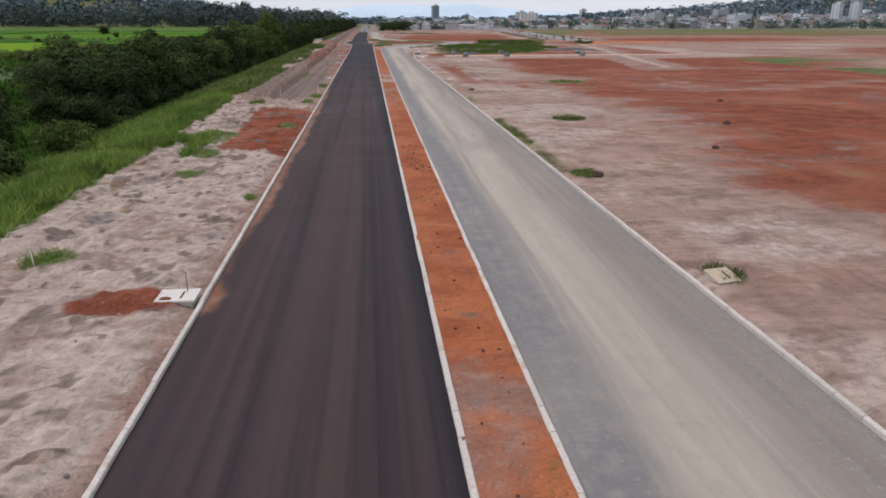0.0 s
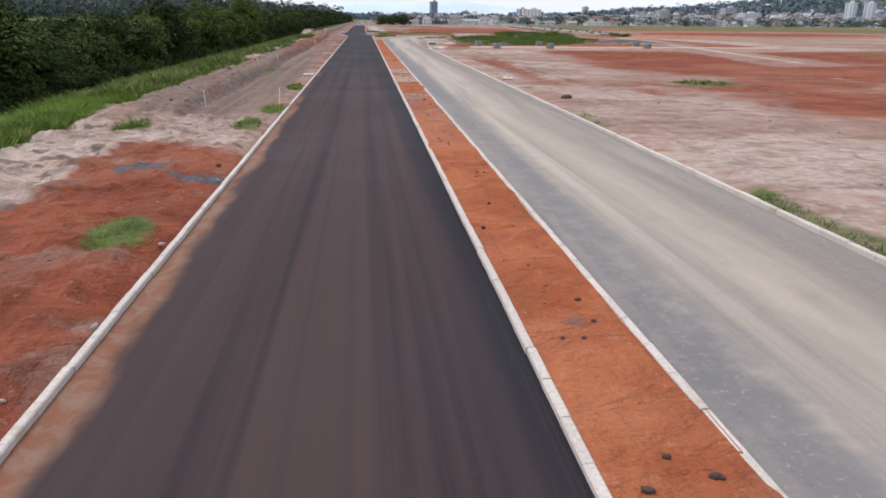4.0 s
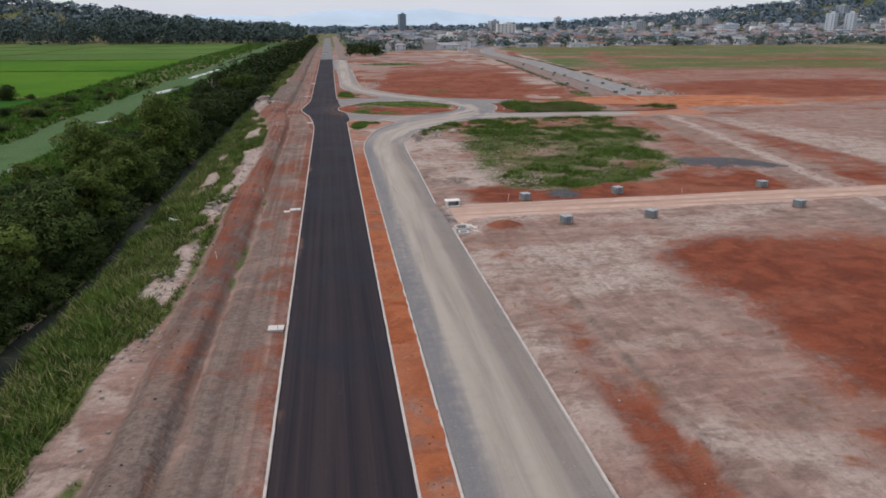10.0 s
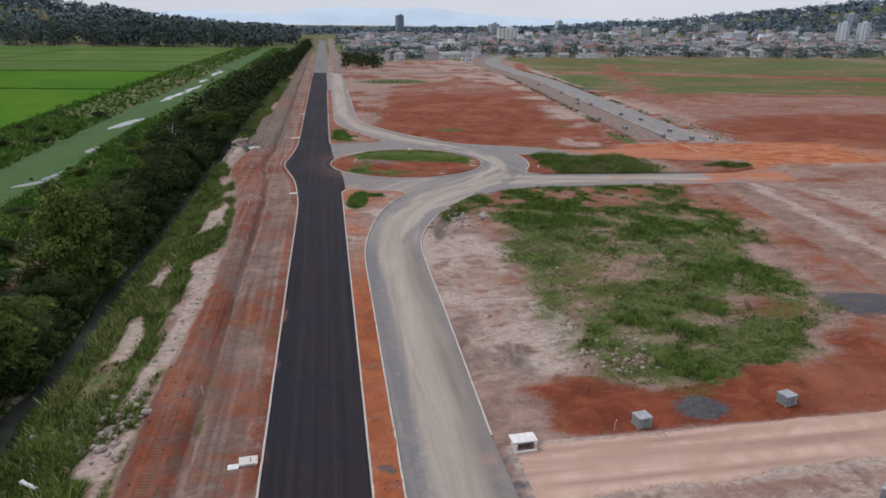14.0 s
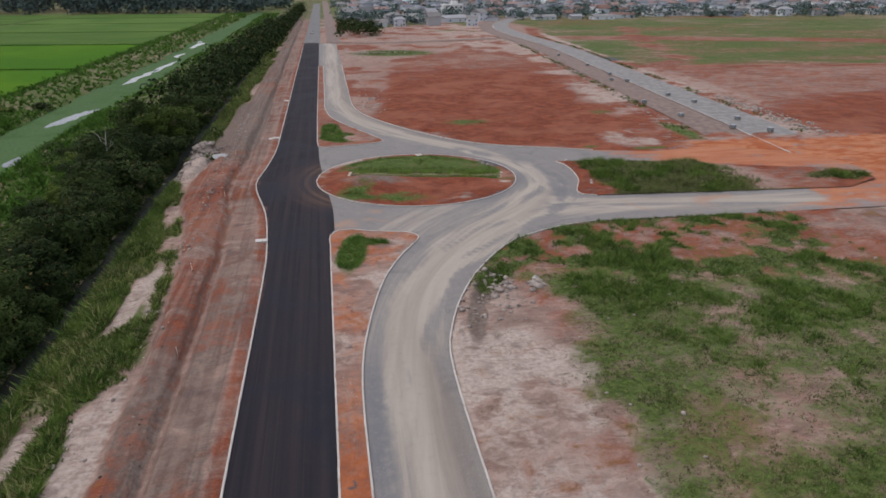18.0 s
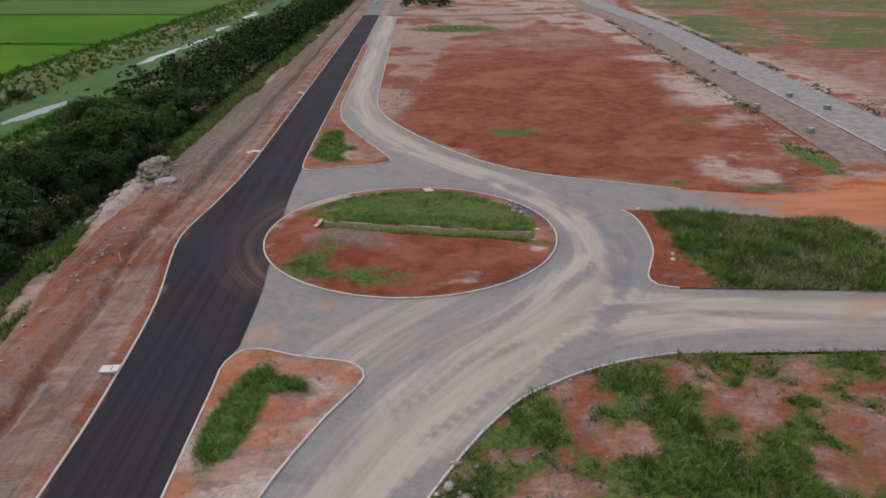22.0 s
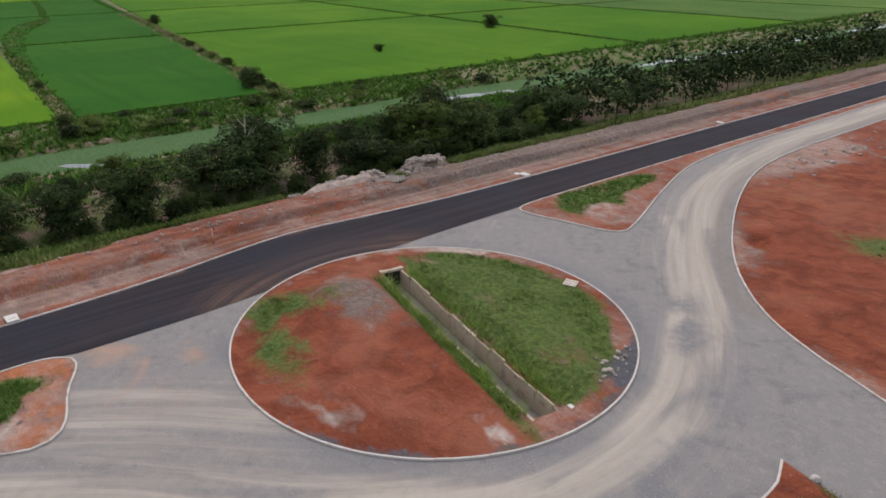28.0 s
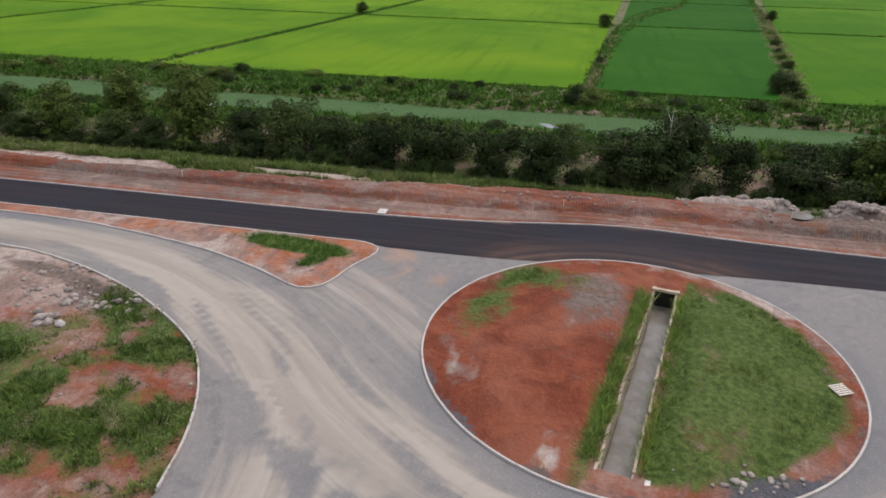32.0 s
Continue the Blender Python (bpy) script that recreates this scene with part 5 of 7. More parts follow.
def median_maps(x, y):
    z, n = np.zeros_like(x), clouds(x, y, 5, 62)
    wide = ease(y, 206, 216)
    patches = np.interp(y, [-45, 0, 12, 60, 64, 78, 84, 86.5, 88, 94, 95, 97, 98, 102, 104, 120, 150, 190, 204], [0.2, 0.55, 1, 1, 0.6, 0.6, 1.0, 1.0, 0.2, 0.2, 1.0, 1.0, 0.25, 0.3, 1.0, 0.8, 0.95, 0.9, 0.5])
    red = patches * (1 - 0.45 * wide) + (0.6 + 0.5 * wide) * (n - 0.5)
    weed = 1.1 * np.maximum(blob(x, y, 4.4, 234.8, 1.5, 6.0, -8), 0.9 * blob(x, y, 7.0, 237.8, 2.2, 1.0, -10)) * wide * (0.15 + 1.7 * clouds(x, y, 1.6, 68))
    return red, weed, 0.5 * ease(clouds(x, y, 1.5, 63), 0.66, 0.78), 0.9 * ease(clouds(x, y, 0.8, 104, 2), 0.60, 0.72) * np.interp(y, [-10, 18, 24, 34, 40, 84, 90, 100, 108, 200, 212], [0.3, 0.4, 1.2, 1.2, 0.4, 0.5, 1.0, 1.0, 0.6, 0.9, 0.4]), 0.75 * wide * ease(clouds(x, y, 2.4, 120), 0.45, 0.6) + 0.8 * (1 - patches) * (y < 204), z


def north_median_maps(x, y):
    z, n = np.zeros_like(x), clouds(x, y, 5, 64)
    weed = (0.4 + 1.3 * clouds(x, y, 1.8, 116)) * np.maximum(blob(x, y, 4.4, 297, 3.6, 5.0, 20), blob(x, y, 3.0, 304, 2.0, 6.5)) - 0.9 * blob(x, y, 7.2, 295.6, 1.6, 2.6, 20, 0.4)
    return 0.55 + 0.5 * (n - 0.5), np.clip(weed, 0, 1.2), z, z, 0.35 + 0.3 * (n - 0.5) + 0.8 * blob(x, y, 7.2, 295.6, 1.6, 2.6, 20, 0.5), z


island_sheet("median_south", MEDIAN_EDGE[::1], 0.4, strip_relief, median_maps, "long median strip of orange clay between the kerbs", "median", material=MEDIAN_EARTH)
island_sheet("median_north", NORTH_MEDIAN, 0.8, strip_relief, north_median_maps, "tapering median of pinkish clay with a grass patch", "median")

# the roundabout: a concrete channel cuts through it
MOUTH, OUTLET = Vector((5.4, 268.6)), Vector((28.9, 264.1))
WAY = (OUTLET - MOUTH).normalized()
ACROSS = Vector((-WAY.y, WAY.x))
LENGTH = (OUTLET - MOUTH).length


CHANNEL_HALF = 1.02
CHANNEL_HOLE = np.array([tuple(MOUTH + WAY * (LENGTH * k / 12) + ACROSS * side * CHANNEL_HALF) for side, ks in ((-1, range(13)), (1, range(12, -1, -1))) for k in ks])


def channel_frame(x, y):
    u = (x - MOUTH.x) * WAY.x + (y - MOUTH.y) * WAY.y
    return u, (x - MOUTH.x) * ACROSS.x + (y - MOUTH.y) * ACROSS.y


def island_relief(x, y):
    u, w = channel_frame(x, y)
    r = np.hypot((x - 15.75) / 15.4, (y - 265.4) / 14.9)
    z = 0.10 + 0.45 * (1 - ease(r, 0.55, 1.0)) + 0.25 * (clouds(x, y, 2.5, 71) - 0.5) * (1 - ease(r, 0.85, 1.0))
    z = z + (0.55 + 0.5 * (clouds(x, y, 1.1, 109) - 0.5)) * blob(x, y, 8.6, 262.4, 4.2, 3.0, -10, 0.8)
    trench = (1 - ease(np.abs(w), 1.3, 3.0)) * ease(u, -0.3, 0.2) * (1 - ease(u, LENGTH - 0.2, LENGTH + 0.3))
    z = z * (1 - trench) - 0.1 * trench
    return z


def island_maps(x, y):
    u, w = channel_frame(x, y)
    n, n2 = clouds(x, y, 4, 72), clouds(x, y, 9, 73)
    z = np.zeros_like(x)
    r = np.hypot((x - 15.75) / 15.4, (y - 265.4) / 14.9)
    green_side = ease(w, 1.2, 1.8) * (1 - ease(r, 0.84, 0.96 + 0.14 * (n - 0.5)))
    weed = green_side * (1.05 - 0.35 * blob(x, y, 25.8, 268.6, 2.6, 1.3, 0, 0.6) - 0.35 * ease(n2, 0.58, 0.7)) + 1.0 * band(w, -2.3, -1.2, 0.35) * ease(u, 0.5, 3) * (0.75 + 0.5 * (n - 0.5))
    weed = weed + (0.9 * blob(x, y, 5.6, 258.0, 2.2, 4.6, -28, 0.7) + 0.9 * blob(x, y, 10.5, 255.0, 5.2, 1.7, -14, 0.8)) * (w < -2) * (0.1 + 1.5 * clouds(x, y, 1.8, 119))
    red = np.where(w < -2, 1.25 * (1 - 0.6 * blob(x, y, 8.8, 262.2, 4.6, 3.6, -10, 0.7)), 0.6) + 0.5 * (n - 0.5)
    red = red + 0.4 * blob(x, y, 3.5, 270, 2.5, 4)
    drag = clouds(0.35 * (x + 0.2 * y), y - 0.2 * x, 2.6, 118)
    dark = 0.8 * blob(x, y, 8.8, 262.2, 4.6, 3.6, -10, 0.7) * (w < -1.5)
    grey = 0.75 * ease(r, 0.93, 0.975) * (0.1 + 1.0 * n2) * ease(x, 14, 24) + 0.8 * blob(x, y, 28.6, 272.3, 1.5, 3.2)
    sand = 1.1 * blob(x, y, 27.3, 260.4, 1.1, 0.7, 0, 0.25) + 0.5 * blob(x, y, 21, 254.3, 3.4, 1.2, 12, 0.6) + 0.9 * blob(x, y, 25.8, 268.6, 2.6, 1.3, 0, 0.6) + 0.9 * ease(r, 0.88, 0.95) * (x < 12) * (0.5 + n)
    dark = dark + 0.5 * blob(x, y, 15, 262.8, 8, 2.6, -11, 0.7) * (w < -2) * (0.3 + 1.2 * n)
    bald = (w < -2) * ease(r, 0.55, 0.85) * (1 - ease(r, 0.92, 0.97)) * ease(drag, 0.54, 0.66) * (x > 9)
    sand = sand + 0.5 * bald + 0.9 * blob(x, y, 29.0, 260.2, 1.3, 0.7, 0, 0.3)
    dark = dark + 0.7 * ease(drag, 0.46, 0.34) * (w < -2)
    red = red - 0.45 * bald - 0.9 * blob(x, y, 29.0, 260.2, 1.3, 0.7, 0, 0.3)
    red = red - 0.45 * blob(x, y, 15, 262.8, 8, 2.6, -11, 0.7) * (w < -2) * (0.3 + n) - 0.4 * blob(x, y, 21, 254.3, 3.4, 1.2, 12, 0.6) - 0.5 * ease(r, 0.86, 0.95) * (x < 8) * (0.4 + n)
    return red, weed, grey, dark, sand, z


island_sheet("roundabout_island", ISLAND, 0.55, island_relief, island_maps, "round island, red clay on one side of a channel, grass on the other", holes=[CHANNEL_HOLE])


# the grassed median of the eastern avenue
EAST_MEDIAN = np.vstack([EAST_MEDIAN_KERB, [(55, 250.2), (78, 248.8), (85, 252), (85, 257.5), (66, 264.5), (52, 269.0)]])


def east_median_maps(x, y):
    z, n = np.zeros_like(x), clouds(x, y, 6, 77)
    return 0.85 * (1 - ease(x, 42.5, 46)) + 0.5 * ease(clouds(x, y, 5, 79), 0.56, 0.68) + 0.6 * ease(x, 66, 72), (1.15 - 0.5 * ease(clouds(x, y, 4, 79), 0.56, 0.70)) * ease(x + 4 * (n - 0.5), 42.0, 44.5) * (1 - ease(x, 58, 68)) + 0.8 * blob(x, y, 80, 254, 5, 2), z, z, 0.3 * n, z


island_sheet("median_east", EAST_MEDIAN, 1.0, lambda x, y: 0.12 + 1.1 * (clouds(x, y, 4, 78) - 0.35) * ease(x, 42, 46) * band(y + 0.06 * (x - 42), 253.5, 268, 1.2), east_median_maps, "overgrown median with tall grass and red earth", "median")

# canal and fields
canal_me = from_arrays("canal_water", [(-64, -600, -0.45), (-44.5, -600, -0.45), (-44.5, 900, -0.45), (-64, 900, -0.45)], [(0, 1, 2, 3)], CANAL)
tagged(link_mesh("canal_water", canal_me), "still canal covered with green duckweed and open pools", "water", kind="structure")
for px, py, rx, ry, lean in ((-55.2, 331, 1.7, 10, 0.14), (-57.0, 404, 1.5, 16, 0.05), (-55.0, 434, 1.2, 14, 0.08), (-51.4, 289, 1.7, 5.0, 0.1), (-50.2, 262, 1.0, 5, 0.1), (-49.0, 236, 1.4, 5.0, -0.1), (-49.5, 196, 1.6, 12, 0.06), (-48.4, 130, 1.3, 9, 0.05), (-57.2, 474, 1.2, 8, 0.05), (-57.5, 525, 1.6, 16, 0)):
    turns = np.linspace(0, 2 * math.pi, 64, endpoint=False)
    wobble = 1 + 1.3 * (clouds(5 * np.cos(turns) + px, 5 * np.sin(turns) + py, 2.0, 58) - 0.5)
    rim = [(px + rx * math.cos(a) * k + lean * ry * math.sin(a) + float(wander(py + ry * math.sin(a), 6, 1.3, 59)), py + ry * math.sin(a) * k) for a, k in zip(turns, wobble)]
    v, f = sheet("canal_pool", rim, 1.5)
    v[:, 2] = -0.44
    tagged(link_mesh("canal_pool", from_arrays("canal_pool", v, f, POOL)), "open bright water among the duckweed", "water", kind="structure")
ditch_me = from_arrays("ditch_water", [(-26.5, 40, -2.05), (-21.6, 40, -2.05), (-21.6, 600, -2.05), (-26.5, 600, -2.05)], [(0, 1, 2, 3)], SHADE_DARK_WATER)
tagged(link_mesh("ditch_water", ditch_me), "narrow ditch under the bushes, its water coloured dark with their shade", "water", kind="structure")


ROWS = [-900, -600, -330, -170, -60, 60, 163, 260, 299, 420, 520, 610, 700, 780, 850]
COLS = [-80, -212, -345, -500, -760, -1200]


def skewed(x, y):
    """Field boundaries lean a little north with distance from the canal."""
    lean = np.interp(y, [-200, 163, 260, 299, 420, 700], [0.0, 0.04, 0.05, 0.165, 0.12, 0.05])
    return y + lean * (-80 - x)


def rice_field(x0, x1, y0, y1, material):
    inset = 1.5 if y0 < 420 else 2.2
    cs = [(x0 - inset, y0 + inset), (x0 - inset, y1 - inset), (x1 + inset, y1 - inset), (x1 + inset, y0 + inset)]
    bm = bmesh.new()
    low, top = [], []
    for x, y in cs:
        yy = skewed(x, y)
        low.append(bm.verts.new((x, yy, 0.0)))
        top.append(bm.verts.new((x, yy, 0.72)))
    bm.faces.new(top[::-1])
    for k in range(4):
        bm.faces.new((low[k], low[(k + 1) % 4], top[(k + 1) % 4], top[k]))
    bmesh.ops.recalc_face_normals(bm, faces=bm.faces)
    return tagged(part("rice_field", bm, material), "flooded rice paddy of bright green young plants", "field", "paddies beyond the canal", "structure")


for c in range(len(COLS) - 1):
    for r in range(len(ROWS) - 1):
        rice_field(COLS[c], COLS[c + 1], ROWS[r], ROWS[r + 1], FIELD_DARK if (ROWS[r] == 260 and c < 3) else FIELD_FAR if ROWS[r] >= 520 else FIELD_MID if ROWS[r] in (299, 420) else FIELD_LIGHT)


# ---------------------------------------------------------------- plants
def ground_z(x, y):
    return ground_height(np.asarray(x, float), np.asarray(y, float))


def tube(points, radii, sides=6):
    """Verts and quads of a tapered limb through points."""
    points, radii = np.asarray(points, float), np.asarray(radii, float)
    ang = np.linspace(0, 2 * math.pi, sides, endpoint=False)
    verts = np.concatenate([p + r * np.stack([np.cos(ang), np.sin(ang), 0 * ang], 1) for p, r in zip(points, radii)])
    quads = [(k * sides + i, k * sides + (i + 1) % sides, (k + 1) * sides + (i + 1) % sides, (k + 1) * sides + i) for k in range(len(points) - 1) for i in range(sides)]
    return verts, np.array(quads)


def gather(pieces):
    verts, faces, base = [], [], 0
    for v, f in pieces:
        verts.append(v)
        faces.append(np.asarray(f) + base)
        base += len(v)
    return np.concatenate(verts), np.concatenate(faces)


def leaf_quads(r, centres, size, flat=0.55, out=None):
    """Small four-cornered leaf sprays at the given centres, turned at random but mostly facing up and out."""
    n = len(centres)
    lean = np.array([0, 0, 1.0]) if out is None else out * 0.75 + np.array([0, 0, 0.45])
    normal = r.normal(size=(n, 3)) * (1 - flat) * 0.6 + lean * flat
    normal /= np.linalg.norm(normal, axis=1)[:, None]
    side = np.cross(normal, r.normal(size=(n, 3)))
    side /= np.linalg.norm(side, axis=1)[:, None]
    other = np.cross(normal, side)
    s = size * r.uniform(0.6, 1.4, n)[:, None]
    q = np.stack([centres - side * s * 0.5, centres - other * s * 0.32 + normal * s * 0.12, centres + side * s * 0.5, centres + other * s * 0.32 + normal * s * 0.12], 1)
    return q.reshape(-1, 3), np.arange(4 * n).reshape(-1, 4)


def crown_points(r, lobes, count):
    """Places spread in the outer shells of some ellipsoid lobes, thinner towards the inside, with gaps."""
    out, face = [], []
    weight = np.array([l[3] * l[4] for l in lobes])
    share = r.multinomial(count, weight / weight.sum())
    for (cx, cy, cz, rad, tall), n in zip(lobes, share):
        d = r.normal(size=(n, 3))
        d /= np.linalg.norm(d, axis=1)[:, None]
        d[:, 2] = np.where(d[:, 2] < -0.35, -d[:, 2], d[:, 2])
        reach = r.uniform(0.72, 1.0, n) ** 0.5 * (1 + 0.14 * np.sin(5 * d[:, 0] + 3 * d[:, 1] + cx * 9) * np.cos(4 * d[:, 2] + cy * 7))
        out.append(np.array([cx, cy, cz]) + d * reach[:, None] * np.array([rad, rad, tall]))
        face.append(d)
    return np.concatenate(out), np.concatenate(face)


def tree_meshes(seed, tall, wide, leaves, leaf, material, bare=False):
    """A bushy tree: several stems, forked limbs and a broken crown of many sprays."""
    r = np.random.default_rng(seed)
    limbs, lobes = [], []
    stems = r.integers(1, 4)
    for s in range(stems):
        lean = r.normal(size=2) * 0.18 * wide
        foot = np.array([*(r.normal(size=2) * 0.25 * (stems > 1)), -0.3])
        knee = foot + np.array([*(lean * 0.5), tall * 0.42])
        tip = foot + np.array([*lean, tall * 0.72])
        limbs.append(tube([foot, (foot + knee) / 2 + r.normal(size=3) * 0.08, knee, tip], np.array([0.17, 0.13, 0.10, 0.04]) * tall / 7))
        for b in range(4):
            start = foot + (tip - foot) * r.uniform(0.35, 0.9)
            end = start + np.array([*(r.normal(size=2) * 0.33 * wide), tall * r.uniform(0.05, 0.24)])
            limbs.append(tube([start, (start + end) / 2 + np.array([0, 0, 0.15]), end], np.array([0.07, 0.05, 0.02]) * tall / 7, 5))
            rad = wide * r.uniform(0.22, 0.40)
            lobes.append((*end, rad * 0.85, rad * r.uniform(0.55, 0.8)))
        lobes.append((*tip, wide * r.uniform(0.28, 0.42), tall * r.uniform(0.14, 0.22)))
    # rounded clumps of foliage over the dome of the crown, from the skirt to the top
    lumps = [(lx, ly, lz, a1 * 0.8, b1 * 0.8) for lx, ly, lz, a1, b1 in lobes if lz > tall * 0.35]
    for k in range(17):
        a, up = 2.4 * k + r.uniform(-0.5, 0.5), (k + 0.5) / 17
        reach = math.sqrt(max(0.0, 1 - up**2.2)) * wide * r.uniform(0.28, 0.48)
        rad = wide * r.uniform(0.11, 0.22)
        lumps.append((math.cos(a) * reach, math.sin(a) * reach, tall * (0.10 + 0.72 * up) * r.uniform(0.88, 1.1), rad, rad * r.uniform(0.65, 0.95)))
    pts, out = crown_points(r, lumps, leaves)
    above = pts[:, 2] > 0.05
    inner = r.normal(size=(leaves // 4, 3)) * np.array([wide * 0.17, wide * 0.17, tall * 0.20]) + np.array([0, 0, tall * 0.38])
    inner = inner[inner[:, 2] > 0.1]
    shell, core = leaf_quads(r, pts[above], leaf, 0.75, out[above]), leaf_quads(r, inner, leaf * 1.7, 0.3)
    return from_arrays("trunk", *gather(limbs), BARK, True), from_arrays("crown", *gather([shell, core]), material)


def make_tree(name, label, category, group, meshes, m):
    ob = thing(name, label, category, m, group)
    link_mesh("trunk", meshes[0], parent=ob)
    link_mesh("crown", meshes[1], parent=ob)
    return ob


def at_ground(x, y, turn=0.0, size=1.0, high=1.0):
    z = float(ground_z(x, y))
    return pose(x, y, z, 0, 0, turn) @ Matrix.Diagonal((size, size, size * high, 1))


r = random.Random(5)
TREE_MODELS = [make_tree("hedge_tree", "dense dark green bushy tree in the hedgerow by the ditch", "tree", "trees of the hedgerow", tree_meshes(100 + k, 6.8 - 0.5 * (k % 3), 6.0 + 0.5 * (k % 2), 7500, 0.22, (LEAF, LEAF_MID, LEAF, LEAF, LEAF_MID)[k]), at_ground(-28.5, 62 + 4.1 * k, 40 * k)) for k in range(5)]
LIGHT_MODELS = [make_tree("hedge_tree", "lighter olive green tree rising from the hedgerow", "tree", "trees of the hedgerow", tree_meshes(200 + k, 7.4, 5.6, 7500, 0.21, LEAF_LIGHT), at_ground(-29.5, 90 + 57 * k, 70 * k)) for k in range(2)]
BUSH_MODELS = [make_tree("bush", "low dark green bush at the foot of the hedgerow", "bush", "bushes along the ditch", tree_meshes(300 + k, 2.6, 3.6, 2600, 0.18, (LEAF, LEAF_MID, LEAF_LIGHT)[k]), at_ground(-21.5, 22 + 9 * k, 50 * k)) for k in range(3)]
BUSH_MODELS += [make_tree("bush", "light green leafy shrub on the bank", "bush", "bushes along the ditch", tree_meshes(310, 1.9, 2.6, 1500, 0.17, LEAF_LIGHT), at_ground(-24.0, 47, 20))]


def plant(models, x, y, size, high=1.0):
    return copy_thing(r.choice(models), at_ground(x, y, r.uniform(0, 360), size, high))


y = 84.0
while y < 332:
    s = r.choice((0.55, 0.7, 0.9, 1.1, 1.3, 1.5))
    plant(LIGHT_MODELS if r.random() < 0.14 else TREE_MODELS, -28.2 + r.uniform(-1.2, 0.8), y, s, r.uniform(0.75, 1.2))
    y += 2.2 + 4.6 * s + r.uniform(-1.0, 1.6)
y = 66.0
while y < 330:
    s = r.choice((0.55, 0.7, 0.85, 1.05, 1.3))
    plant(LIGHT_MODELS if r.random() < 0.16 else TREE_MODELS, -33.0 + r.uniform(-1.8, 1.8), y, s, r.uniform(0.8, 1.1))
    y += 3.6 + 5.4 * s + r.uniform(-1, 3.5)
y = 80.0
while y < 330:
    s = r.choice((0.4, 0.5, 0.65))
    plant(TREE_MODELS, -37.5 + r.uniform(-1.8, 1.5), y, s, r.uniform(0.6, 0.9))
    y += 8.0 + 6.0 * s + r.uniform(-2, 8.0)
y = 62.0
while y < 330:
    plant(BUSH_MODELS[:2], float(ditch(np.array(y))) - 2.2 + r.uniform(-0.5, 0.6), y, r.uniform(0.6, 1.05))
    y += r.uniform(2.2, 3.8)
for k in range(22):
    plant(BUSH_MODELS, r.uniform(-33, -22.5), r.uniform(8, 64), r.uniform(0.6, 1.25), r.uniform(0.7, 1.1))
for k in range(6):
    plant(TREE_MODELS, r.uniform(-33, -24), r.uniform(40, 64), r.uniform(0.55, 0.85))
for k in range(90):
    plant(BUSH_MODELS[:3], r.uniform(-46, -40) if k % 3 == 0 else r.uniform(-79, -63.5), r.uniform(60, 345), r.uniform(0.5, 1.3), r.uniform(0.5, 0.9))
for x, y, s in ((-89, 297, 0.75), (-203, 263, 0.8), (-218, 167, 0.8), (-91, 300, 0.5), (-150, 420, 0.9), (-120, 350, 0.4), (-260, 330, 0.7), (-118, 262, 0.3), (-74, 258, 0.4)):
    plant(TREE_MODELS, x, y, s)

# a bare tree above the hedge
bare = thing("bare_tree", "leafless pale dead tree standing in the hedgerow", "tree", at_ground(-30.5, 271, 20))
rb = np.random.default_rng(8)
limbs = [tube([(0, 0, -0.2), (0.15, 0, 3.5), (-0.1, 0.1, 6.5), (0.2, 0, 9.0)], [0.16, 0.12, 0.08, 0.03])]
for k in range(9):
    z = rb.uniform(4.2, 8.5)
    d = rb.normal(size=2)
    d /= np.linalg.norm(d)
    limbs.append(tube([(0.05, 0, z), (d[0] * 0.8, d[1] * 0.8, z + 0.6), (d[0] * 1.5, d[1] * 1.5, z + 1.6)], [0.05, 0.035, 0.012], 4))
link_mesh("trunk", from_arrays("trunk", *gather(limbs), PALE_BARK, True), parent=bare)


def far_wood(name, label, spots, material, quads, seed, leaf=0.30):
    """Many distant crowns in one mesh: spots are rows of x, y, foot, height, width."""
    g = np.random.default_rng(seed)
    pieces = []
    for x, y, foot, tall, wide in spots:
        lobes = [(x + g.normal() * wide * 0.22, y + g.normal() * wide * 0.22, foot + tall * g.uniform(0.08, 0.85), wide * g.uniform(0.28, 0.5), tall * g.uniform(0.15, 0.28)) for _ in range(6)]
        pts, out = crown_points(g, lobes, quads)
        pieces.append(leaf_quads(g, pts, wide * leaf, 0.6, out))
        pieces.append(tube([(x, y, foot - 1), (x, y, foot + tall * 0.7)], [tall * 0.012, tall * 0.004], 4))
    ob = link_mesh(name, from_arrays(name, *gather(pieces), material))
    return tagged(ob, label, "trees", kind="stuff")


g = np.random.default_rng(21)
spots = []
for y in np.arange(332, 900, 4.2):
    for k in range(2 if y < 620 else 1):
        lead = np.interp(y, [330, 545, 900], [-28, -21, -16])
        spots.append((lead - 6 * k + g.uniform(-2, 1), y, ground_z(-28, y), g.uniform(7, 11.5), g.uniform(5.5, 8)))
far_wood("far_hedgerow", "dark green hedgerow running on beside the road", spots, LEAF, 190, 31, 0.13)
spots = []
for k in range(420):
    x, y = g.uniform(-640, -25), g.uniform(860, 1010)
    if x > -60 and y < 930:
        continue
    spots.append((x, y, 0.3, g.uniform(17, 32) * np.interp(x, [-640, -420, -200, -30], [0.75, 0.8, 1.0, 0.65]), g.uniform(10, 16)))
far_wood("far_wood", "tall dark eucalyptus wood behind the rice fields, tinted with haze", spots, LEAF_FAR_HAZED, 130, 32, 0.2)
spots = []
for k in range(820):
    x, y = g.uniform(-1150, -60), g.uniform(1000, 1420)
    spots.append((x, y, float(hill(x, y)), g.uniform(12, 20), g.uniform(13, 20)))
far_wood("hill_wood", "distant wooded hill, its leaves tinted with haze", spots, LEAF_WEST_HAZED, 60, 33, 0.3)
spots = []
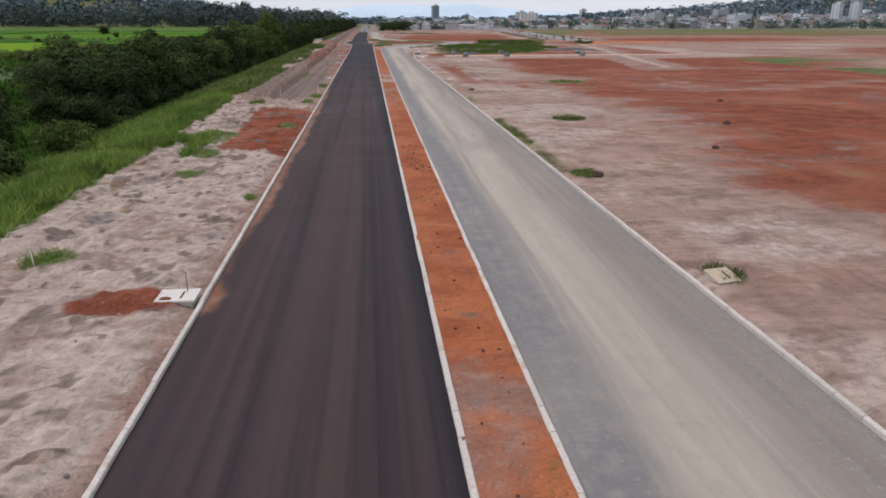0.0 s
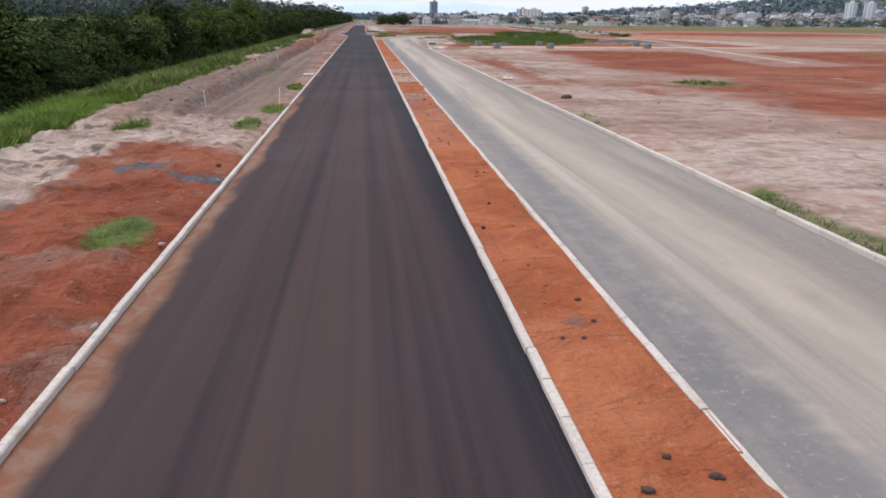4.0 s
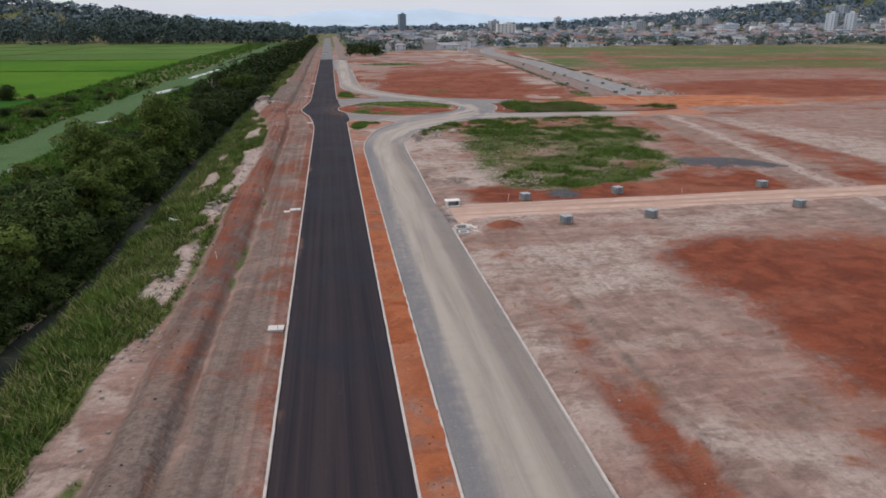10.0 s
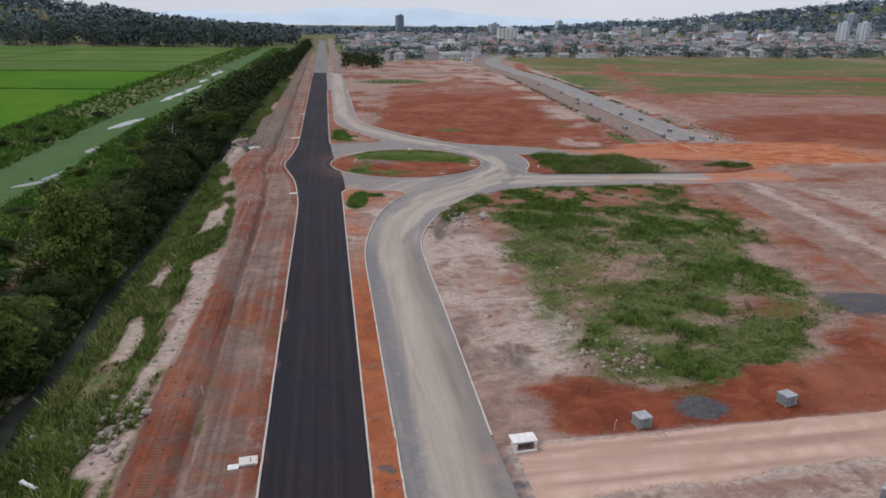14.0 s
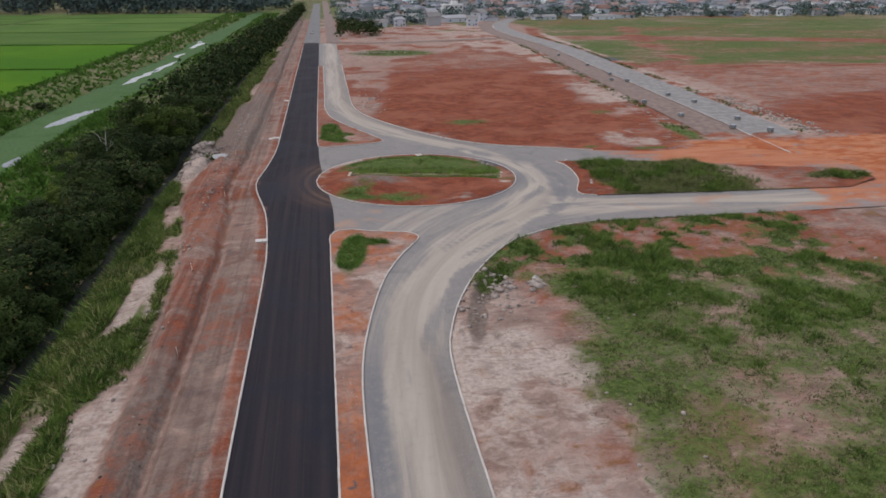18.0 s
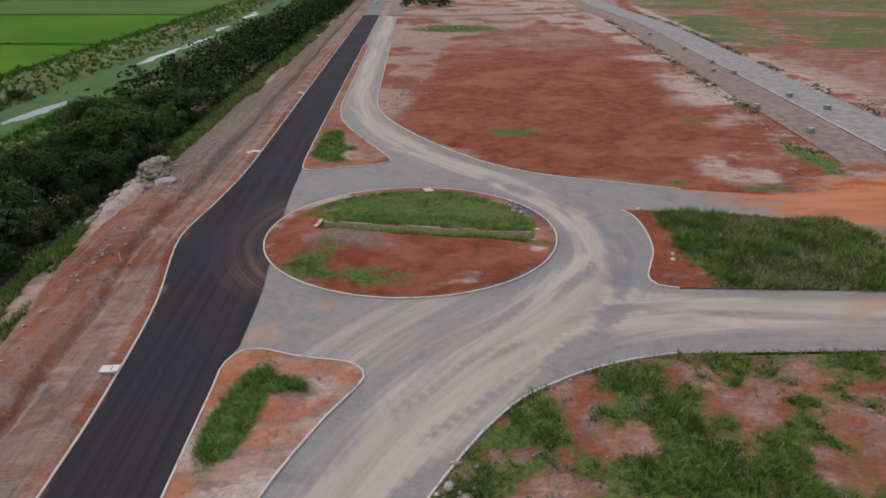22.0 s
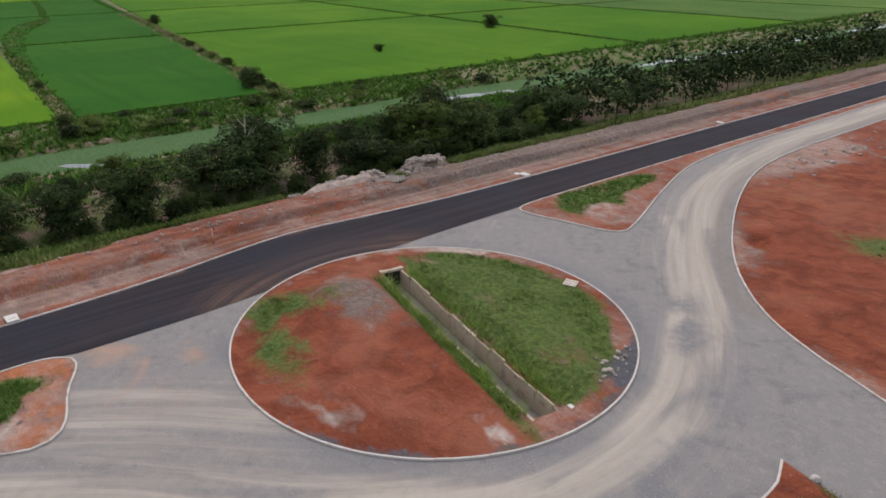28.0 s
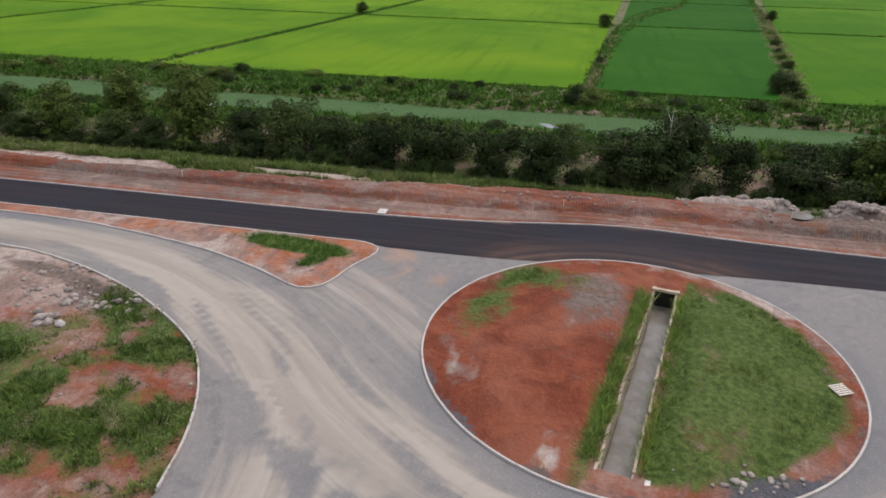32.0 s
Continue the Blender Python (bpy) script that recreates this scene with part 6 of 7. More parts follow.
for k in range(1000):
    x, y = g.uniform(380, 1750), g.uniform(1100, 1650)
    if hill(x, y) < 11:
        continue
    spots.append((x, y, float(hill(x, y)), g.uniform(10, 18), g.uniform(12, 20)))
far_wood("town_hill_wood", "wooded hillside above the town, its leaves tinted with haze", spots, LEAF_HILL_HAZED, 40, 34, 0.3)
spots = []
for k in range(1700):
    y = g.uniform(660, 1350) if k % 3 else g.uniform(640, 800)
    x = g.uniform(14, 0.95 * y + 120)
    if x > 70 and y < 690:
        continue
    spots.append((x, y, float(hill(x, y)), g.uniform(5, 10), g.uniform(5, 10)))
far_wood("town_trees", "dark trees among the houses of the town, tinted with haze", spots, LEAF_FAR_HAZED, 60, 35, 0.22)
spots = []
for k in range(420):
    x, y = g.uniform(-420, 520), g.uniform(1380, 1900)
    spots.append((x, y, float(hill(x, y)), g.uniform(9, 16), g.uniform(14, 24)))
far_wood("horizon_wood", "wooded land on the horizon behind the town, tinted with haze", spots, LEAF_HILL_HAZED, 34, 37, 0.32)
spots = [(g.uniform(12, 34), g.uniform(545, 640), 0.2, g.uniform(4, 8), g.uniform(5, 8)) for k in range(40)]
far_wood("roadside_trees", "dark trees beside the old road", spots, LEAF, 110, 36, 0.16)


def grass(name, label, count, area, want, tall, material, seed, blades=7, relief=ground_height, wide=0.035, taper=0.05):
    """Tufts of bent blades, sown over an area where want(x, y) is high."""
    g = np.random.default_rng(seed)
    x, y = g.uniform(area[0], area[1], count), g.uniform(area[2], area[3], count)
    w = want(x, y)
    keep = g.random(count) < w
    x, y, w = x[keep], y[keep], w[keep]
    z = relief(x, y) - 0.03
    h = tall[0] + (tall[1] - tall[0]) * g.random(len(x)) * (0.5 + 0.8 * clouds(x, y, 3.0, 81)) * np.clip(w + 0.3, 0.4, 1.2)
    n = len(x) * blades
    x, y, z, h = (np.repeat(a, blades) for a in (x, y, z, h))
    spread = 0.16 + 0.22 * h
    x, y = x + g.normal(size=n) * spread * 0.5, y + g.normal(size=n) * spread * 0.5
    a, h = g.uniform(0, 2 * math.pi, n), h * g.uniform(0.55, 1.1, n)
    lean = g.normal(size=(n, 2)) * 0.62 * h[:, None]
    half = (wide + taper * h)[:, None]
    side = np.stack([np.cos(a), np.sin(a)], 1) * half
    foot = np.stack([x, y], 1)
    v = np.empty((n, 3, 3))
    v[:, 0, :2], v[:, 1, :2], v[:, 2, :2] = foot - side, foot + side, foot + lean
    v[:, 0, 2] = v[:, 1, 2] = z
    v[:, 2, 2] = z + h
    me = from_arrays(name, v.reshape(-1, 3), np.arange(3 * n).reshape(-1, 3), material)
    return tagged(link_mesh(name, me), label, "grass", kind="stuff")


# blades over the ditch, with the hedge's shade put into their green
SHADE_DARK_GRASS = grass_material("ditch_grass", (0.014, 0.028, 0.007), (0.050, 0.085, 0.018), (0.10, 0.11, 0.04), 0.1)


def soil_weed(x, y):
    maps = soil_maps(x, y)
    return np.clip((maps[1] + 0.9 * (clouds(x, y, 2.0, 83) - 0.5) - 0.35) * 1.8, 0, 1)


def off_road(x, y):
    return ~in_road(x, y)


grass("bank_clumps", "dark green weeds on the bank above the ditch", 30000, (-22.6, -14.0, 78, 330), lambda x, y: soil_weed(x, y) * ease(clouds(x, 0.6 * y, 5, 93), 0.46, 0.58), (0.25, 1.0), DARK_GRASS, 57, 6)
grass("bank_grass", "long uneven grass on the bank above the ditch", 78000, (-22.9, -14.0, 76, 330), lambda x, y: soil_weed(x, y) * (0.5 + 0.8 * clouds(x, y, 5, 84)), (0.15, 0.9), BANK_GRASS, 41, 6, wide=0.025, taper=0.04)
grass("near_bank_grass", "long bright grass between the dirt and the bushes", 60000, (-23.5, -11.0, -12, 80), lambda x, y: soil_weed(x, y) * (0.45 + 0.9 * clouds(x, y, 4, 84)), (0.15, 0.75), NEAR_GRASS, 63, 6, wide=0.014, taper=0.025)
grass("near_bank_weeds", "dark weeds among the bright grass", 14000, (-23.5, -13.0, -12, 80), lambda x, y: soil_weed(x, y) * ease(clouds(x, y, 4, 105), 0.5, 0.62), (0.2, 0.8), DARK_GRASS, 64, 8, wide=0.02, taper=0.03)
grass("verge_tufts", "small grass tufts on the churned dirt by the kerb", 52000, (-13.5, -5.3, -8, 90), lambda x, y: soil_weed(x, y), (0.06, 0.34), LUSH_GRASS, 65, 6, wide=0.006, taper=0.02)
grass("kerbside_tufts", "grass tufts growing behind the gravel road kerb", 36000, (10.95, 19.2, 2, 62), lambda x, y: soil_weed(x, y), (0.06, 0.42), LOT_GRASS, 66, 6, wide=0.006, taper=0.02)
grass("far_bank_grass", "grass on the bank running north", 9000, (-23, -15, 330, 530), soil_weed, (0.5, 1.3), BANK_GRASS, 42, 6, wide=0.08)
grass("lot_grass", "wild grass covering the vacant lot", 90000, (12, 68, 167, 241.5), lambda x, y: soil_weed(x, y) * off_road(x, y) * (0.45 + 0.7 * clouds(x, y, 4, 88)), (0.05, 0.36), LOT_GRASS, 43, 6, wide=0.022, taper=0.035)
grass("lot_seedlings", "thin weeds creeping over the bare edges of the lot", 40000, (12, 68, 168, 241), lambda x, y: off_road(x, y) * ease(soil_maps(x, y)[1] + 0.9 * (clouds(x, y, 2.2, 97) - 0.5), -0.05, 0.4) * 0.6, (0.04, 0.26), LOT_GRASS, 60, 4)
grass("ditch_weeds", "weeds hanging over the ditch, coloured dark with its shade", 24000, (-26.2, -22.4, 60, 540), lambda x, y: (0.2 + 0.6 * clouds(x, y, 3, 98)) * np.where(np.abs(x - ditch(y) + 0.1) < 0.9, 0.10, 1.0), (0.2, 0.8), SHADE_DARK_GRASS, 61, 6, wide=0.06)
grass("lot_clumps", "dark rank clumps of taller weeds on the lot", 46000, (14, 64, 168, 240), lambda x, y: soil_weed(x, y) * off_road(x, y) * ease(clouds(x, y, 9, 89) + 0.5 * (clouds(x, y, 2.2, 90) - 0.5) + 0.16 * np.exp(-(((x - 45 + 0.18 * (y - 200)) / 7) ** 2)), 0.50, 0.66), (0.18, 0.8), DARK_GRASS, 56, 7, wide=0.022, taper=0.035)
grass("verge_weeds", "scattered weeds on the bare earth", 20000, (-15.5, 30, 62, 168), lambda x, y: soil_weed(x, y) * off_road(x, y) * (x > -15.4), (0.06, 0.42), LOT_GRASS, 44, 7)
grass("north_weeds", "sparse weeds on the red lot", 14000, (9, 80, 279, 505), lambda x, y: soil_weed(x, y) * off_road(x, y), (0.10, 0.5), LOT_GRASS, 45, 6, wide=0.06)
grass("reeds", "tall reeds and grass along the canal", 52000, (-81, -36, 20, 340), lambda x, y: 0.8 * (1 - band(x, canal_west(y) - 0.4, canal_east(y) + 0.4, 0.5)) * (0.35 + clouds(x, y, 7, 85)) + 0.55 * ease(clouds(x, 0.6 * y, 7, 117), 0.56, 0.66) * ease(x, -58, -52), (0.2, 1.2), REED_GRASS, 46, 6, wide=0.10)
grass("far_reeds", "tall grass along the far canal banks", 9000, (-84, -36, 340, 860), lambda x, y: 0.8 * (1 - band(x, canal_west(y) - 0.4, canal_east(y) + 0.4, 0.5)), (0.4, 1.2), REED_GRASS, 47, 6, wide=0.22)
grass("island_grass", "rough green grass on the roundabout", 42000, (0, 32, 250, 281), lambda x, y: np.where(inside(x, y, CHANNEL_HOLE), 0, np.clip(island_maps(x, y)[1] * 1.2 - 0.3, 0, 1)) * (np.hypot((x - 15.75) / 15.4, (y - 265.4) / 14.9) < 0.95) * (0.35 + clouds(x, y, 4, 86)), (0.03, 0.13), LUSH_GRASS, 48, 6, island_relief, 0.012, 0.03)
grass("island_clumps", "dark weeds round the rim of the island lawn", 9000, (0, 32, 250, 281), lambda x, y: (lambda w, rr: np.clip(island_maps(x, y)[1] * 1.2 - 0.3, 0, 1) * ~inside(x, y, CHANNEL_HOLE) * (rr < 0.94) * ease(clouds(x, y, 3, 94) + 0.35 * ease(rr, 0.55, 0.9) + 0.3 * (1 - ease(np.abs(w), 1.5, 4)), 0.60, 0.80))(channel_frame(x, y)[1], np.hypot((x - 15.75) / 15.4, (y - 265.4) / 14.9)), (0.10, 0.42), DARK_GRASS, 58, 8, island_relief, 0.012, 0.025)
grass("channel_grass", "tall straw-coloured grass along the channel walls", 8000, (4, 31, 260, 272), lambda x, y: (lambda u, w: (np.abs(w) > 1.06) & (w < 1.7) & (w > -2.1) & (u > 1.2) & (u < LENGTH - 0.6))(*channel_frame(x, y)) * 0.9, (0.35, 1.0), NEAR_GRASS, 49, 8, island_relief, 0.012, 0.02)
grass("median_grass", "green grass tufts on the end of the median", 5200, (1.9, 13, 214, 244), lambda x, y: inside(x, y, MEDIAN_EDGE) * np.clip(median_maps(x, y)[1] * 1.6 - 0.3, 0, 1), (0.10, 0.55), MEDIAN_GRASS, 50, 9, strip_relief, 0.014, 0.025)
grass("north_median_grass", "green grass tufts on the tapering median", 3200, (0.4, 12, 289, 312), lambda x, y: inside(x, y, NORTH_MEDIAN) * np.clip(north_median_maps(x, y)[1] * 1.6 - 0.3, 0, 1), (0.10, 0.5), MEDIAN_GRASS, 51, 9, strip_relief, 0.014, 0.025)
grass("east_median_clumps", "rank clumps of tall grass on the eastern median", 22000, (40, 86, 248, 272), lambda x, y: inside(x, y, EAST_MEDIAN) * np.clip(east_median_maps(x, y)[1], 0, 1) * ease(clouds(x, y, 3.4, 106), 0.48, 0.56), (0.5, 1.3), DARK_GRASS, 67, 7, lambda x, y: 0.12 + 1.1 * (clouds(x, y, 4, 78) - 0.35) * ease(x, 42, 46) * band(y + 0.06 * (x - 42), 253.5, 268, 1.2), wide=0.014, taper=0.022)
grass("east_median_straw", "straw-coloured grass heads on the eastern median", 16000, (40, 86, 248, 272), lambda x, y: inside(x, y, EAST_MEDIAN) * np.clip(east_median_maps(x, y)[1], 0, 1) * ease(clouds(x, y, 2.6, 107), 0.5, 0.64), (0.4, 1.05), OLIVE_GRASS, 68, 7, lambda x, y: 0.12 + 1.1 * (clouds(x, y, 4, 78) - 0.35) * ease(x, 42, 46) * band(y + 0.06 * (x - 42), 253.5, 268, 1.2), wide=0.014, taper=0.022)
grass("east_median_grass", "tall dark grass on the eastern median", 42000, (40, 86, 248, 272), lambda x, y: inside(x, y, EAST_MEDIAN) * np.clip(east_median_maps(x, y)[1], 0, 1), (0.08, 0.5), OLIVE_GRASS, 52, 6, lambda x, y: 0.12 + 1.1 * (clouds(x, y, 4, 78) - 0.35) * ease(x, 42, 46) * band(y + 0.06 * (x - 42), 253.5, 268, 1.2), wide=0.02, taper=0.03)


# grassy ridges between the paddies
def bund(x, y):
    rows = np.array(ROWS, float)
    lean = np.interp(y, [-200, 163, 260, 299, 420, 700], [0.0, 0.04, 0.05, 0.165, 0.12, 0.05])
    base = y - lean * (-80 - x)
    across = np.min(np.abs(base[:, None] - rows[None]), axis=1)
    beside = np.min(np.abs(x[:, None] - np.array(COLS, float)[None]), axis=1)
    return (np.minimum(across, beside) < 1.9) * 0.9


grass("bund_grass", "rank grass on the ridges between the paddies", 230000, (-520, -78, 60, 560), bund, (0.4, 1.1), REED_GRASS, 53, 5, wide=0.13)
def diagonal_side(x, y, a, b):
    across = x - np.interp(y, [270, 300, 380, 470, 560], [83, 86, 94, 103, 105])
    return (across > a) & (across < b)


grass("diagonal_verge", "weeds along the edges of the diagonal avenue", 16000, (72, 122, 284, 540), lambda x, y: (diagonal_side(x, y, 10.4, 13) | diagonal_side(x, y, -11.5, -9.3)) * ease(clouds(x, y, 9, 99), 0.40, 0.55), (0.2, 0.7), LOT_GRASS, 62, 6, wide=0.08)


def dry_ridge(x, y):
    base = y - np.interp(y, [-200, 163, 260, 299, 420, 700], [0.0, 0.04, 0.05, 0.165, 0.12, 0.05]) * (-80 - x)
    return 0.9 * (np.abs(base - 299) < 3.2) * ease(clouds(x, y, 6, 95), 0.3, 0.5) + 0.7 * (np.abs(base - 260) < 1.3) * ease(clouds(x, y, 9, 96), 0.42, 0.55)


grass("dry_ridge_grass", "dry straw grass on the broad ridge between paddies", 90000, (-330, -79, 245, 350), dry_ridge, (0.3, 0.9), DRY_GRASS, 59, 4, wide=0.10)
for k in range(9):
    bx = -82 - 15 * k + r.uniform(-3, 3)
    plant(BUSH_MODELS, bx, 299 + 0.165 * (-80 - bx) + r.uniform(-1.5, 1.5), r.uniform(0.4, 0.9))

grass("slope_grass", "thick grass between the bushes by the ditch", 26000, (-44, -21.5, -25, 75), lambda x, y: 0.35 + 0.9 * clouds(x, y, 6, 87), (0.2, 0.9), REED_GRASS, 54, 5, wide=0.06)
for k in range(44):
    plant(BUSH_MODELS, r.uniform(-44, -22), r.uniform(-6, 66), r.uniform(0.5, 1.25), r.uniform(0.7, 1.2))


# ---------------------------------------------------------------- the channel through the roundabout
def channel_pose(u, w, z):
    p = MOUTH + WAY * u + ACROSS * w
    return Matrix.Translation((p.x, p.y, z)) @ Matrix.Rotation(math.atan2(WAY.y, WAY.x), 4, "Z")


channel = thing("drainage_channel", "open concrete channel with brown water and a box culvert mouth", "channel", channel_pose(0, 0, 0), kind="structure")
PANEL = box(bmesh.new(), 0, 0, 0, 1.93, 0.18, 1.75, bevel=0.02)
panel = part("wall_panel", PANEL, WET_CONCRETE, channel)
panel.matrix_basis = pose(1.0, 0.9, -1.75)
rp = random.Random(3)
for side in (-1, 1):
    for k in range(int(LENGTH / 1.95) + 1):
        if side == 1 and k == 0:
            continue
        again(panel, pose(1.0 + 1.95 * k, side * (0.9 + rp.uniform(0, 0.05)), -1.75 + rp.uniform(-0.14, 0.05), rp.uniform(-2, 2) + side * -2, 0, rp.uniform(-1, 1)), channel)
boxed("channel_floor", (LENGTH + 0.4, 1.9, 0.2), WET_CONCRETE, channel, (LENGTH / 2, 0, -2.0))
boxed("channel_water", (LENGTH, 1.6, 0.3), MUD_WATER, channel, (LENGTH / 2, 0, -1.75))
head = bmesh.new()
box(head, 0.0, 1.0, -1.75, 0.5, 0.22, 1.95)
box(head, 0.0, -1.0, -1.75, 0.5, 0.22, 1.95)
box(head, 0.0, 0, 0.0, 0.5, 1.78, 0.2)
part("culvert_mouth", head, WET_CONCRETE, channel, "tan stained concrete box culvert mouth")
# black panel just inside the mouth, painting the culvert's inner shade
boxed("culvert_end", (0.1, 2.1, 1.8), DARK, channel, (-0.2, 0, -1.78))
tip = bmesh.new()
box(tip, LENGTH + 0.1, 0.0, -1.9, 0.25, 2.1, 1.75)
box(tip, LENGTH + 0.5, 0.55, -0.35, 1.1, 0.3, 0.45, pose(0, 0, 0, 0, 0, 3))
part("end_wall", tip, PALE_CONCRETE, channel)


# ---------------------------------------------------------------- concrete inlets and covers
def drain_inlet(x, y, turn=0.0, size=(1.2, 1.0), label="white concrete drain cover behind the kerb", rod=False, second=False, tilt=0.0):
    ob = thing("drain_cover", label, "drain cover", pose(x, y, 0.06, tilt, 0, turn), "drain covers along the avenue")
    boxed("chamber", (size[0] * 0.86, size[1] * 0.86, 0.5), PALE_CONCRETE, ob, (0, 0, -0.38))
    lid = boxed("slab", (size[0], size[1], 0.09), PALE_CONCRETE if x < 0 else WET_CONCRETE, ob, (0, 0, 0.12), 0.015)
    # black strip on the lid: the shade inside the slot, as colour
    boxed("slot", (0.05, size[1] * 0.55, 0.012), DARK, lid, (size[0] * 0.12, 0, 0.088))
    if second:
        boxed("slab", (0.7, 0.55, 0.09), WHITE, ob, (-0.95, -0.35, 0.02), 0.015)
    if rod:
        bm = bmesh.new()
        bmesh.ops.create_cone(bm, segments=8, radius1=0.012, radius2=0.012, depth=0.75, cap_ends=True)
        part("steel_rod", bm, DARK, ob).matrix_basis = pose(0.25, 0.2, 0.5)
    return ob


drain_inlet(-5.75, 9.3, 0, rod=True)
drain_inlet(-5.55, 94.0, 4, (0.95, 0.85))
drain_inlet(-5.75, 133.6, -3, (1.1, 0.8))
drain_inlet(-5.85, 166.5, 5, (1.2, 0.9), "pale concrete drain cover in two stepped slabs", second=True)
drain_inlet(-6.0, 240.3, 3, (1.3, 0.9))
drain_inlet(-7.6, 298.1, 0, (1.3, 0.9), second=True)
drain_inlet(-7.6, 343.0, 0, (1.2, 0.9))
drain_inlet(11.85, 9.3, 12, (0.9, 0.85), "tilted grey concrete drain cover behind the kerb", tilt=14)
drain_inlet(11.95, 90.3, -20, (0.85, 0.8), "tilted concrete drain cover with weeds behind the kerb", tilt=12)

catch = thing("catch_basin", "square concrete catch basin with a flat roof slab", "catch basin", pose(12.4, 165.4, 0.05, 0, 0, 3))
for n, (dx, dy, px, py) in enumerate(((1.5, 0.15, 0, 0.55), (1.5, 0.15, 0, -0.55), (0.15, 1.0, -0.68, 0), (0.15, 1.0, 0.68, 0))):
    boxed("side_wall", (dx, dy, 0.75 if n != 1 else 0.35), PALE_CONCRETE, catch, (px, py, -0.1), 0.01)
boxed("roof_slab", (1.75, 1.05, 0.12), WHITE, catch, (0, 0.2, 0.66), 0.02)
# floor coloured black for the shade inside the basin
boxed("inner_floor", (1.3, 1.0, 0.05), DARK, catch, (0, 0, -0.08))


def open_pit(x, y, turn, size, high):
    ob = thing("inspection_pit", "open square concrete inspection pit beside the kerb", "inspection pit", pose(x, y, 0.0, 0, 0, turn), "pits beside the kerb")
    t = 0.16
    for dx, dy, px, py in ((size, t, 0, size / 2), (size, t, 0, -size / 2), (t, size - t, -size / 2, 0), (t, size - t, size / 2, 0)):
        boxed("side_wall", (dx, dy, high), PALE_CONCRETE, ob, (px, py, -0.05), 0.015)
    # raised black floor that paints the shade down in the pit
    boxed("pit_floor", (size - t, size - t, 0.04), DARK, ob, (0, 0, 0.09))
    return ob


open_pit(11.75, 156.0, 8, 1.25, 0.42)
open_pit(11.65, 154.4, 6, 0.85, 0.34)
for x, y, turn, s in ((12.6, 157.0, 25, 1.0), (13.1, 156.2, -40, 0.6), (12.2, 157.6, 70, 0.7), (13.0, 154.8, 10, 0.5)):
    slab = thing("broken_slab", "broken grey concrete slab lying by the pit", "debris", pose(x, y, 0.1, 12, 9, turn), "debris by the pit")
    boxed("slab", (1.1 * s, 0.6 * s, 0.09), PALE_CONCRETE, slab, (0, 0, 0), 0.02)


# ---------------------------------------------------------------- stacks of paving blocks
WRAP = plain_material("plastic_wrap", (0.25, 0.27, 0.285), 0.55, 0.25)


def paver_stack(m):
    ob = thing("paver_stack", "grey paving blocks stacked on a pallet under pale wrap", "paver stack", m, "stacks of paving blocks")
    for k in range(3):
        boxed("pallet_runner", (1.15, 0.1, 0.09), TIMBER, ob, (0, -0.42 + 0.42 * k, 0))
    boxed("pallet_deck", (1.2, 1.05, 0.03), TIMBER, ob, (0, 0, 0.09))
    layer = box(bmesh.new(), 0, 0, 0, 1.09, 0.99, 0.116, bevel=0.014)
    first = part("block_layer", layer, PAVER, ob)
    first.matrix_basis = pose(0, 0, 0.12)
    for k in range(1, 6):
        again(first, pose(0.012 * ((k * 7) % 3 - 1), 0.012 * ((k * 5) % 3 - 1), 0.12 + 0.12 * k, 0, 0, (k % 3) - 1), ob)
    boxed("wrap", (1.13, 1.03, 0.03), WRAP, ob, (0, 0, 0.84), 0.01, "pale plastic wrap on top")
    for sx in (-0.35, 0.35):
        boxed("strap", (0.03, 1.035, 0.755), PALE_CONCRETE, ob, (sx, 0, 0.12))
    return ob


STACK_SPOTS = [(21.6, 166.9, 8), (33.9, 168.1, 14), (53.9, 168.3, 5), (23.2, 156.2, 12), (33.2, 156.9, 35), (52.1, 158.2, 20), (87.3, 362, 0), (91, 359, 10), (90.6, 332, 5), (91.8, 320.5, 8), (90.0, 298.4, 30), (84.0, 290.2, 12), (89.6, 286, 20), (79.6, 322.4, 0), (79.8, 304, 15), (94, 400, 0), (92, 375, 8), (95, 435, 0)]
stack = paver_stack(at_ground(*STACK_SPOTS[0]))
for x, y, turn in STACK_SPOTS[1:]:
    size = 1.0 if y < 200 else 0.9
    copy_thing(stack, (pose(x, y, 0.30, 0, 0, turn) if y > 280 else at_ground(x, y, turn)) @ Matrix.Diagonal((size, size, size, 1)))


# ---------------------------------------------------------------- stakes, crate, clods, pipe
def stake(x, y, tall, lean=3.0):
    ob = thing("survey_stake", "thin pale wooden survey stake in the earth", "stake", at_ground(x, y) @ pose(0, 0, 0, lean, 0, 40 * x), "survey stakes")
    bm = box(bmesh.new(), 0, 0, -0.1, 0.045, 0.03, tall + 0.1)
    part("post", bm, STAKE, ob)
    boxed("tip", (0.05, 0.035, 0.12), WHITE, ob, (0, 0, tall - 0.12))


for x, y, tall in ((-10.0, 72.3, 1.0), (-5.7, 72.6, 0.9), (-11.3, 12.4, 0.9), (-10.9, 101, 0.8), (-10.4, 113, 0.7), (-11.8, 148, 0.8), (-10.2, 176, 0.8), (-12.2, 231, 0.8), (-10.6, 214, 0.7), (-13.4, 282.4, 1.0), (-12.4, 259, 0.8), (19.4, 166.6, 0.9), (42, 166.9, 0.8)):
    stake(x, y, tall, 2 + (x * 3) % 5)

crate = thing("wooden_pallet", "broken wooden pallet lying in the grass", "pallet", pose(17.8, 278.6, 0.28, 4, 3, 25))
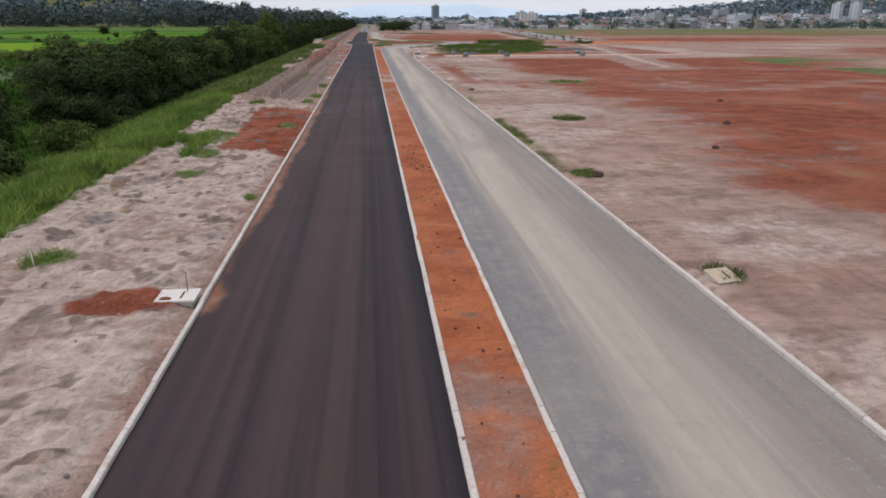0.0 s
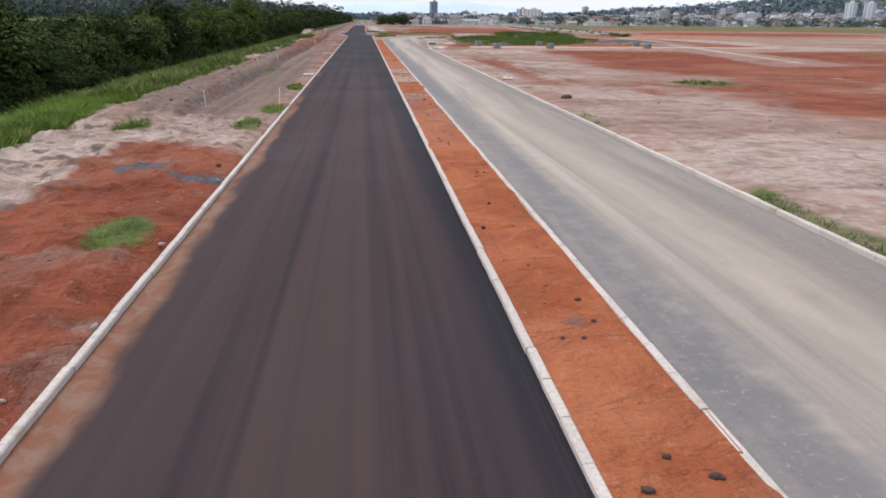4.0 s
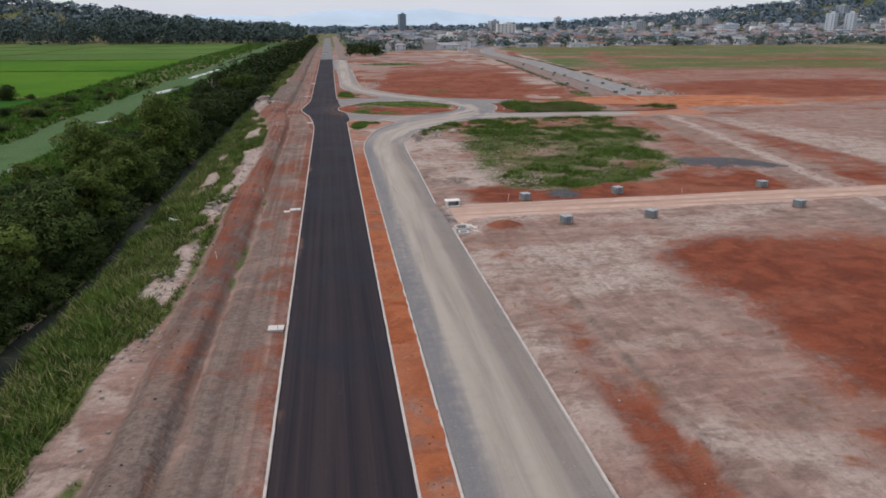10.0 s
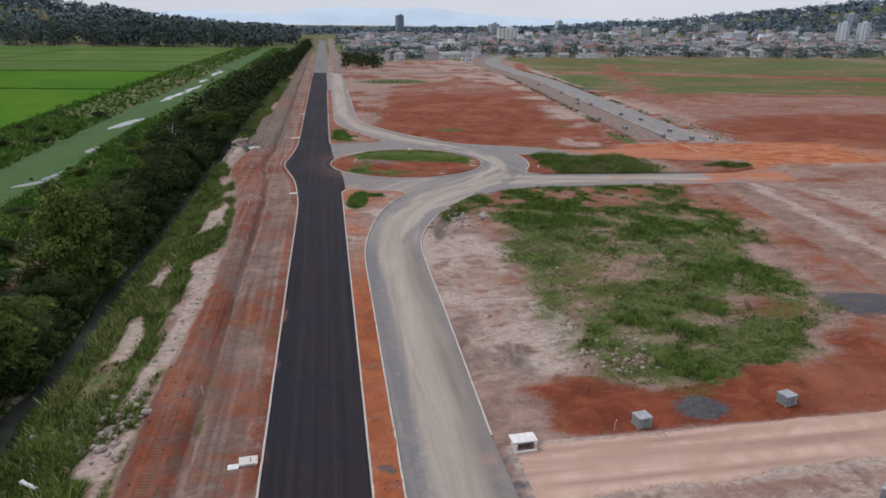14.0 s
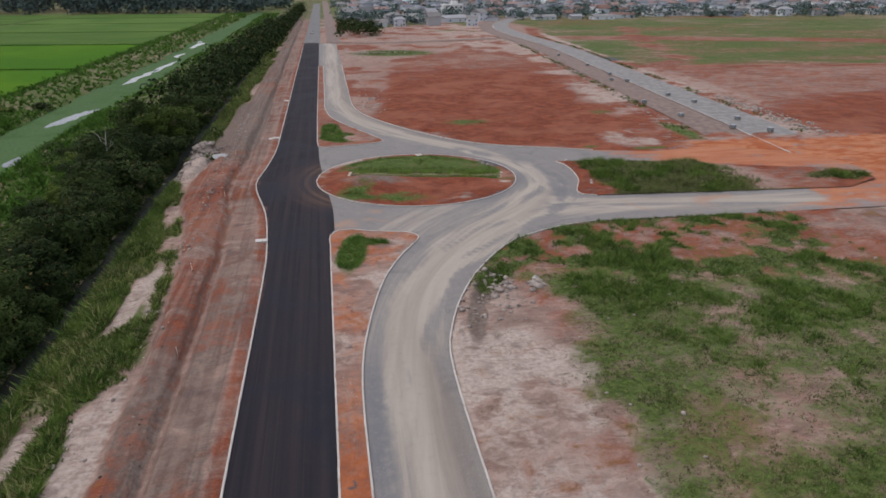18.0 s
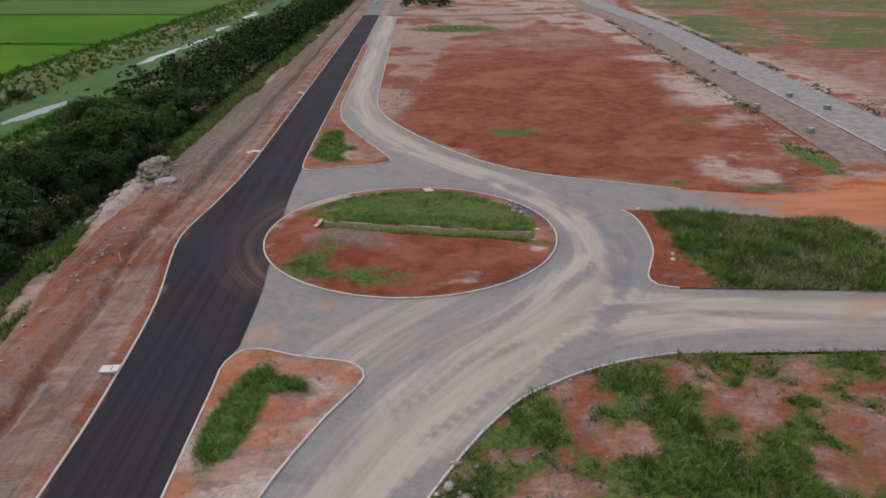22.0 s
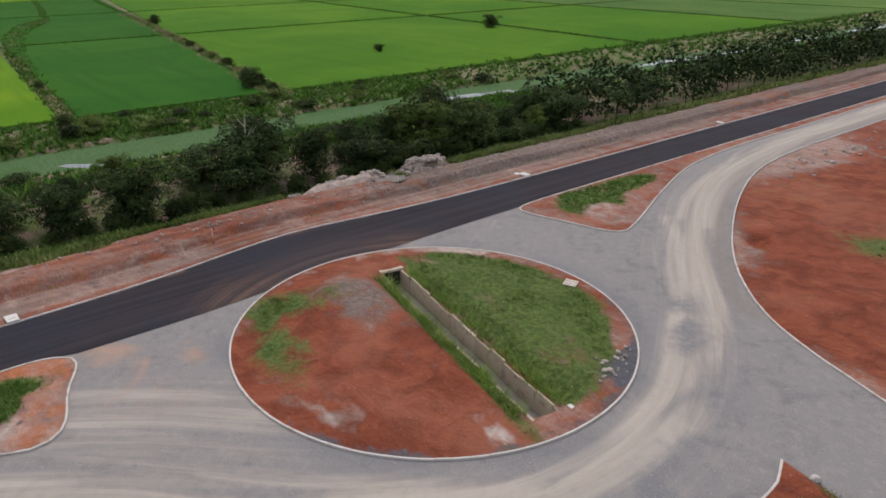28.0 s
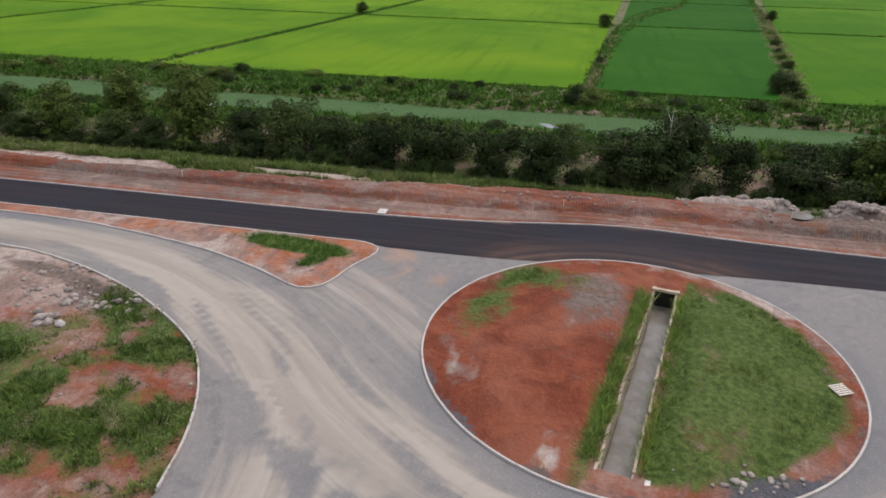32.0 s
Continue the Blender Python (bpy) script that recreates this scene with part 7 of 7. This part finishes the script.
for k in range(3):
    boxed("runner", (1.1, 0.09, 0.09), TIMBER, crate, (0, -0.45 + 0.45 * k, 0))
for k in range(6):
    boxed("board", (0.11, 1.05, 0.025), STAKE, crate, (-0.48 + 0.19 * k, 0, 0.09), turn=(k * 5) % 4 - 2)


def stone_mesh(seed, size):
    r0 = np.random.default_rng(seed)
    bm = bmesh.new()
    bmesh.ops.create_icosphere(bm, subdivisions=2, radius=1.0)
    stretch = r0.uniform(0.6, 1.2, 3)
    for vert in bm.verts:
        k = 1 + 0.35 * (noise.noise(vert.co * 1.3 + Vector((seed, 0, 0)))) + 0.15 * noise.noise(vert.co * 3.1)
        vert.co = Vector((vert.co.x * stretch[0], vert.co.y * stretch[1], vert.co.z * stretch[2] * 0.7)) * k * size
    return bm


CLOD = plain_material("dark_clod", (0.06, 0.035, 0.028), 0.95, 0.4, 4)
PALE_STONE = plain_material("pale_stone", (0.36, 0.33, 0.30), 0.9, 0.3, 3)
for k, (x, y, size, mat, label) in enumerate(((12.75, 25.1, 0.28, CLOD, "dark brown clod of earth by the kerb"), (12.9, 75.1, 0.34, CLOD, "dark brown clod of earth on pale soil"), (22.6, 224.2, 0.4, PALE_STONE, "pale lump of rubble in the weeds"), (41.2, 257.2, 0.35, PALE_STONE, "white painted stone beside the median kerb"), (41.6, 258.4, 0.3, PALE_STONE, "white painted stone beside the median kerb"), (42.0, 271.0, 0.3, PALE_STONE, "white stone at the median end"), (37.5, 60.0, 0.3, CLOD, "dark clod on the red earth"), (30, 44, 0.3, CLOD, "dark clod on the red earth"), (23.5, 33.0, 0.26, CLOD, "dark clod on the red earth"))):
    ob = part("earth_clod" if mat is CLOD else "stone", stone_mesh(40 + k, size), mat)
    ob.matrix_basis = at_ground(x, y, 30 * k) @ pose(0, 0, size * 0.25)
    tagged(ob, label, "clod" if mat is CLOD else "stone")


def rubble(name, label, spots, seed, material, relief=None):
    """Heaps of loose stones as one mesh: spots are x, y, spread x, spread y, count, size."""
    r0 = np.random.default_rng(seed)
    bm = bmesh.new()
    bmesh.ops.create_icosphere(bm, subdivisions=1, radius=1.0)
    base = np.array([v.co[:] for v in bm.verts])
    tris = np.array([[v.index for v in f.verts] for f in bm.faces])
    bm.free()
    pieces = []
    spots = np.array(spots, float)
    rows = np.repeat(spots, spots[:, 4].astype(int), axis=0)
    px, py = rows[:, 0] + r0.normal(size=len(rows)) * rows[:, 2], rows[:, 1] + r0.normal(size=len(rows)) * rows[:, 3]
    if relief is None:
        on_island = (np.hypot((px - 15.75) / 15.4, (py - 265.4) / 14.9) < 0.97) & ~inside(px, py, CHANNEL_HOLE)
        keep = on_island | ~in_road(px, py)
        pz = np.where(on_island, island_relief(px, py), ground_height(px, py))
    else:
        keep, pz = (px > 2.2) & (px < 3.75), relief(px, py)
    for x, y, z, size in zip(px[keep], py[keep], pz[keep], rows[keep, 5]):
        s = size * r0.uniform(0.3, 1.2) * np.array([*r0.uniform(0.6, 1.3, 2), r0.uniform(0.4, 0.9)])
        pts = base * s * (1 + r0.uniform(-0.25, 0.25, (len(base), 1)))
        pieces.append((pts + np.array([x, y, z + s[2] * 0.3]), tris))
    return tagged(link_mesh(name, from_arrays(name, *gather(pieces), material)), label, "rubble", kind="stuff")


bank = [(-14.6, y, 0.8, 2.2, 6 if k % 3 else 22, 0.20) for k, y in enumerate(range(70, 330, 7))]
rubble("bank_rubble", "loose pale stones along the spoil bank", bank, 61, ROCK)
rubble("rock_heaps", "heaps of grey broken rock by the ditch", [(-18.2, 171.5, 1.5, 1.6, 130, 0.40), (-15.8, 172, 0.9, 2.6, 70, 0.32), (-22.0, 278, 0.9, 3.5, 150, 0.45), (-20.5, 290, 1.3, 2.2, 170, 0.5), (-19.0, 284, 1.0, 2, 50, 0.4), (-16.4, 145, 0.8, 4, 50, 0.3)], 62, ROCK)
rubble("lot_rubble", "scattered broken stones on the lots", [(18.3, 223.5, 1.1, 2.6, 70, 0.34), (22.3, 222.4, 0.5, 0.5, 10, 0.5), (15.8, 219, 1.3, 4, 40, 0.22), (24, 178, 2.2, 1.6, 70, 0.22), (28.4, 272.5, 0.7, 1.8, 45, 0.22), (14, 340, 2, 8, 40, 0.35), (21, 462, 5, 1.5, 60, 0.5), (34, 210, 14, 14, 50, 0.18), (20, 130, 4, 14, 60, 0.10), (17, 60, 4, 22, 70, 0.09), (-9, 40, 2.5, 24, 260, 0.08), (-9, 8, 2.5, 9, 120, 0.08)], 63, ROCK)
rubble("diagonal_rubble", "grey stones heaped along the diagonal avenue", [(86 + 0.1 * (y - 300) + 15, y, 1.2, 3, 30, 0.4) for y in range(286, 330, 5)] + [(86 + 0.1 * (y - 300) - 11, y, 0.7, 4, 10, 0.3) for y in range(300, 420, 8)], 65, ROCK)
rubble("dirt_clods", "dark lumps of churned earth beside the kerb", [(-9.5, y, 2.4, 3.0, 4, 0.09) for y in range(-4, 68, 5)] + [(-11.8, y, 0.8, 3.0, 4, 0.10) for y in range(70, 300, 6)], 66, CLOD)
rubble("median_clods", "dark clods on the clay median", [(2.95, y, 0.45, 4, 10, 0.06) for y in range(0, 200, 8)] + [(3.0, 29, 0.5, 3.5, 40, 0.07)], 64, CLOD, strip_relief)
rubble("median_stones", "pale broken stones strewn on the clay median", [(3.0, 90.5, 0.45, 1.8, 34, 0.06), (3.0, 99, 0.45, 1.6, 26, 0.055), (3.0, 20.5, 0.45, 1.5, 8, 0.03), (3.0, 208, 0.5, 4, 20, 0.05)], 67, PALE_STONE, strip_relief)

for x, y, rx, ry, z in ((-20.6, 165.6, 1.9, 3.0, None), (-16.3, 283.5, 1.2, 2.2, None)):
    ring = [(x + rx * math.cos(a) * (1 + 0.15 * math.sin(3 * a)), y + ry * math.sin(a) * (1 + 0.1 * math.cos(2 * a))) for a in np.linspace(0, 2 * math.pi, 40, endpoint=False)]
    v, f = sheet("puddle", ring, 0.8)
    v[:, 2] = float(ground_z(x, y)) + 0.07
    tagged(link_mesh("puddle", from_arrays("puddle", v, f, MUD_WATER)), "shallow olive puddle among the rubble", "puddle", kind="structure")

pipe = thing("drain_pipe", "white plastic drain pipe at the edge of the puddle", "pipe", at_ground(-18.9, 166.6, 55) @ pose(0, 0, 0.25))
bm = bmesh.new()
bmesh.ops.create_cone(bm, segments=14, radius1=0.14, radius2=0.14, depth=2.6, cap_ends=False)
bmesh.ops.solidify(bm, geom=bm.faces, thickness=0.02)
part("tube", bm, WHITE, pipe).matrix_basis = pose(0, 0, 0, 90, 0, 0)
boxed("socket", (0.34, 0.16, 0.34), WHITE, pipe, (0, 1.25, -0.17), 0.05)


# ---------------------------------------------------------------- a white car on the old road
def car(x, y, turn):
    ob = thing("car", "small white car on the old asphalt road", "car", pose(x, y, 0.28, 0, 0, turn))
    body = bmesh.new()
    box(body, 0, 0, 0.28, 1.72, 4.1, 0.55, bevel=0.1)
    part("body", body, WHITE, ob)
    cabin = bmesh.new()
    made = bmesh.ops.create_cube(cabin, size=1.0)["verts"]
    for vert in made:
        k = 0.72 if vert.co.z > 0 else 1.0
        vert.co = Vector((vert.co.x * 1.6 * (0.86 if vert.co.z > 0 else 1), vert.co.y * 2.4 * k - 0.2, 1.06 + vert.co.z * 0.55))
    part("cabin", cabin, PANE, ob)
    boxed("roof", (1.3, 1.6, 0.05), WHITE, ob, (0, -0.2, 1.32), 0.02)
    wheel = bmesh.new()
    bmesh.ops.create_cone(wheel, segments=16, radius1=0.31, radius2=0.31, depth=0.2, cap_ends=True)
    first = part("wheel", wheel, DARK, ob)
    first.matrix_basis = pose(-0.78, 1.25, 0.31, 0, 90, 0)
    boxed("rim", (0.34, 0.34, 0.22), PALE_CONCRETE, first, (0, 0, -0.11), 0.08)
    for px, py in ((0.78, 1.25), (-0.78, -1.3), (0.78, -1.3)):
        again(first, pose(px, py, 0.31, 0, 90, 0), ob)
    for sx in (-0.6, 0.6):
        boxed("headlight", (0.3, 0.05, 0.14), PALE_CONCRETE, ob, (sx, -2.03, 0.55))


car(-3.7, 582, 0)


# ---------------------------------------------------------------- the town
def window_mesh(w, h):
    me = bpy.data.meshes.new("window")
    bm = box(bmesh.new(), 0, 0, 0, w, 0.12, h)
    bm.to_mesh(me)
    bm.free()
    me.materials.append(PANE)
    return me


SMALL_WINDOW, WIDE_WINDOW = window_mesh(1.3, 1.1), window_mesh(1.7, 1.35)


def house(m, w, d, storeys, pitch, hip=False):
    label = "two-storey rendered house with a pitched roof" if storeys > 1 else "low rendered house with a tiled gable roof"
    ob = thing("house", label, "house", m, "houses of the town")
    h = 3.0 * storeys
    boxed("wall", (w, d, h + 3), HOUSE_WALL, ob, (0, 0, -3))
    bm = bmesh.new()
    o, rise = 0.55, d / 2 * pitch
    low = [bm.verts.new(p) for p in ((-w / 2 - o, -d / 2 - o, h), (w / 2 + o, -d / 2 - o, h), (w / 2 + o, d / 2 + o, h), (-w / 2 - o, d / 2 + o, h))]
    inset = d * 0.4 if hip else 0
    ridge = [bm.verts.new((-w / 2 - o + inset, 0, h + rise)), bm.verts.new((w / 2 + o - inset, 0, h + rise))]
    for face in ((low[0], low[1], ridge[1], ridge[0]), (low[2], low[3], ridge[0], ridge[1]), (low[1], low[2], ridge[1]), (low[3], low[0], ridge[0]), (low[3], low[2], low[1], low[0])):
        bm.faces.new(face)
    part("roof", bm, HOUSE_ROOF, ob)
    boxed("door", (1.0, 0.1, 2.1), TIMBER, ob, (w * 0.1, -d / 2 - 0.02, 0))
    for s in range(storeys):
        for x in (-0.32, 0.34):
            link_mesh("window", SMALL_WINDOW, parent=ob).matrix_basis = pose(w * x, -d / 2 - 0.02, 3 * s + 1.0)
    link_mesh("window", SMALL_WINDOW, parent=ob).matrix_basis = pose(-w / 2 - 0.02, 0, 3 * storeys - 2.0, 0, 0, 90)
    return ob


def flat(m, w, d, storeys, across, label, material=None, name="apartment_block"):
    """A block of flats: walls, parapet, water tank and every window."""
    ob = thing(name, label, "building", m, "tall buildings of the town")
    h = 3.0 * storeys
    boxed("wall", (w, d, h + 4), material or TOWER_WALL, ob, (0, 0, -4))
    boxed("parapet", (w + 0.5, d + 0.5, 0.8), material or TOWER_WALL, ob, (0, 0, h))
    boxed("water_tank", (w * 0.3, d * 0.4, 2.6), material or TOWER_WALL, ob, (w * 0.12, 0, h + 0.8))
    for s in range(storeys):
        for k in range(across):
            x = w * ((k + 0.5) / across - 0.5)
            link_mesh("window", WIDE_WINDOW, parent=ob).matrix_basis = pose(x, -d / 2 - 0.02, 3 * s + 0.95)
        for k in range(max(2, across // 2)):
            yy = d * ((k + 0.5) / max(2, across // 2) - 0.5)
            link_mesh("window", WIDE_WINDOW, parent=ob).matrix_basis = pose(-w / 2 - 0.02, yy, 3 * s + 0.95, 0, 0, 90)
    return ob


def on_hill(x, y, turn, s=1.0):
    return pose(x, y, float(hill(np.array(x, float), np.array(y, float))) + 0.1, 0, 0, turn) @ Matrix.Diagonal((s, s, s, 1))


rt = random.Random(11)
HOUSES = [house(on_hill(30 + 22 * k, 655 + 9 * k, 10 * k), w, d, n, p, hp) for k, (w, d, n, p, hp) in enumerate(((12, 8, 1, 0.55, False), (10, 8, 2, 0.5, True), (15, 10, 1, 0.45, True), (22, 13, 1, 0.30, False), (9, 9, 2, 0.6, False)))]
count = 0
for row, y0 in enumerate((640, 668, 700, 728, 760, 800, 845, 895, 950, 1010, 1080, 1160, 1250, 1340)):
    x = 26 + 12 * (row % 3) + (90 if y0 < 690 else 0) * (row % 2)
    if y0 < 690:
        x = max(x, 34)
    limit = (120 if y0 < 690 else 0.62 * y0 + 60 if y0 < 760 else 0.86 * y0 + 40)
    while x < limit and count < 300:
        y = y0 + rt.uniform(-9, 9) + (0.06 * max(0, x - 220) if y0 < 800 else 0)
        if rt.random() < 0.86:
            copy_thing(rt.choice(HOUSES), on_hill(x, y, rt.choice((0, 0, 90, 180, 8, -12)) + rt.uniform(-8, 8), rt.uniform(0.7, 1.1)))
            count += 1
        x += rt.uniform(17, 29) * (1 + 0.5 * (y0 > 900))

flat(on_hill(251, 1100, -6), 27, 15, 6, 5, "white five-storey block with dark square windows", WHITE)
flat(on_hill(142, 1500, 12), 13, 13, 12, 3, "dark grey residential tower with a stepped top", HAZED_DARK_TOWER)
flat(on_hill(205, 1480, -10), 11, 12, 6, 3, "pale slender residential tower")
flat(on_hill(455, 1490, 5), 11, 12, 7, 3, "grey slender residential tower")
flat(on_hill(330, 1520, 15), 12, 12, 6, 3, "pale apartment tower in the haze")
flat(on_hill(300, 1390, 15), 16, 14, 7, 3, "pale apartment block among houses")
flat(on_hill(700, 1010, 28), 11, 12, 9, 3, "pair of white residential towers above the houses", HAZED_PALE_TOWER)
flat(on_hill(722, 1000, 28), 11, 12, 9, 3, "pair of white residential towers above the houses", HAZED_PALE_TOWER)
flat(on_hill(775, 985, 30), 11, 12, 10, 3, "tall white residential tower above the houses", HAZED_PALE_TOWER)
flat(on_hill(795, 972, 30), 11, 12, 10, 3, "tall white residential tower above the houses", HAZED_PALE_TOWER)
flat(on_hill(760, 880, 36), 14, 12, 5, 3, "white four-storey block near the town edge", HAZED_PALE_TOWER)
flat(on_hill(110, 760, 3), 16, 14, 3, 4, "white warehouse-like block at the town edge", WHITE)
flat(on_hill(590, 1090, 20), 34, 14, 4, 7, "long white hillside school building", HAZED_PALE_TOWER)
flat(on_hill(640, 1250, 15), 26, 14, 5, 5, "pale hillside apartment block")
flat(on_hill(520, 1250, 15), 20, 14, 5, 4, "pale apartment block in the haze")
flat(on_hill(900, 1250, 30), 22, 14, 6, 4, "pale hillside apartment block")
flat(on_hill(1010, 1220, 30), 20, 14, 5, 4, "pale hillside apartment block")



def far_houses(count, seed):
    """The rest of the town: several hundred small houses, walls in one mesh and roofs in another."""
    g0 = np.random.default_rng(seed)
    walls, roofs = [], []
    for k in range(count):
        y = 770 + 780 * g0.random() ** 1.3
        x = g0.uniform(30, 0.9 * y + 60)
        if hill(np.array(x), np.array(y)) > 18 and g0.random() < 0.86:
            continue
        w, d, h = g0.uniform(7, 14), g0.uniform(6, 10), g0.choice((3.2, 3.4, 6.2, 6.5, 9.5), p=(0.35, 0.3, 0.2, 0.1, 0.05))
        a, z = g0.uniform(-0.4, 0.4) + g0.choice((0, math.pi / 2)), float(hill(np.array(x), np.array(y)))
        c, s0 = math.cos(a), math.sin(a)
        base = np.array([(-w / 2, -d / 2), (w / 2, -d / 2), (w / 2, d / 2), (-w / 2, d / 2)])
        spin = lambda p: np.stack([x + p[:, 0] * c - p[:, 1] * s0, y + p[:, 0] * s0 + p[:, 1] * c], 1)
        b2, o2 = spin(base), spin(base * np.array([1.08, 1.12]))
        ridge2 = spin(np.array([(-w / 2, 0), (w / 2, 0)]) * 1.05)
        walls.append((np.vstack([np.column_stack([b2, np.full(4, z - 4)]), np.column_stack([b2, np.full(4, z + h)])]), np.array([(0, 1, 5, 4), (1, 2, 6, 5), (2, 3, 7, 6), (3, 0, 4, 7)])))
        roofs.append((np.vstack([np.column_stack([o2, np.full(4, z + h)]), np.column_stack([ridge2, np.full(2, z + h + d * 0.22)]), np.column_stack([ridge2, np.full(2, z + h + d * 0.22)])]), np.array([(0, 1, 5, 4), (2, 3, 4, 5), (1, 2, 5, 7), (3, 0, 4, 6)])))
    tagged(link_mesh("far_house_walls", from_arrays("far_house_walls", *gather(walls), HAZED_WALLS)), "pale walls of the houses deeper in the town, tinted with haze", "houses", kind="stuff")
    tagged(link_mesh("far_house_roofs", from_arrays("far_house_roofs", *gather(roofs), HAZED_ROOFS)), "grey and brown roofs deeper in the town, tinted with haze", "roofs", kind="stuff")


far_houses(1150, 71)

# distant mountains, the blue of haze painted into their colour
ridge = []
bearings = np.linspace(-48, 52, 160)
rise = np.interp(bearings, [-48, -14, -9, -7, -5, -3, -1, 1, 3, 5, 8, 10, 13, 17, 25, 52], [0.2, 0.3, 0.55, 0.62, 0.45, 0.42, 0.78, 0.95, 0.92, 0.85, 0.98, 0.72, 0.4, 0.3, 0.22, 0.2])
tops = 27 + 4250 * np.tan(np.radians(rise + 0.22 * (clouds(bearings, 0 * bearings, 2.2, 91) - 0.5)))
for row, (dist, k) in enumerate(((4050, 0.0), (4150, 0.45), (4250, 0.8), (4350, 1.0))):
    for b, top in zip(bearings, tops):
        ridge.append((dist * math.sin(radians(b)), dist * math.cos(radians(b)), -5 + (top + 5) * k))
quads = [(q * 160 + i, q * 160 + i + 1, (q + 1) * 160 + i + 1, (q + 1) * 160 + i) for q in range(3) for i in range(159)]
tagged(link_mesh("backdrop_mountains", from_arrays("backdrop_mountains", ridge, quads, HAZED_HILLS, True)), "mountains on the horizon, coloured pale blue with haze", "mountains", kind="structure")


# ---------------------------------------------------------------- kerb stones, the last pieces
def stone_piece(long, wide=0.15, top=0.15, low=-0.17):
    """One kerb stone along x with a worn, slightly sloped street face."""
    bm = bmesh.new()
    profile = [(-wide / 2, low), (wide / 2, low), (wide / 2, top - 0.025), (wide / 2 - 0.025, top), (-wide / 2 + 0.02, top), (-wide / 2, top - 0.02)]
    ends = [[bm.verts.new((x, y, z)) for y, z in profile] for x in (-long / 2, long / 2)]
    for k in range(6):
        bm.faces.new((ends[0][k], ends[1][k], ends[1][(k + 1) % 6], ends[0][(k + 1) % 6]))
    bm.faces.new(ends[0])
    bm.faces.new(ends[1][::-1])
    bmesh.ops.recalc_face_normals(bm, faces=bm.faces)
    me = bpy.data.meshes.new("kerb_stone")
    bm.to_mesh(me)
    bm.free()
    me.materials.append(KERB)
    return me


STONE = stone_piece(0.985)
STONE_V = np.array([v.co[:] for v in STONE.vertices])
STONE_F = [list(p.vertices) for p in STONE.polygons]
rk = random.Random(17)


def kerb(name, line, label, own=(-6, 300), closed=False):
    """Kerb stones end to end along a line; those outside the nearest stretch are joined."""
    ob = thing(name, label, "kerb", kind="structure")
    line = np.vstack([line, line[:1]]) if closed else line
    rest_v, rest_f, made = [], [], 0
    for (ax, ay), (bx, by) in zip(line[:-1], line[1:]):
        size, turn = math.hypot(bx - ax, by - ay), math.degrees(math.atan2(by - ay, bx - ax))
        m = pose((ax + bx) / 2 + rk.uniform(-0.008, 0.008), (ay + by) / 2 + rk.uniform(-0.008, 0.008), rk.uniform(-0.012, 0.008), rk.uniform(-1, 1), rk.uniform(-0.3, 0.3), turn + rk.uniform(-0.4, 0.4)) @ Matrix.Diagonal((size, 1, 1, 1))
        if own[0] < ay < own[1] and made < 300:
            stone = new("kerb_stone", STONE)
            stone.parent, stone.matrix_basis = ob, m
            made += 1
        else:
            base = len(rest_v)
            rest_v += [tuple(m @ Vector(p)) for p in STONE_V]
            rest_f += [[base + k for k in face] for face in STONE_F]
    if rest_v:
        me = bpy.data.meshes.new("far_kerb_stones")
        me.from_pydata(rest_v, [], rest_f)
        tagged(link_mesh("far_kerb_stones", me, KERB, ob), kind="stuff")
    return ob


kerb("kerb_west", WEST_KERB, "long pale concrete kerb along the asphalt", (-6, 292))
split = int(np.argmax(MEDIAN_EDGE[:, 1] > 241))
kerb("kerb_median_west", MEDIAN_EDGE[: split + 1], "pale concrete kerb between asphalt and median", (-6, 292))
kerb("kerb_median_east", MEDIAN_EDGE[split:], "pale concrete kerb between median and gravel", (-6, 292))
kerb("kerb_east_south", EAST_KERB_SOUTH, "pale concrete kerb of separate stones", (-6, 292))
kerb("kerb_east_north", EAST_KERB_NORTH, "pale concrete kerb curving into the side avenue")
kerb("kerb_roundabout", ISLAND, "white concrete kerb round the roundabout", closed=True)
kerb("kerb_north_median", NORTH_MEDIAN, "pale concrete kerb round the tapering median", (200, 350))
kerb("kerb_north_lot", BLOCK_KERB, "pale concrete kerb curving round the red lot", (200, 350))
kerb("kerb_east_median", EAST_MEDIAN_KERB, "white concrete kerb round the nose of the eastern median")
kerb("kerb_diagonal", DIAGONAL[:24], "pale kerb line down the middle of the diagonal avenue", (0, 0))
